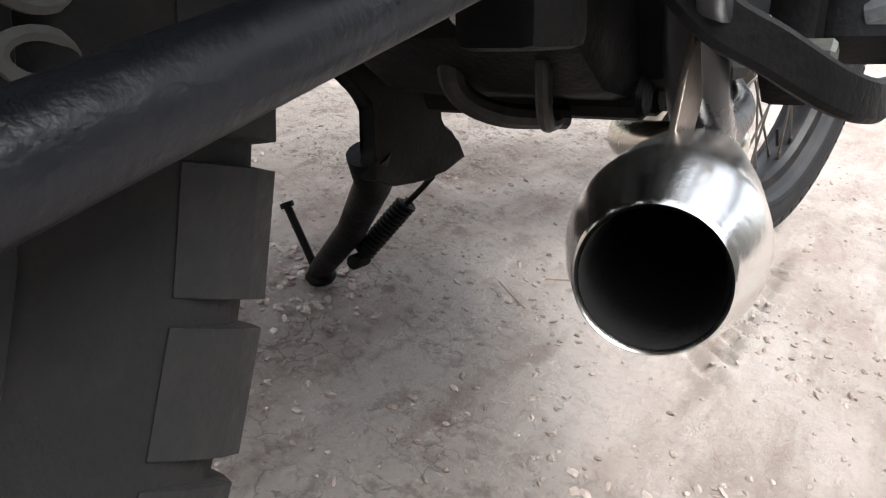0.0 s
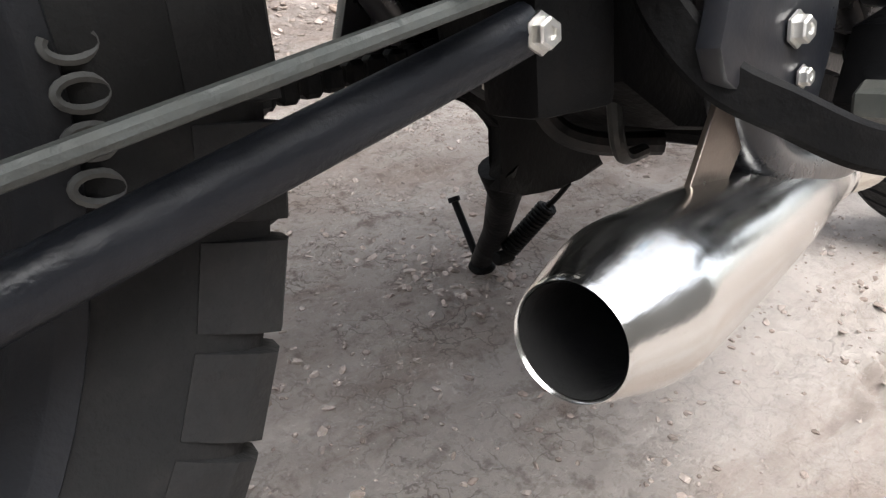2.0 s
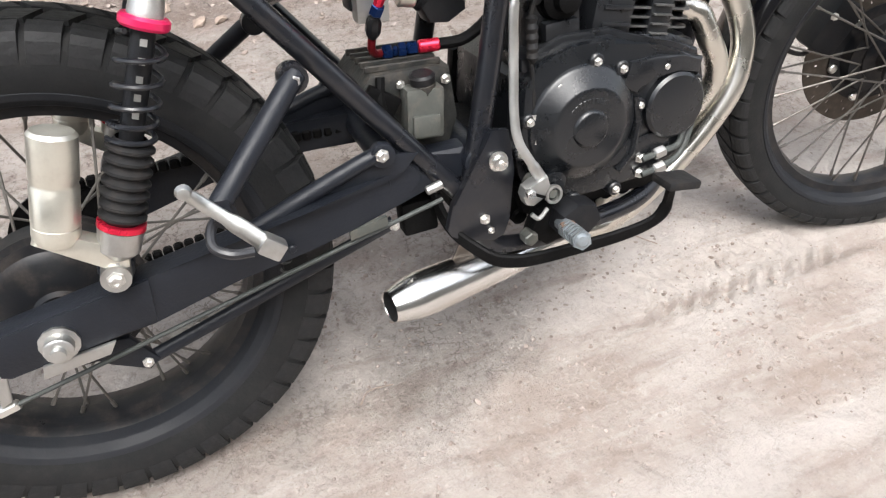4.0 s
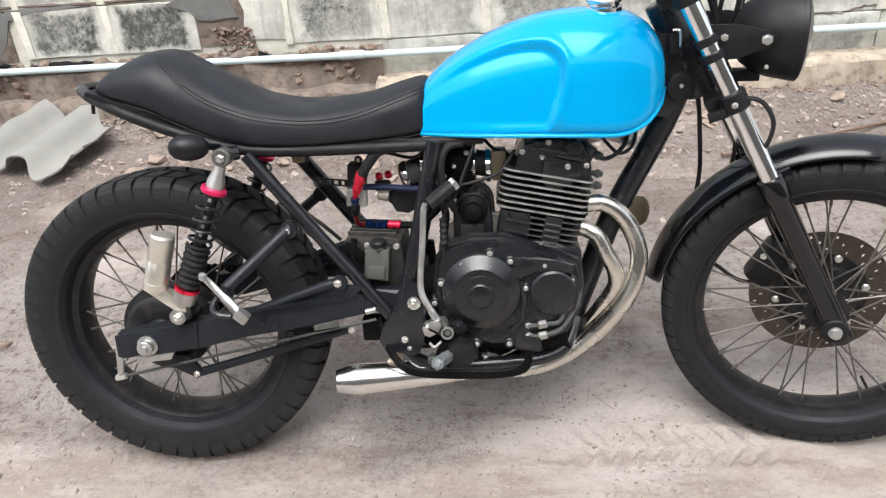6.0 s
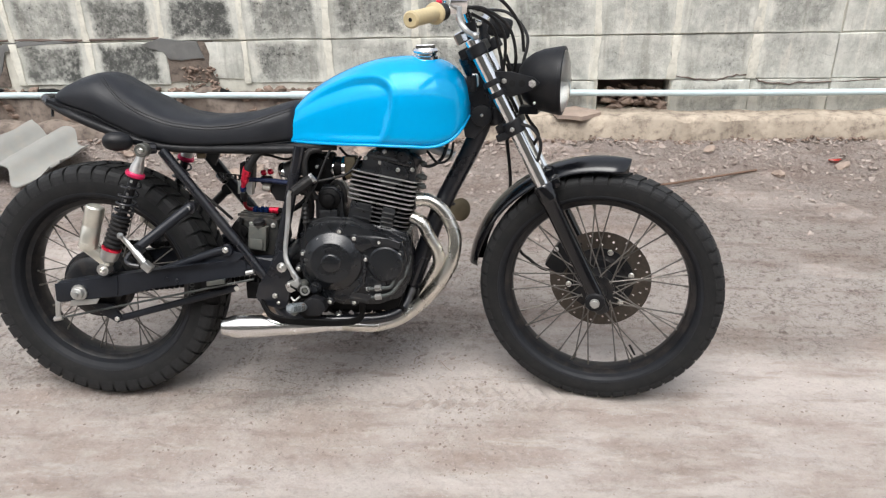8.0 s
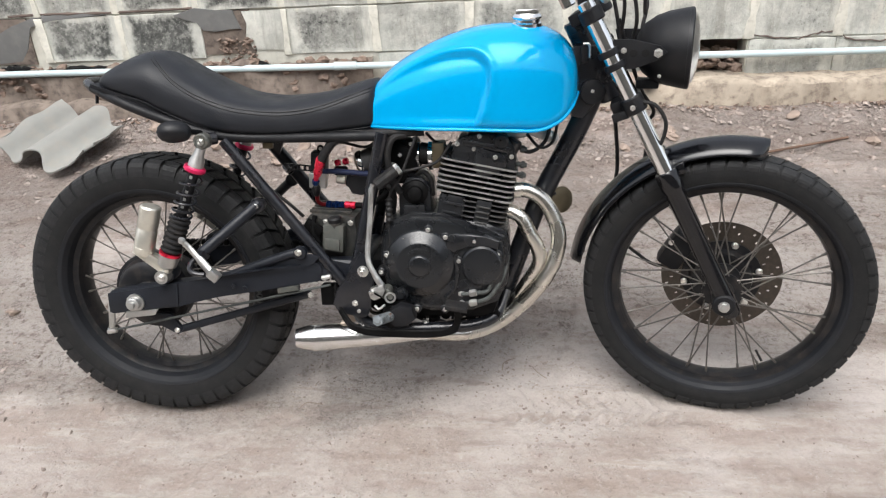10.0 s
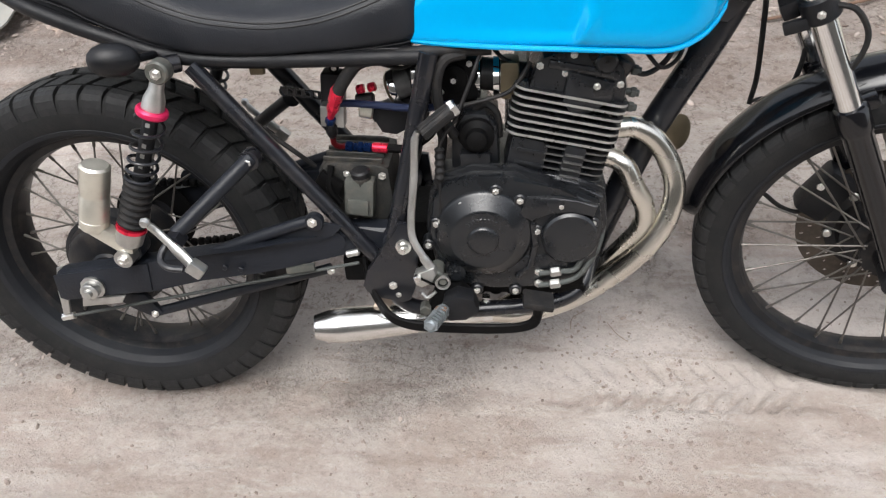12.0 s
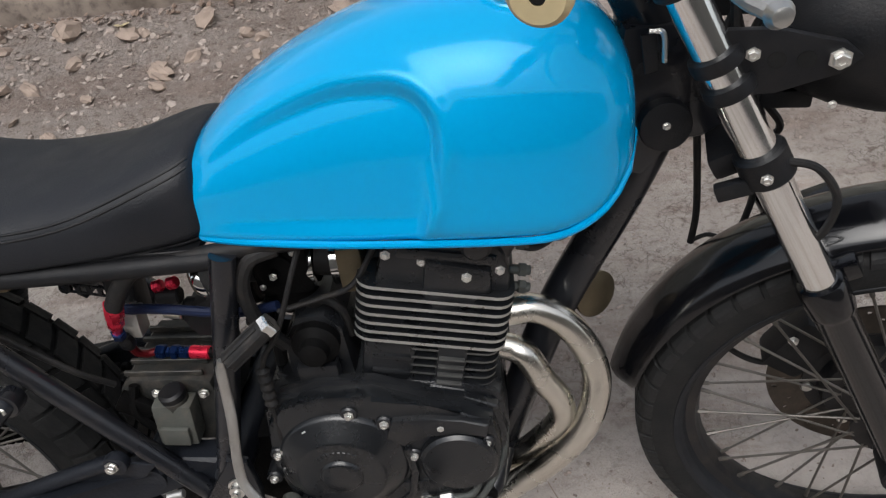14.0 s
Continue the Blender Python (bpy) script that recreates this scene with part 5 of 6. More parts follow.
part("clutch_dome", lathe(bmesh.new(), [(0.081, 0), (0.0795, 0.005), (0.0765, 0.0075), (0.0735, 0.009), (0.056, 0.0225), (0.0535, 0.0238), (0.05, 0.024), (0.0265, 0.0245), (0.0255, 0.0265), (0.0235, 0.0288), (0.021, 0.0295), (0, 0.0305)], (0.684, -0.127, 0.43), (0, -1, 0), 64), "cover", cover, "round black clutch dome with a broad bevel")
for k in range(9):
    a = radians(58 + 9 * k)
    part("raised_mark", rbox((0.684 + 0.038 * math.cos(a), -0.1512, 0.43 + 0.038 * math.sin(a)), (0.0048, 0.0018, 0.007), 0.0006, (0, 90 - math.degrees(a), 0), segments=1), "cover", cover)
part("filter_cover", lathe(bmesh.new(), [(0.047, 0), (0.047, 0.01), (0.043, 0.014), (0.03, 0.015), (0, 0.017)], (0.826, -0.127, 0.425), (0, -1, 0), 40), "cover", cover, "round oil filter cover")
part("cover_rib", rbox((0.755, -0.129, 0.372), (0.14, 0.006, 0.03), 0.003, (0, -5, 0)), "engine", cover)
part("cover_flange", plate([(0.596, 0.5), (0.587, 0.43), (0.599, 0.36), (0.636, 0.322), (0.70, 0.309), (0.78, 0.312), (0.85, 0.337), (0.879, 0.38), (0.888, 0.44), (0.879, 0.488), (0.84, 0.504), (0.80, 0.513), (0.737, 0.543), (0.668, 0.546), (0.62, 0.531)], -0.108, -0.095, 0.004), "engine", cover)
part("cover_step", plate([(0.755, 0.5), (0.742, 0.47), (0.765, 0.455), (0.79, 0.475), (0.83, 0.478), (0.862, 0.46), (0.868, 0.485), (0.835, 0.493), (0.80, 0.5)], -0.136, -0.125, 0.004), "engine", cover)
part("cover_ridge", sweep(bmesh.new(), [(0.765, -0.13, 0.45), (0.77, -0.131, 0.41), (0.762, -0.131, 0.37), (0.74, -0.13, 0.345)], 0.006, 8), "engine", cover)
for bx, bz in ((0.649, 0.49), (0.705, 0.511), (0.744, 0.493), (0.81, 0.483), (0.772, 0.436), (0.606, 0.451), (0.591, 0.41), (0.671, 0.318), (0.737, 0.317), (0.841, 0.42), (0.862, 0.45)):
    part("bolt_boss", rod((bx, -0.105, bz), (bx, -0.1325, bz), 0.0105, 14, 0.002), "engine", cover)
    bolt(cover, (bx, -0.1325, bz), 0.0058)
# the barrel leans a little forwards; fins bright on the right of their worn edges
CYL = Matrix.Translation((0.797, 0, 0.49)) @ Matrix.Rotation(radians(12), 4, "Y")


def fin(w, d, h, z, x=0.0):
    bm = bmesh.new()
    o = []
    for cx, cy, a0 in ((w / 2 - 0.02, d / 2 - 0.02, 0), (-w / 2 + 0.02, d / 2 - 0.02, 90), (-w / 2 + 0.02, -d / 2 + 0.02, 180), (w / 2 - 0.02, -d / 2 + 0.02, 270)):
        o += [(x + cx + 0.02 * math.cos(radians(a0 + 18 * i)), cy + 0.02 * math.sin(radians(a0 + 18 * i))) for i in range(6)]
    lo, hi = [bm.verts.new((a, b, z)) for a, b in o], [bm.verts.new((a, b, z + h)) for a, b in o]
    bm.faces.new(lo[::-1])
    bm.faces.new(hi)
    for i in range(len(o)):
        bm.faces.new((lo[i], lo[(i + 1) % len(o)], hi[(i + 1) % len(o)], hi[i]))
    return bm


def fin_part(bm, rim, label=""):
    """A black fin, rubbed bare on its rim; only right faces painted lit."""
    ob = part("cooling_fin", bm, "engine", engine, label, CYL, 0)
    ob.data.materials.append(M[rim])
    for f in ob.data.polygons:
        # rims that face elsewhere stay black: their shade is in the colour
        f.material_index = 1 if f.normal.y < -0.35 else 0
    return ob


part("barrel", rbox((0.0, 0, 0.085), (0.125, 0.13, 0.19), 0.012), "engine", engine, "", CYL)
for i in range(7):
    fin_part(fin(0.178, 0.192, 0.0042, 0.0865 + i * 0.0123, -0.008), "finedge", "black cooling fin with a bare metal edge")
for i in range(6):
    fin_part(fin(0.13, 0.178, 0.0032, 0.012 + i * 0.0122, 0.012), "finworn")
part("barrel_boss", rbox((-0.054, -0.05, 0.04), (0.062, 0.08, 0.084), 0.008), "engine", engine, "", CYL)
for i in range(3):
    part("boss_ledge", rbox((-0.05, -0.091, 0.018 + i * 0.022), (0.045, 0.006, 0.006), 0.002), "engine", engine, "", CYL)
part("barrel_boss", rbox((0.02, -0.076, 0.043), (0.036, 0.03, 0.08), 0.006), "engine", engine, "", CYL)
for i in range(4):
    part("boss_fin", rbox((0.02, -0.093, 0.03 + i * 0.0125), (0.03, 0.007, 0.003), 0.001), "finworn", engine, "", CYL)
part("barrel_base", rbox((-0.008, -0.01, -0.002), (0.16, 0.19, 0.016), 0.004), "engine", engine, "", CYL)
part("base_step", rbox((-0.01, -0.02, -0.02), (0.175, 0.2, 0.022), 0.006), "engine", engine, "", CYL)
HEADP = [(-0.077, 0.16), (-0.073, 0.19), (-0.064, 0.212), (-0.045, 0.2225), (0.0, 0.234), (0.037, 0.236), (0.06, 0.215), (0.072, 0.19), (0.075, 0.16)]
head = part("cylinder_head", plate(HEADP, -0.083, 0.08, 0.0095), "engine", engine, "black cylinder head cover", CYL)
part("head_boss", plate([(-0.022, 0.152), (-0.008, 0.14), (0.003, 0.1285), (0.02, 0.138), (0.034, 0.15), (0.055, 0.166), (0.05, 0.196), (-0.024, 0.202)], -0.093, -0.07, 0.009), "engine", engine, "raised cam chain cover", CYL)
part("head_step", rbox((0.0, -0.078, 0.205), (0.11, 0.02, 0.014), 0.005), "engine", engine, "", CYL)
part("rocker_cover", plate([(-0.05, 0.21), (-0.046, 0.232), (-0.03, 0.24), (0.025, 0.247), (0.04, 0.235), (0.045, 0.21)], -0.06, 0.06, 0.006), "engine", engine, "", CYL)
part("rocker_cap", lathe(bmesh.new(), [(0.017, 0), (0.017, 0.008), (0.013, 0.012), (0, 0.013)], (0.03, -0.08, 0.222), (0, -1, 0), 24), "engine", engine, "", CYL)
for x, z in ((-0.066, 0.198), (-0.026, 0.194), (0.024, 0.186), (0.06, 0.192), (-0.02, 0.224)):
    bolt(head, (x, -0.082 - (0.011 if -0.02 < x < 0.05 and z < 0.2 else 0), z), 0.0058)
for x, z in ((-0.05, 0.006), (0.02, 0.004), (0.06, 0.01)):
    bolt(engine, (x, -0.096, z), 0.005, m=CYL)
for s in (-1, 1):
    part("head_stay", sweep(bmesh.new(), [(0.87, s * 0.03, 0.70), (0.94, s * 0.03, 0.715), (1.0, s * 0.02, 0.69)], 0.011, 8, flat=0.3), "alloy", bike)
for x0, z0, x1, z1 in ((0.895, 0.646, 0.93, 0.639), (0.895, 0.622, 0.928, 0.615), (0.9, 0.686, 0.93, 0.675)):
    part("head_stud", rod((x0, -0.05, z0), (x1, -0.05, z1), 0.0058, 12, 0.001), "rod", engine, "dull metal head stud")
    part("stud_nut", rod((x1 - 0.014, -0.05, z1 + 0.003), (x1 - 0.005, -0.05, z1 + 0.001), 0.0085, 6, 0.001), "rod", engine)
part("valve_cap", rod((0.885, -0.055, 0.665), (0.905, -0.058, 0.7), 0.018, 18, 0.003), "engine", engine)
part("spark_plug_lead", tube([(0.9, -0.05, 0.69), (0.935, -0.05, 0.67), (0.97, -0.04, 0.69), (0.985, -0.03, 0.73)], 0.0045, 8), "rubber", bike)
part("starter_motor", rod((0.672, -0.085, 0.588), (0.672, 0.05, 0.588), 0.033, 28, 0.008), "under", engine, "near-black starter motor")
part("starter_neck", plate([(0.634, 0.585), (0.632, 0.52), (0.712, 0.515), (0.708, 0.6), (0.69, 0.622), (0.655, 0.622)], -0.082, 0.04, 0.008), "engine", engine)
part("starter_step", rbox((0.672, -0.092, 0.548), (0.05, 0.02, 0.03), 0.006), "engine", engine)
part("case_shelf", rbox((0.665, -0.08, 0.52), (0.12, 0.07, 0.02), 0.006), "engine", engine)
part("starter_cap", lathe(bmesh.new(), [(0.028, 0), (0.028, 0.012), (0.018, 0.018), (0.016, 0.03), (0.006, 0.034), (0, 0.034)], (0.676, -0.085, 0.59), (0, -1, 0), 24), "under", engine)
part("breather_hose", tube([(0.612, -0.05, 0.53), (0.618, -0.06, 0.575), (0.607, -0.06, 0.6), (0.59, -0.05, 0.6)], 0.008, 10), "rubber", bike)
part("starter_cable", tube([(0.672, -0.06, 0.62), (0.69, -0.065, 0.632), (0.708, -0.065, 0.615), (0.712, -0.06, 0.575)], 0.0055, 10), "rubber", bike)
for x, z in ((0.651, 0.532), (0.7, 0.536)):
    bolt(engine, (x, -0.1, z), 0.005)
# oil line fittings
for z, run in ((0.356, [(0.776, -0.137, 0.356), (0.81, -0.137, 0.36), (0.838, -0.134, 0.364), (0.849, -0.128, 0.395), (0.852, -0.122, 0.43), (0.851, -0.112, 0.46)]), (0.332, [(0.776, -0.137, 0.332), (0.81, -0.137, 0.337), (0.84, -0.134, 0.347), (0.862, -0.125, 0.374), (0.878, -0.11, 0.402), (0.886, -0.09, 0.44)])):
    part("oil_line", tube(run, 0.0048, 10), "rod", engine, "silver oil line")
    bolt(engine, (0.777, -0.13, z), 0.008)
    part("line_nut", rod((0.795, -0.137, z + 0.002), (0.813, -0.137, z + 0.005), 0.0088, 6, 0.002), "alloy", engine)

# -- exhaust --
PIPE1 = [(0.893, -0.046, 0.581), (0.906, -0.0464, 0.5811), (0.9309, -0.0435, 0.5793), (0.9586, -0.0442, 0.5634), (0.9844, -0.0457, 0.5301), (1.0017, -0.0504, 0.4854), (1.0016, -0.0585, 0.4432), (0.9838, -0.0635, 0.3898), (0.9442, -0.0579, 0.3295), (0.8937, -0.0508, 0.2776), (0.8411, -0.053, 0.2425), (0.783, -0.07, 0.2305), (0.735, -0.092, 0.2385), (0.695, -0.0895, 0.2395)]
PIPE2 = [(0.885, -0.05, 0.533), (0.902, -0.0512, 0.5271), (0.918, -0.0567, 0.5165), (0.9362, -0.0599, 0.4795), (0.9552, -0.0571, 0.4428), (0.9587, -0.0524, 0.4057), (0.9382, -0.0402, 0.3613), (0.8989, -0.0172, 0.2979), (0.847, 0.0006, 0.2498), (0.8, 0.0, 0.2321), (0.755, -0.03, 0.233), (0.715, -0.075, 0.239)]
exhaust = part("exhaust_header", tube(PIPE1, 0.0182, 24, 10), "header", bike, "brushed stainless exhaust header pipe")
part("second_header", tube(PIPE2, 0.0172, 24, 10), "header", exhaust, "second stainless header pipe")
part("port_flange", rod((0.886, -0.046, 0.581), (0.9, -0.046, 0.581), 0.028, 20, 0.003), "engine", exhaust)
TIP, FWD = Vector((0.379, -0.1535, 0.2507)), Vector((0.979, 0.2, -0.0335)).normalized()
shell = [(0.0202, 0.002), (0.0206, 0.0004), (0.0214, -0.0006), (0.0222, 0.0006), (0.0228, 0.003), (0.0246, 0.009), (0.0283, 0.022), (0.0307, 0.032), (0.0319, 0.0385), (0.0324, 0.043), (0.0325, 0.05), (0.0322, 0.07), (0.0315, 0.1), (0.0292, 0.15), (0.0266, 0.2), (0.0226, 0.25), (0.0192, 0.29), (0.0184, 0.31), (0.018, 0.32), (0.0165, 0.321)]
muffler = part("muffler", lathe(bmesh.new(), shell, TIP, FWD, 96), "steel", exhaust, "polished stainless cone muffler with an open end", smooth=40)
part("muffler_bore", lathe(bmesh.new(), [(0.0, 0.2), (0.0194, 0.2), (0.0198, 0.006), (0.0203, 0.0008)], TIP, FWD, 48), "soot", exhaust, "sooty black muffler bore")
part("muffler_strap", plate([(0.476, 0.268), (0.506, 0.268), (0.53, 0.30), (0.542, 0.345), (0.53, 0.352), (0.515, 0.345), (0.5, 0.31)], -0.1285, -0.1255, 0.0008), "rustbracket", exhaust, "heat-stained muffler bracket")
part("strap_washer", rod((0.53, -0.1285, 0.298), (0.53, -0.131, 0.298), 0.0085, 16, 0.0008), "alloy", exhaust)
bolt(exhaust, (0.53, -0.131, 0.298), 0.0062)
NECK = TIP + FWD * 0.312
part("pipe_clamp", lathe(bmesh.new(), [(0.0175, -0.008), (0.0202, -0.008), (0.0202, 0.008), (0.0175, 0.008)], NECK, FWD, 28), "chrome", exhaust, "bright steel pipe clamp")
for q in (-0.006, 0.006):
    part("clamp_ear", rbox(NECK + Vector((0, q, 0.027)), (0.014, 0.0025, 0.018), 0.0008), "chrome", exhaust)
part("clamp_screw", rod(NECK + Vector((0, -0.016, 0.028)), NECK + Vector((0, 0.016, 0.028)), 0.0028, 8), "chrome", exhaust)
bolt(exhaust, NECK + Vector((0, -0.008, 0.028)), 0.0048)

# -- controls on the right side --
def strap(rows, thick):
    """A flat bar on edge along rows of (x, y, z, half height)."""
    bm = bmesh.new()
    line = spline([r[:3] for r in rows], 6)
    highs = spline([(r[3], 0, 0) for r in rows], 6)
    rings = []
    for i, q in enumerate(line):
        d = (line[min(i + 1, len(line) - 1)] - line[max(i - 1, 0)]).normalized()
        out = Vector((d.y, -d.x, 0)).normalized() if math.hypot(d.x, d.y) > 0.25 else Vector((0, -1, 0))
        up = out.cross(d)
        up = up if up.z >= 0 or abs(up.z) < 0.3 else -up
        h, e = highs[i].x, thick * 0.3
        w = thick / 2
        rings.append([bm.verts.new(q + out * a + up * b) for a, b in ((-w, -h + e), (-w + e, -h), (w - e, -h), (w, -h + e), (w, h - e), (w - e, h), (-w + e, h), (-w, h - e))])
    for a, b in zip(rings, rings[1:]):
        for k in range(8):
            bm.faces.new((a[k], a[(k + 1) % 8], b[(k + 1) % 8], b[k]))
    bm.faces.new(rings[0][::-1])
    bm.faces.new(rings[-1])
    return bm


pedal = part("brake_pedal", strap([(0.474, -0.108, 0.374, 0.0098), (0.477, -0.12, 0.347, 0.0098), (0.487, -0.137, 0.323, 0.0098), (0.503, -0.158, 0.308, 0.0098), (0.522, -0.176, 0.294, 0.0098), (0.547, -0.186, 0.287, 0.0098), (0.58, -0.191, 0.284, 0.0098), (0.65, -0.193, 0.282, 0.0098), (0.71, -0.195, 0.283, 0.0095), (0.752, -0.197, 0.29, 0.009), (0.77, -0.202, 0.308, 0.0085), (0.774, -0.21, 0.348, 0.0075)], 0.008), "under", bike, "bent black brake pedal lever")
part("pedal_pad", rbox((0.772, -0.22, 0.36), (0.05, 0.042, 0.012), 0.004, (0, 10, 0)), "rubber", pedal)
PEG0, PEG1 = Vector((0.622, -0.178, 0.32)), Vector((0.602, -0.272, 0.347))
peg = part("foot_peg", rod(PEG0, PEG1, 0.0092, 10, 0.003), "peg", bike, "worn blue-grey foot peg")
for k in range(7):
    q = PEG0 + (PEG1 - PEG0) * (0.28 + 0.105 * k)
    part("peg_ridge", rod(q, q + (PEG1 - PEG0) * 0.045, 0.0128, 6), "peg", peg, smooth=0)
part("peg_clevis", plate([(0.612, 0.312), (0.618, 0.338), (0.64, 0.35), (0.668, 0.342), (0.676, 0.318), (0.655, 0.3), (0.626, 0.298)], -0.197, -0.16, 0.007), "plastic", peg)
part("peg_rust", rbox((0.614, -0.214, 0.331), (0.02, 0.014, 0.018), 0.004, (0, 0, -12)), "rust", peg, "rust patch on the foot peg")
part("peg_block", plate([(0.585, 0.30), (0.60, 0.335), (0.645, 0.345), (0.665, 0.325), (0.65, 0.285), (0.61, 0.278)], -0.162, -0.135, 0.006), "under", bike)
part("heel_pivot", rod((0.583, -0.15, 0.301), (0.583, -0.172, 0.301), 0.0105, 6, 0.002), "casing", bike)
kick = part("kick_lever", sweep(bmesh.new(), spline([(0.588, -0.148, 0.622), (0.583, -0.148, 0.606), (0.577, -0.152, 0.54), (0.57, -0.162, 0.48), (0.571, -0.169, 0.447), (0.584, -0.173, 0.418), (0.598, -0.173, 0.391)], 7), [0.005] * 6 + [0.0064] * 31 + [0.008] * 6, 12, flat=0.8), "alloy", bike, "worn silver kick-start lever")
part("kick_boss", rod((0.604, -0.128, 0.368), (0.604, -0.168, 0.368), 0.013, 14, 0.003), "casing", kick)
part("kick_knuckle", plate([(0.568, 0.374), (0.572, 0.385), (0.586, 0.39), (0.604, 0.396), (0.607, 0.383), (0.598, 0.366), (0.582, 0.358), (0.572, 0.362)], -0.183, -0.162, 0.004), "alloy", kick, "silver kick-start knuckle")
# a near-black bar stands for the groove's shade
part("groove_shade_bar", rbox((0.586, -0.1835, 0.3745), (0.028, 0.003, 0.004), 0.001, (0, 30, 0)), "under", kick)
part("kick_bolt", rod((0.576, -0.18, 0.38), (0.576, -0.191, 0.38), 0.0065, 6, 0.001), "bolt", kick)
part("kick_collar", lathe(bmesh.new(), [(0.009, -0.003), (0.0128, -0.003), (0.0135, 0), (0.0128, 0.003), (0.009, 0.003), (0.009, -0.003)], (0.616, -0.172, 0.362), (0.1, -1, 0.1), 22), "alloy", kick)
part("kick_collar_core", rod((0.616, -0.15, 0.361), (0.616, -0.172, 0.362), 0.0072, 6, 0.001), "casing", kick)
part("kick_clip", tube([(0.604, -0.178, 0.347), (0.59, -0.18, 0.337), (0.58, -0.178, 0.345)], 0.003, 8), "alloy", kick)
part("kick_shaft", lathe(bmesh.new(), [(0, 0), (0.017, 0), (0.017, 0.012), (0.009, 0.014), (0.009, 0.02), (0, 0.02)], (0.636, -0.128, 0.358), (0, -1, 0), 14), "cover", engine)
part("kick_rubber", rod((0.594, -0.148, 0.618), (0.641, -0.13, 0.65), 0.0125, 14, 0.002), "rubber", kick, "ribbed black kick-start rubber")
for k in range(8):
    a = k / 8 * 2 * math.pi
    part("rubber_rib", rod(Vector((0.597, -0.147, 0.620)) + Vector((-0.55 * math.sin(a), math.cos(a), 0.8 * math.sin(a))) * 0.012, Vector((0.637, -0.131, 0.648)) + Vector((-0.55 * math.sin(a), math.cos(a), 0.8 * math.sin(a))) * 0.012, 0.002, 6), "rubber", kick)
part("kick_end", rod((0.638, -0.131, 0.648), (0.647, -0.128, 0.654), 0.014, 6, 0.002), "bolt", kick)
part("clutch_cable", tube([(0.70, -0.06, 0.76), (0.675, -0.1, 0.70), (0.645, -0.115, 0.63), (0.618, -0.12, 0.585), (0.615, -0.125, 0.5), (0.614, -0.13, 0.42)], 0.0032, 8), "rubber", bike)
part("cable_boot", lathe(bmesh.new(), [(0.003, 0)] + [(0.0065 if k % 2 else 0.0085, 0.004 + 0.006 * k) for k in range(9)] + [(0.003, 0.06)], (0.6175, -0.122, 0.585), (-0.01, -0.02, -0.4), 12), "rubber", bike)
part("cable_link", rod((0.614, -0.13, 0.46), (0.613, -0.132, 0.42), 0.005, 8), "bolt", bike)

# -- intake and fuel plumbing behind the barrel --
carb = part("carburettor", rbox((0.645, -0.02, 0.668), (0.07, 0.07, 0.07), 0.012), "under", bike, "dark carburettor")
part("float_bowl", rod((0.645, -0.02, 0.64), (0.645, -0.02, 0.6), 0.03, 18, 0.006), "under", carb)
part("intake_stub", rod((0.68, -0.02, 0.668), (0.76, -0.015, 0.655), 0.026, 20), "rubber", carb)
part("intake_flange", rbox((0.728, -0.04, 0.668), (0.03, 0.05, 0.06), 0.006), "brass", carb, "tarnished intake flange")
part("inlet_mouth", rod((0.61, -0.02, 0.67), (0.57, -0.02, 0.672), 0.03, 20), "rubber", carb)
for x in (0.572, 0.622, 0.672, 0.702):
    part("hose_clamp", lathe(bmesh.new(), [(0.028, 0), (0.0335, 0), (0.0335, 0.009), (0.028, 0.009)], (x, -0.02, 0.671 - (0.01 if x > 0.65 else 0)), (1, 0, 0), 24), "chrome", carb, "shiny hose clamp")
part("throttle_wheel", lathe(bmesh.new(), [(0, 0), (0.022, 0), (0.022, 0.004), (0.018, 0.006), (0.006, 0.007), (0.005, 0.014), (0, 0.014)], (0.64, -0.055, 0.672), (0, -1, 0), 22), "under", carb)
bolt(carb, (0.64, -0.068, 0.672), 0.005)
bolt(carb, (0.665, -0.056, 0.695), 0.005)
bolt(carb, (0.62, -0.056, 0.65), 0.004)
filt = part("air_filter", rod((0.575, -0.02, 0.664), (0.536, -0.018, 0.647), 0.025, 28, 0.004), "alloyrib", bike, "ribbed pod air filter")
part("filter_band", lathe(bmesh.new(), [(0.022, -0.006), (0.0285, -0.006), (0.0295, -0.004), (0.0295, 0.004), (0.0285, 0.006), (0.022, 0.006)], (0.54, -0.018, 0.648), (1, 0, 0.3), 30), "chrome", filt, "bright clamp band")
part("filter_cap", lathe(bmesh.new(), [(0, 0.001), (0.015, 0.0015), (0.024, 0.004), (0.0275, 0.0), (0.0275, -0.004), (0, -0.004)], (0.533, -0.0178, 0.646), (-1, 0, -0.3), 28), "brass", filt)
box = part("ignition_box", rbox((0.437, -0.022, 0.642), (0.037, 0.036, 0.072), 0.004, (0, 6, 0)), "plastic", bike, "black ignition box on a strap")
part("box_lug", plate(disc_outline(0.443, 0.684, 0.0085, 16), -0.026, -0.021, 0.001), "plastic", box)
bolt(box, (0.4435, -0.027, 0.684), 0.0045)
part("regulator", rbox((0.439, -0.05, 0.614), (0.04, 0.026, 0.036), 0.003, (0, 5, 0)), "alloy", bike, "grey pressure regulator block")
bm = bmesh.new()
for dz in (-0.0058, 0.0058):
    rbox((0, 0, dz), (0.076, 0.003, 0.0034), 0.0006, bm=bm, segments=1)
for dx, wide in ((-0.031, 0.014), (-0.0115, 0.007), (0.005, 0.007), (0.0215, 0.007), (0.035, 0.006)):
    rbox((dx, 0, 0), (wide, 0.003, 0.0118), 0.0006, bm=bm, segments=1)
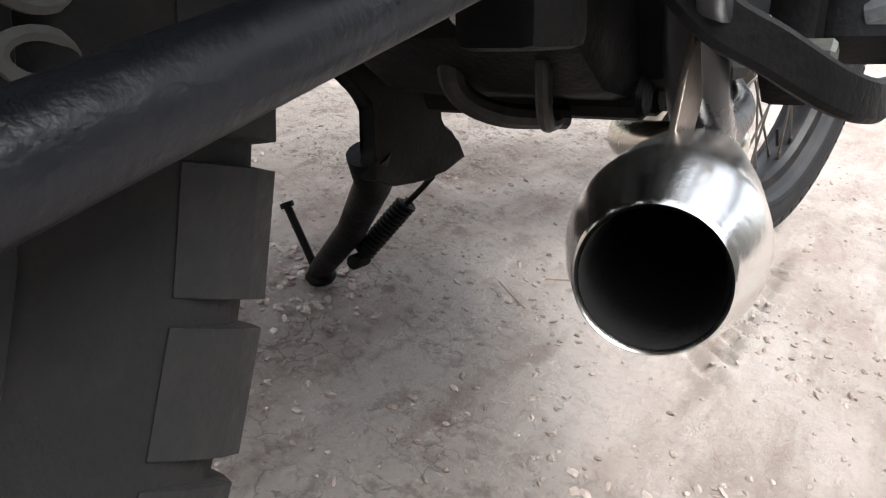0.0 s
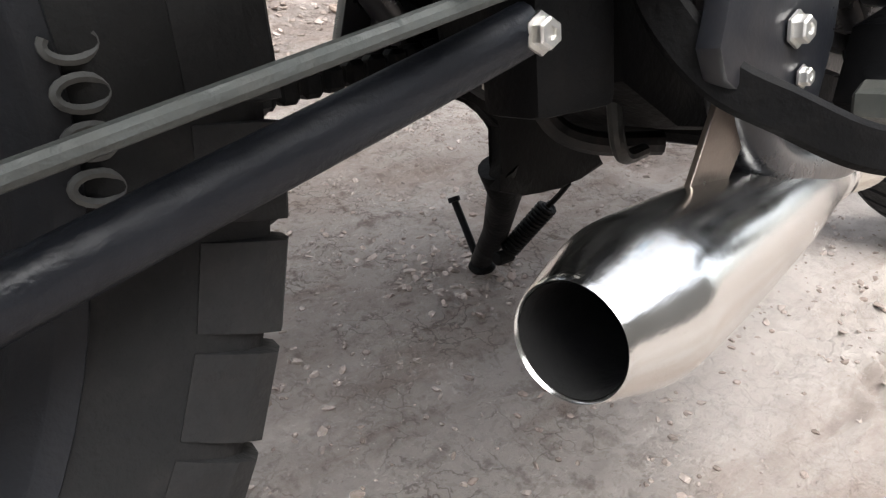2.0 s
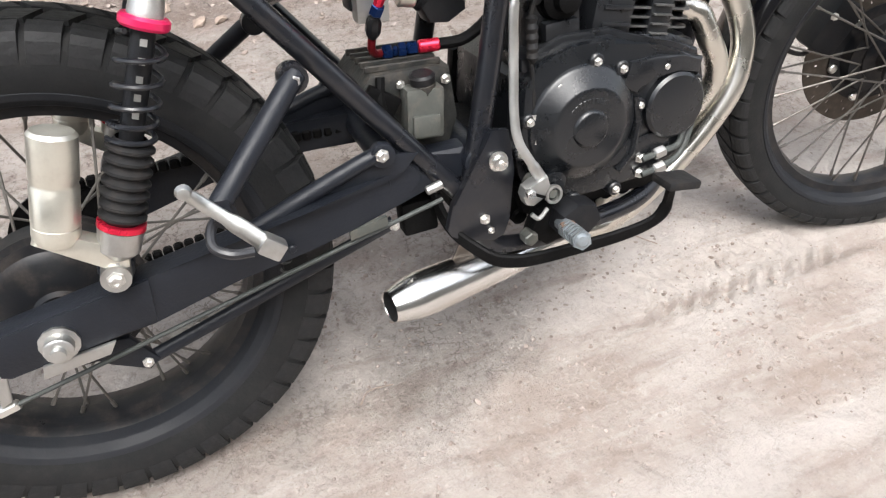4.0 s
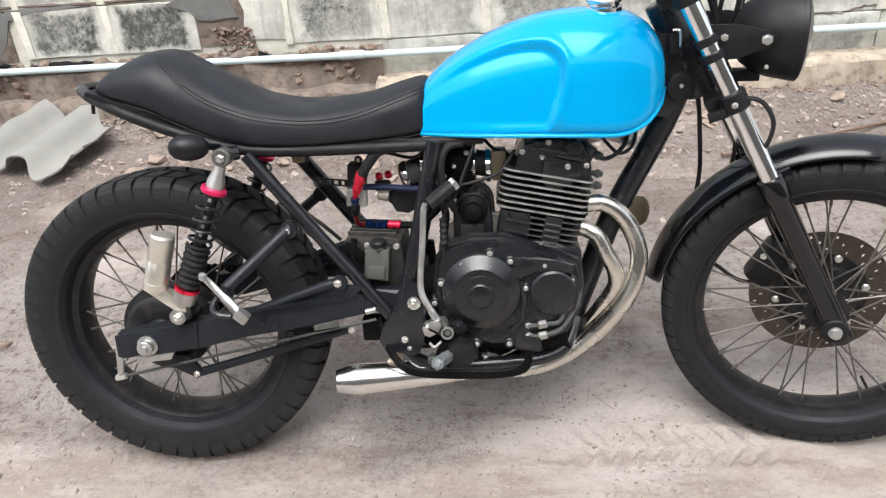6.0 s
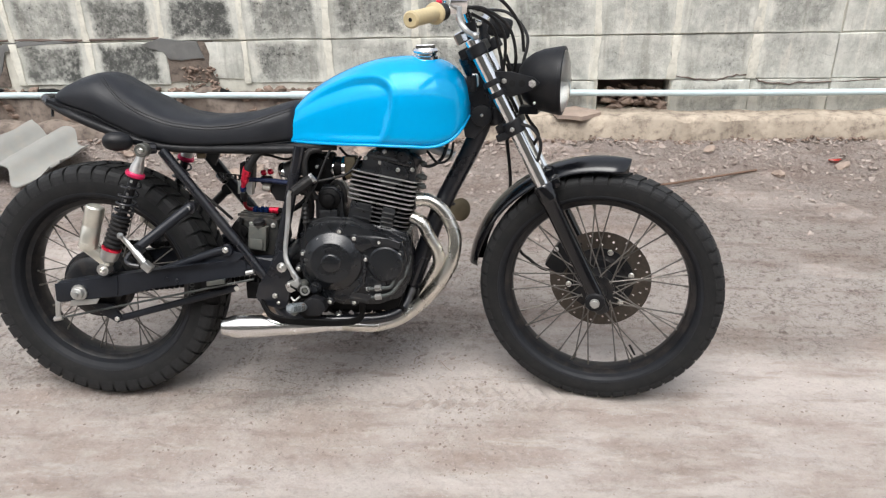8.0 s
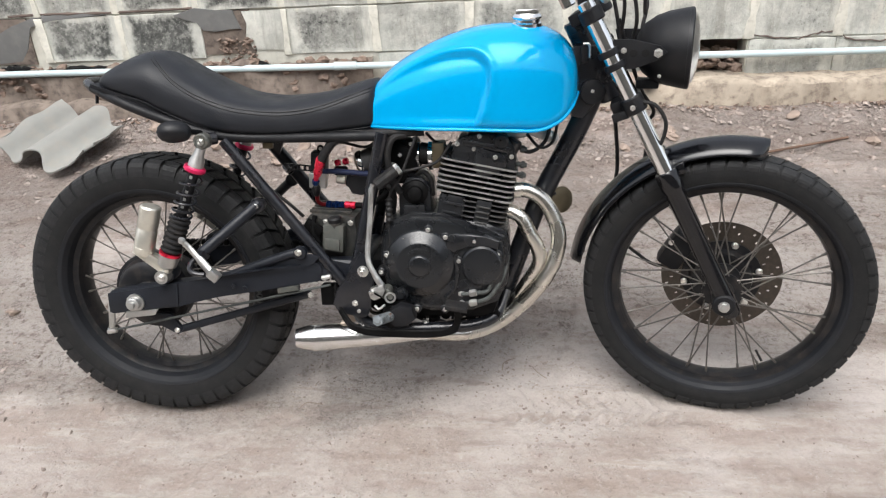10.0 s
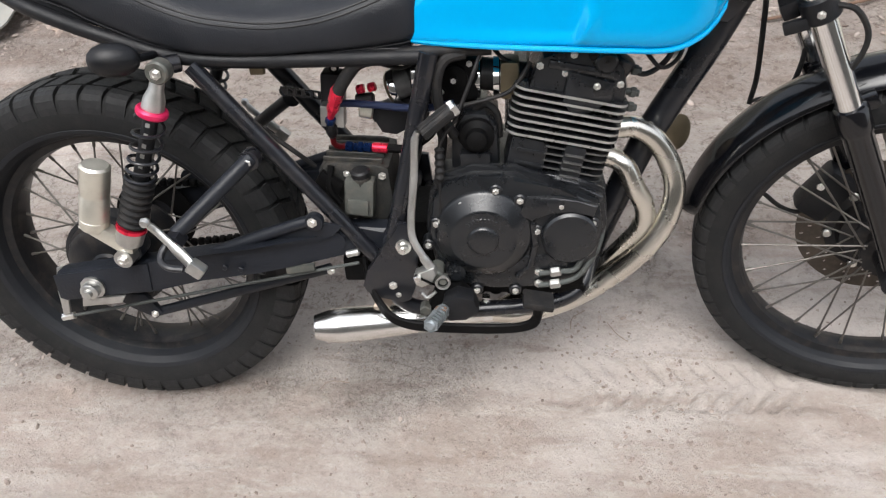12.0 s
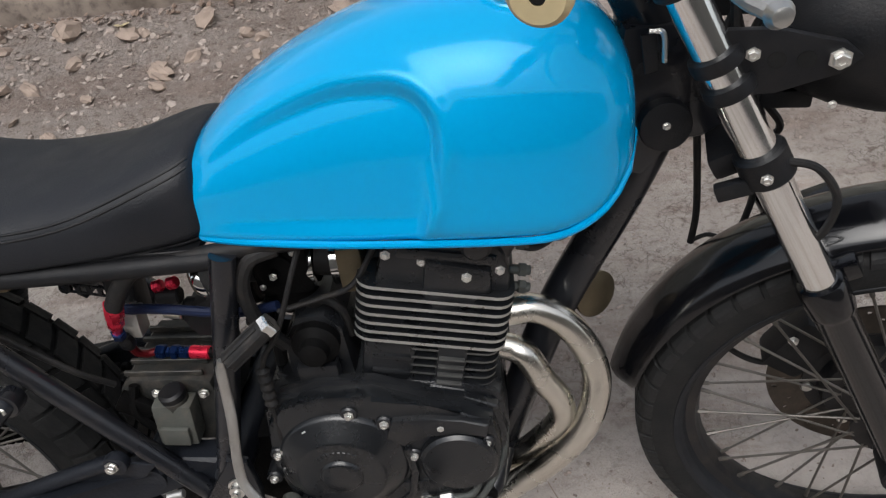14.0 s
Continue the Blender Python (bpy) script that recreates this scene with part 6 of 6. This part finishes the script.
part("box_strap", bm, "frame", bike, "black strap with a row of holes", pose(0.378, -0.012, 0.638, 0, 3, -14))
part("strap_arm", tube([(0.348, -0.004, 0.639), (0.338, 0.03, 0.628), (0.328, 0.08, 0.612), (0.325, 0.11, 0.607)], 0.009, 10), "frame", bike)
part("fuel_hose", tube([(0.70, -0.085, 0.728), (0.60, -0.095, 0.727), (0.534, -0.1, 0.722), (0.5, -0.1, 0.715), (0.479, -0.1, 0.694), (0.462, -0.098, 0.669)], 0.0105, 14), "rubber", bike, "black braided fuel hose")
hosefit = part("hose_fitting", lathe(bmesh.new(), [(0, 0), (0.0105, 0), (0.0115, 0.004), (0.0112, 0.026), (0.0095, 0.03), (0.0102, 0.034), (0.01, 0.044), (0.0068, 0.052), (0.006, 0.062), (0, 0.062)], (0.463, -0.098, 0.674), (-0.024, 0.02, -0.057), 8), "red", bike, "red anodised hose fitting")
part("fitting_collar", rod((0.4415, -0.08, 0.62), (0.437, -0.074, 0.609), 0.0085, 6, 0.001), "blue", hosefit, "blue anodised collar")
part("elbow_nut", lathe(bmesh.new(), [(0, 0), (0.007, 0), (0.0098, 0.006), (0.0098, 0.02), (0.006, 0.028), (0, 0.028)], (0.437, -0.068, 0.604), (-0.06, 0.2, -0.5), 8), "plastic", bike, "black elbow nut")
part("elbow", tube([(0.434, -0.057, 0.58), (0.433, -0.05, 0.563), (0.439, -0.042, 0.553), (0.451, -0.035, 0.55)], 0.0052, 10), "redbrown", bike, "dark red elbow pipe")
for x0, x1, r, mt in ((0.449, 0.462, 0.0095, "blue"), (0.463, 0.469, 0.007, "blue"), (0.47, 0.48, 0.0098, "blue"), (0.481, 0.495, 0.0085, "blue"), (0.496, 0.524, 0.0088, "red")):
    part("inline_fitting", rod((x0, -0.035 - (x0 - 0.45) * 0.13, 0.55), (x1, -0.035 - (x1 - 0.45) * 0.13, 0.549), r, 6 if mt == "blue" else 14, 0.002), mt, bike, "blue anodised coupling" if mt == "blue" else "red anodised hose end")
part("return_hose", tube([(0.52, -0.044, 0.549), (0.56, -0.05, 0.552), (0.6, -0.05, 0.58), (0.62, -0.04, 0.62)], 0.0075, 10), "under", bike)
part("blue_hose", tube([(0.44, -0.055, 0.634), (0.473, -0.06, 0.636), (0.52, -0.066, 0.634), (0.554, -0.07, 0.631), (0.6, -0.076, 0.632), (0.64, -0.08, 0.64)], 0.0062, 10), "bluehose", bike, "dark blue vacuum hose")
for x in (0.479, 0.498):
    part("hose_end", rod((x, -0.037, 0.65 + (x - 0.479) * 0.15), (x + 0.013, -0.037, 0.653 + (x - 0.479) * 0.15), 0.0078, 10, 0.002), "red", bike, "red anodised hose end")
part("idle_valve", rod((0.479, -0.031, 0.613), (0.502, -0.031, 0.608), 0.0115, 18, 0.002), "champagne", bike, "small silver idle valve")
vb = part("valve_body", rod((0.502, -0.03, 0.609), (0.53, -0.026, 0.603), 0.0165, 18, 0.004), "plastic", bike, "black idle valve body")
part("valve_housing", plate([(0.51, 0.618), (0.505, 0.596), (0.515, 0.576), (0.54, 0.572), (0.566, 0.585), (0.566, 0.62), (0.54, 0.63)], -0.045, 0.0, 0.008), "plastic", vb)
part("valve_link", rod((0.55, -0.02, 0.61), (0.6, -0.02, 0.625), 0.017, 16, 0.002), "under", vb)
part("valve_cap", rod((0.474, -0.028, 0.63), (0.505, -0.028, 0.63), 0.0115, 16, 0.003), "plastic", bike)
part("tank_hose", tube([(0.66, -0.09, 0.722), (0.63, -0.1, 0.715), (0.617, -0.105, 0.68), (0.622, -0.1, 0.63), (0.64, -0.09, 0.59)], 0.0085, 10), "rubber", bike)
for pts in ([(0.76, -0.07, 0.70), (0.73, -0.08, 0.66), (0.69, -0.08, 0.645), (0.64, -0.085, 0.635)], [(0.6, -0.06, 0.72), (0.56, -0.05, 0.69), (0.5, -0.04, 0.70), (0.42, 0.0, 0.70)], [(0.70, -0.05, 0.72), (0.72, -0.055, 0.7), (0.745, -0.05, 0.69)],
            [(0.93, -0.04, 0.71), (0.96, -0.05, 0.68), (0.99, -0.03, 0.69), (1.0, -0.02, 0.73)]):
    part("loose_wire", tube(pts, 0.0035, 8), "rubber", bike)

# the grey ribbed casing behind the upright tube
box = part("air_pump", plate([(0.41, 0.48), (0.405, 0.522), (0.42, 0.538), (0.5, 0.534), (0.525, 0.527), (0.53, 0.46), (0.515, 0.425), (0.44, 0.43)], -0.075, 0.05, 0.008), "grime_alloy", bike, "grimy ribbed grey metal casing")
for k in range(5):
    part("casing_rib", rbox((0.465, -0.065 + k * 0.022, 0.539), (0.1, 0.005, 0.008), 0.001, (0, 4, 0), segments=1), "grime_alloy", box)
part("filler_neck", rod((0.483, -0.088, 0.49), (0.481, -0.09, 0.522), 0.016, 18, 0.003), "grime_alloy", box)
part("filler_cap", lathe(bmesh.new(), [(0, 0), (0.0165, 0), (0.0165, 0.008), (0.013, 0.011), (0, 0.011)], (0.481, -0.09, 0.522), (-0.05, -0.12, 1), 18), "plastic", box, "black filler cap")
part("casing_front", rbox((0.476, -0.09, 0.484), (0.05, 0.03, 0.066), 0.005, (0, 6, 0)), "casing", box, "lighter grey pump body")
part("casing_lip", rbox((0.474, -0.107, 0.47), (0.036, 0.008, 0.028), 0.003, (0, 6, 0)), "casing", box)
part("casing_pipe", tube([(0.44, -0.09, 0.47), (0.425, -0.09, 0.5), (0.43, -0.08, 0.535)], 0.006, 8), "under", box)
bolt(box, (0.455, -0.08, 0.52), 0.006)
bolt(box, (0.515, -0.08, 0.515), 0.007)
part("casing_tab", rbox((0.425, -0.085, 0.505), (0.045, 0.012, 0.03), 0.003, (0, 35, 0)), "under", box)

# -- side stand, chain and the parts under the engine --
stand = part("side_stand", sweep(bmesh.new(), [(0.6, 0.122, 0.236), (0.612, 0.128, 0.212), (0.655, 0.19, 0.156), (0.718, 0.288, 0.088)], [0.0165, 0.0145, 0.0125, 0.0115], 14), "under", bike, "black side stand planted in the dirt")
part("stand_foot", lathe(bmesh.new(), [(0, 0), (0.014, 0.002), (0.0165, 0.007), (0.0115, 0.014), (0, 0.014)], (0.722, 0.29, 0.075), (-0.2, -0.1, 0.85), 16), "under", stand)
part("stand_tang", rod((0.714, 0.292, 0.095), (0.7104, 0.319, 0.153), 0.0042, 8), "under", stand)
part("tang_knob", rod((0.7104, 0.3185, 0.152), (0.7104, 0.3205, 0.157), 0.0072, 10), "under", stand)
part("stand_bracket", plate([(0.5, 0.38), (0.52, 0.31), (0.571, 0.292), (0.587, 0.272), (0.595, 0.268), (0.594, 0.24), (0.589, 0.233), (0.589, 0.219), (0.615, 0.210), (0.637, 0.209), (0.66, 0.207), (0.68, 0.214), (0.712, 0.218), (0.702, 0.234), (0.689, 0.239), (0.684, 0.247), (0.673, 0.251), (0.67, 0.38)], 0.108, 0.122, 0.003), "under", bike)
SP0, SP1 = Vector((0.666, 0.186, 0.135)), Vector((0.684, 0.15, 0.18))
bm = bmesh.new()
sd = (SP1 - SP0).normalized()
su = sd.orthogonal().normalized()
sv = sd.cross(su)
sweep(bm, [SP0 + (SP1 - SP0) * (i / 160) + (su * math.cos(i * 0.55) + sv * math.sin(i * 0.55)) * 0.0078 for i in range(161)], 0.0021, 6)
rod(SP0, SP1, 0.0062, 10, 0.001, bm)
part("stand_spring", bm, "under", stand, "coiled side stand spring")
part("spring_hook", tube([SP1, (0.683, 0.135, 0.193), (0.679, 0.12, 0.206)], 0.0026, 8), "under", stand)
part("spring_pin", rod((0.65, 0.186, 0.13), (0.669, 0.186, 0.13), 0.0068, 10, 0.001), "under", stand)
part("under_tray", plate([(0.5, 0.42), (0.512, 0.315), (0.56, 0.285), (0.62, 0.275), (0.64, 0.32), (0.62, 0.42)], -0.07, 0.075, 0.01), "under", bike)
part("linkage_tube", tube([(0.54, 0.012, 0.375), (0.541, 0.014, 0.31), (0.548, 0.012, 0.285), (0.565, -0.005, 0.272), (0.6, -0.03, 0.268)], 0.0075, 10), "rubber", bike)
part("linkage_tube", tube([(0.53, -0.055, 0.39), (0.533, -0.048, 0.345), (0.535, -0.046, 0.3), (0.545, -0.043, 0.272), (0.575, -0.035, 0.268)], 0.0045, 10), "grime_alloy", bike)
part("linkage_block", rbox((0.455, -0.075, 0.335), (0.05, 0.035, 0.05), 0.006), "under", bike)
bolt(bike, (0.44, -0.06, 0.325), 0.008, (-1, 0, 0))
links = bmesh.new()
for k in range(34):
    x = 0.02 + k * 0.0158
    for z in (0.345 + 0.075 + (0.4 - 0.42) * x, 0.345 - 0.075 + (0.385 - 0.27) * x):
        rbox((x, 0.098, z), (0.014, 0.014, 0.016), 0.003, (0, 0, 0), links, 1)
tagged(part("drive_chain", links, "under", bike, "greasy black drive chain"), kind="stuff")
part("rear_sprocket", lathe(bmesh.new(), [(0.04, 0), (0.082, 0), (0.082, 0.006), (0.04, 0.006)], (0.003, 0.095, 0.342), (0, 1, 0), 44), "under", bike)
part("chain_cover", plate([(0.595, 0.49), (0.585, 0.42), (0.595, 0.36), (0.63, 0.335), (0.69, 0.36), (0.69, 0.46), (0.65, 0.5)], 0.1, 0.125, 0.006), "under", bike)

# -- front end, turned to the right --
fx = lambda z: 1.083 + (0.973 - z) * 0.5
for s in (-1, 1):
    y = s * 0.09
    back = -0.028 if s > 0 else 0.0
    leg = part("fork_lower", lathe(bmesh.new(), [(0, 0), (0.018, 0), (0.022, 0.01), (0.0225, 0.05), (0.0215, 0.09), (0.0225, 0.33), (0.0245, 0.335), (0.0255, 0.34), (0.0255, 0.372), (0.023, 0.378), (0.018, 0.38)], (fx(0.30) + back, y, 0.30), (-0.447, 0, 0.894), 28), "fender", bike, "black front fork lower leg", S)
    part("axle_lug", rod((1.397, y - 0.026, 0.332), (1.397, y + 0.026, 0.332), 0.026, 20, 0.003), "plastic", leg)
    part("fork_tube", rod((fx(0.63) + back, y, 0.63), (fx(1.0) + back, y, 1.0), 0.0186, 28, 0.002), "chrome", bike, "polished fork tube", S)
    for h in (0.895, 0.868):
        part("headlight_clamp", lathe(bmesh.new(), [(0.0175, -0.007), (0.0235, -0.007), (0.0245, 0), (0.0235, 0.007), (0.0175, 0.007)], (fx(h) + back, y, h), (-0.447, 0, 0.894), 24), "plastic", bike, "", S)
    ear = part("headlight_bracket", plate([(fx(0.9) + 0.0, 0.922), (fx(0.9) + 0.05, 0.922), (1.225, 0.908), (1.24, 0.895), (1.225, 0.88), (fx(0.87) + 0.04, 0.862), (fx(0.87), 0.86)], y - s * 0.004, y + s * 0.004, 0.001), "plastic", bike, "black drilled headlight bracket", S)
    bolt(ear, (1.222, y + s * 0.004, 0.894), 0.0095, (0, s, 0))
    bolt(ear, (1.152, y + s * 0.004, 0.9), 0.0065, (0, s, 0))
    # black discs on the plate stand for the dark of drilled holes
    for x in (1.172, 1.196):
        part("hole_shade_disc", rod((x, y + s * 0.0035, 0.894), (x, y + s * 0.0047, 0.894), 0.008, 14), "soot", ear)
for z, half, name in ((0.972, 0.03, "top_clamp"), (0.786, 0.036, "lower_clamp")):
    bm = bmesh.new()
    rbox((fx(z) - 0.02, -0.03, z - 0.002), (0.06, 0.11, 0.026), 0.006, (0, -26.5, 0), bm)
    for s in ((-1,) if half > 0.032 else (-1, 1)):
        rod(Vector((fx(z), s * 0.09, z)) - AXIS_DIR * half / 2, Vector((fx(z), s * 0.09, z)) + AXIS_DIR * half / 2, 0.0255, 24, 0.003, bm)
    tc = part(name, bm, "plastic", bike, "black triple clamp", S)
    if half > 0.032:
        bolt(tc, (fx(z) + 0.0, -0.1155, z - 0.002), 0.006)
        part("clamp_tab", rbox((fx(z) - 0.026, -0.1, z - 0.024), (0.035, 0.012, 0.018), 0.003, (0, -20, 0)), "plastic", tc)
part("stem_nut", rod(AXIS_AT + AXIS_DIR * 0.01, AXIS_AT + AXIS_DIR * 0.04, 0.016, 6, 0.003), "chrome", bike, "", S)
part("steering_stop", plate([(1.045, 0.90), (1.06, 0.90), (1.062, 0.865), (1.05, 0.862)], -0.06, -0.055, 0.001), "plastic", bike)
part("cable_hook", tube([(1.052, -0.062, 0.905), (1.064, -0.066, 0.902), (1.066, -0.066, 0.875)], 0.0028, 8), "bolt", bike)

lamp = part("headlight", lathe(bmesh.new(), [(0, 0), (0.03, 0.006), (0.052, 0.02), (0.068, 0.042), (0.078, 0.068), (0.083, 0.095), (0.085, 0.105), (0.0855, 0.112), (0.082, 0.114)], (1.168, 0, 0.892), (1, 0, -0.03), 44), "plastic", bike, "matt black headlight bucket", S)
part("headlight_rim", lathe(bmesh.new(), [(0.082, 0.11), (0.0862, 0.111), (0.0865, 0.118), (0.083, 0.121), (0.079, 0.121)], (1.168, 0, 0.892), (1, 0, -0.03), 44), "plastic", lamp)
part("headlight_lens", lathe(bmesh.new(), [(0.0825, 0.116), (0.07, 0.127), (0.045, 0.134), (0.02, 0.1365), (0, 0.137)], (1.168, 0, 0.892), (1, 0, -0.03), 44), "glass", lamp, "clear domed headlight lens")
part("reflector", lathe(bmesh.new(), [(0.081, 0.113), (0.06, 0.07), (0.03, 0.04), (0, 0.03)], (1.168, 0, 0.892), (1, 0, -0.03), 32), "alloy", lamp)
bolt(lamp, (1.226, -0.084, 0.845), 0.004)
part("lamp_foot", rbox((1.2, -0.0, 0.815), (0.05, 0.04, 0.02), 0.004), "plastic", lamp)


def build_fender():
    bm = bmesh.new()
    cols, rows, thick = 56, 12, 0.0035
    grid = {}
    for lay in (0, 1):
        for i in range(cols + 1):
            a = radians(172 - 93 * i / cols)
            for j in range(rows + 1):
                v = -1 + 2 * j / rows
                half = 0.056 * (1 - 0.5 * max(0, (i / cols - 0.93) / 0.07) ** 2 - 0.4 * max(0, (0.06 - i / cols) / 0.06) ** 2)
                r = 0.365 - 0.026 * abs(v) ** 2.6 - thick * lay + 0.003 * math.exp(-(v / 0.18) ** 2)
                grid[lay, i, j] = bm.verts.new((1.397 + r * math.cos(a), v * half, 0.332 + r * math.sin(a)))
    for i in range(cols):
        for j in range(rows):
            for lay in (0, 1):
                bm.faces.new([grid[lay, p, q] for p, q in ((i, j), (i + 1, j), (i + 1, j + 1), (i, j + 1))])
    rim = [(i, 0) for i in range(cols)] + [(cols, j) for j in range(rows)] + [(i, rows) for i in range(cols, 0, -1)] + [(0, j) for j in range(rows, 0, -1)]
    for a, b in zip(rim, rim[1:] + rim[:1]):
        bm.faces.new((grid[0, *a], grid[0, *b], grid[1, *b], grid[1, *a]))
    f = part("front_fender", bm, "fender", bike, "dusty gloss black front fender", S, 60)
    for s in (-1, 1):
        part("fender_stay", rbox((1.272, s * 0.066, 0.635), (0.045, 0.024, 0.024), 0.005, (0, -28, 0)), "fender", f)
    return f


build_fender()

# front brake on the far side of the wheel
bm = bmesh.new()
rads = [0.092, 0.099, 0.106, 0.113, 0.12, 0.127, 0.134, 0.141]
rings = {}
for lay, y in ((0, 0.056), (1, 0.060)):
    for i, r in enumerate(rads):
        for k in range(144):
            a = 2 * math.pi * k / 144
            rings[lay, i, k] = bm.verts.new((r * math.sin(a), y, r * math.cos(a)))
gone = {(i, k) for k in range(144) for i in (1, 3, 5) if (k + {1: 0, 3: 3, 5: 6}[i]) % 9 == 0}
for i in range(len(rads) - 1):
    for k in range(144):
        if (i, k) in gone:
            continue
        for lay in (0, 1):
            bm.faces.new([rings[lay, p, q % 144] for p, q in ((i, k), (i + 1, k), (i + 1, k + 1), (i, k + 1))])
part("brake_disc", bm, "disc", front_wheel, "drilled steel front brake disc", smooth=0)
part("disc_carrier", lathe(bmesh.new(), [(0.02, 0.03), (0.07, 0.03), (0.075, 0.05), (0.094, 0.053), (0.094, 0.057), (0.03, 0.058)], sides=36), "rim", front_wheel)
for k in range(6):
    a = 2 * math.pi * k / 6 + 0.3
    part("disc_rivet", rod((0.088 * math.sin(a), 0.046, 0.088 * math.cos(a)), (0.088 * math.sin(a), 0.054, 0.088 * math.cos(a)), 0.0085, 14, 0.002), "bolt", front_wheel)
caliper = part("brake_caliper", rbox((1.29, 0.062, 0.395), (0.06, 0.055, 0.1), 0.012, (0, 30, 0)), "plastic", bike, "black front brake caliper", S)
bolt(caliper, (1.275, 0.034, 0.42), 0.007)
part("brake_hose", tube([(1.285, 0.06, 0.37), (1.25, 0.06, 0.345), (1.2, 0.06, 0.37), (1.16, 0.062, 0.43), (1.2, 0.075, 0.62), (1.2, 0.08, 0.70), (1.215, 0.06, 0.74), (1.18, 0.05, 0.80), (1.13, 0.04, 0.95)], 0.0045, 8), "rubber", bike, "black brake hose", S)
part("front_axle", lathe(bmesh.new(), [(0, 0), (0.013, 0), (0.013, 0.003), (0.0095, 0.004), (0.0095, 0.012), (0.005, 0.013), (0, 0.013)], (1.397, -0.117, 0.332), (0, -1, 0), 12), "alloy", bike, "zinc front axle nut", S)
part("valve_stem", rod((1.397 - 0.228 * math.sin(0.5) * -1, 0, 0.332 - 0.228 * math.cos(0.5)), (1.397 + 0.195 * math.sin(0.5), 0, 0.332 - 0.195 * math.cos(0.5)), 0.003, 8), "rubber", bike, "", S)
part("speedo_cable", tube([(1.115, 0.045, 0.83), (1.136, 0.065, 0.76), (1.147, 0.08, 0.68), (1.153, 0.09, 0.61), (1.15, 0.095, 0.562)], 0.0048, 8), "rubber", bike, "hanging black cable")
part("cable_loop", tube([(1.15, 0.095, 0.564), (1.17, 0.093, 0.573), (1.188, 0.09, 0.567), (1.192, 0.09, 0.553)], 0.003, 8), "rubber", bike)
part("side_cable", tube([(1.19, -0.1, 0.795), (1.222, -0.1, 0.787), (1.245, -0.1, 0.752), (1.24, -0.098, 0.71), (1.222, -0.09, 0.68)], 0.0042, 8), "rubber", bike, "", S)

# handlebar: low rise, chrome, tan grip on the right
bar = part("handlebar", tube([(0.935, -0.35, 1.027), (0.98, -0.23, 1.046), (1.003, -0.17, 1.057), (1.03, -0.1, 1.065), (1.045, -0.05, 1.035), (1.05, 0.0, 1.03), (1.07, 0.05, 1.035), (1.1, 0.1, 1.065), (1.1, 0.17, 1.055), (1.09, 0.3, 1.03), (1.08, 0.4, 1.02)], 0.0112, 14), "chrome", bike, "low chrome handlebar")
G0, G1 = Vector((0.931, -0.358, 1.025)), Vector((0.975, -0.24, 1.044))
gd = (G1 - G0).normalized()
gl_ = (G1 - G0).length
part("hand_grip", lathe(bmesh.new(), [(0.0045, -0.002), (0.015, -0.002), (0.0185, 0.002), (0.0185, 0.007), (0.0165, 0.012)] + [(0.016 + 0.001 * (k % 2), 0.018 + k * 0.0052) for k in range(18)] + [(0.0165, gl_ - 0.014), (0.024, gl_ - 0.009), (0.025, gl_ - 0.002), (0.012, gl_)], G0, gd, 28), "tan", bar, "worn tan rubber hand grip")
part("grip_hole", rod(G0 - gd * 0.001, G0 + gd * 0.004, 0.0045, 14), "soot", bar)
part("switch_housing", rod(G1 + gd * 0.002, G1 + gd * 0.04, 0.021, 18, 0.004), "plastic", bar, "black throttle housing")
part("kill_switch", rbox(G1 + gd * 0.02 + Vector((0.0, 0, 0.022)), (0.014, 0.014, 0.01), 0.003), "red", bar, "red kill switch")
part("master_cylinder", rbox(G1 + gd * 0.075 + Vector((0.014, 0, 0.012)), (0.05, 0.045, 0.034), 0.006, (0, 20, -65)), "chrome", bar, "chrome brake master cylinder")
part("reservoir_cup", rod(G1 + gd * 0.085 + Vector((0.0, 0, 0.02)), G1 + gd * 0.085 + Vector((-0.018, 0.0, 0.062)), 0.021, 20, 0.003), "chrome", bar)
part("brake_hand_lever", tube([G1 + gd * 0.06 + Vector((0.03, 0, 0.005)), Vector((1.03, -0.27, 1.025)), Vector((1.05, -0.3, 1.0)), Vector((1.064, -0.32, 0.992))], 0.0065, 10), "alloy", bar, "silver brake lever")
part("lever_ball", lathe(bmesh.new(), [(0, -0.009), (0.006, -0.007), (0.009, 0), (0.006, 0.007), (0, 0.009)], (1.066, -0.323, 0.991), (0, 1, 0), 16), "alloy", bar)
for s, x, y in ((-1, 1.045, -0.05), (1, 1.075, 0.05)):
    part("bar_riser", rod((x + 0.008, y, 0.985), (x, y, 1.04), 0.0135, 14, 0.002), "plastic", bar)
part("mirror_boss", rbox((1.12, -0.03, 1.02), (0.06, 0.04, 0.05), 0.01, (0, 15, 0)), "plastic", bar)
for pts in ([(1.03, -0.14, 1.06), (1.08, -0.12, 1.06), (1.14, -0.1, 1.02), (1.16, -0.08, 0.95), (1.15, -0.05, 0.89)], [(1.02, -0.12, 1.07), (1.09, -0.1, 1.05), (1.13, -0.09, 1.0), (1.13, -0.06, 0.92), (1.11, -0.04, 0.86)],
            [(1.05, -0.1, 1.05), (1.1, -0.08, 1.02), (1.12, -0.07, 0.96), (1.13, -0.06, 0.9)], [(1.06, 0.1, 1.07), (1.14, 0.06, 1.06), (1.19, 0.0, 1.0), (1.18, -0.03, 0.93)], [(1.0, -0.18, 1.06), (1.06, -0.16, 1.085), (1.12, -0.12, 1.08), (1.17, -0.08, 1.02), (1.18, -0.06, 0.96)]):
    part("control_cable", tube(pts, 0.0042, 8), "rubber", bar)
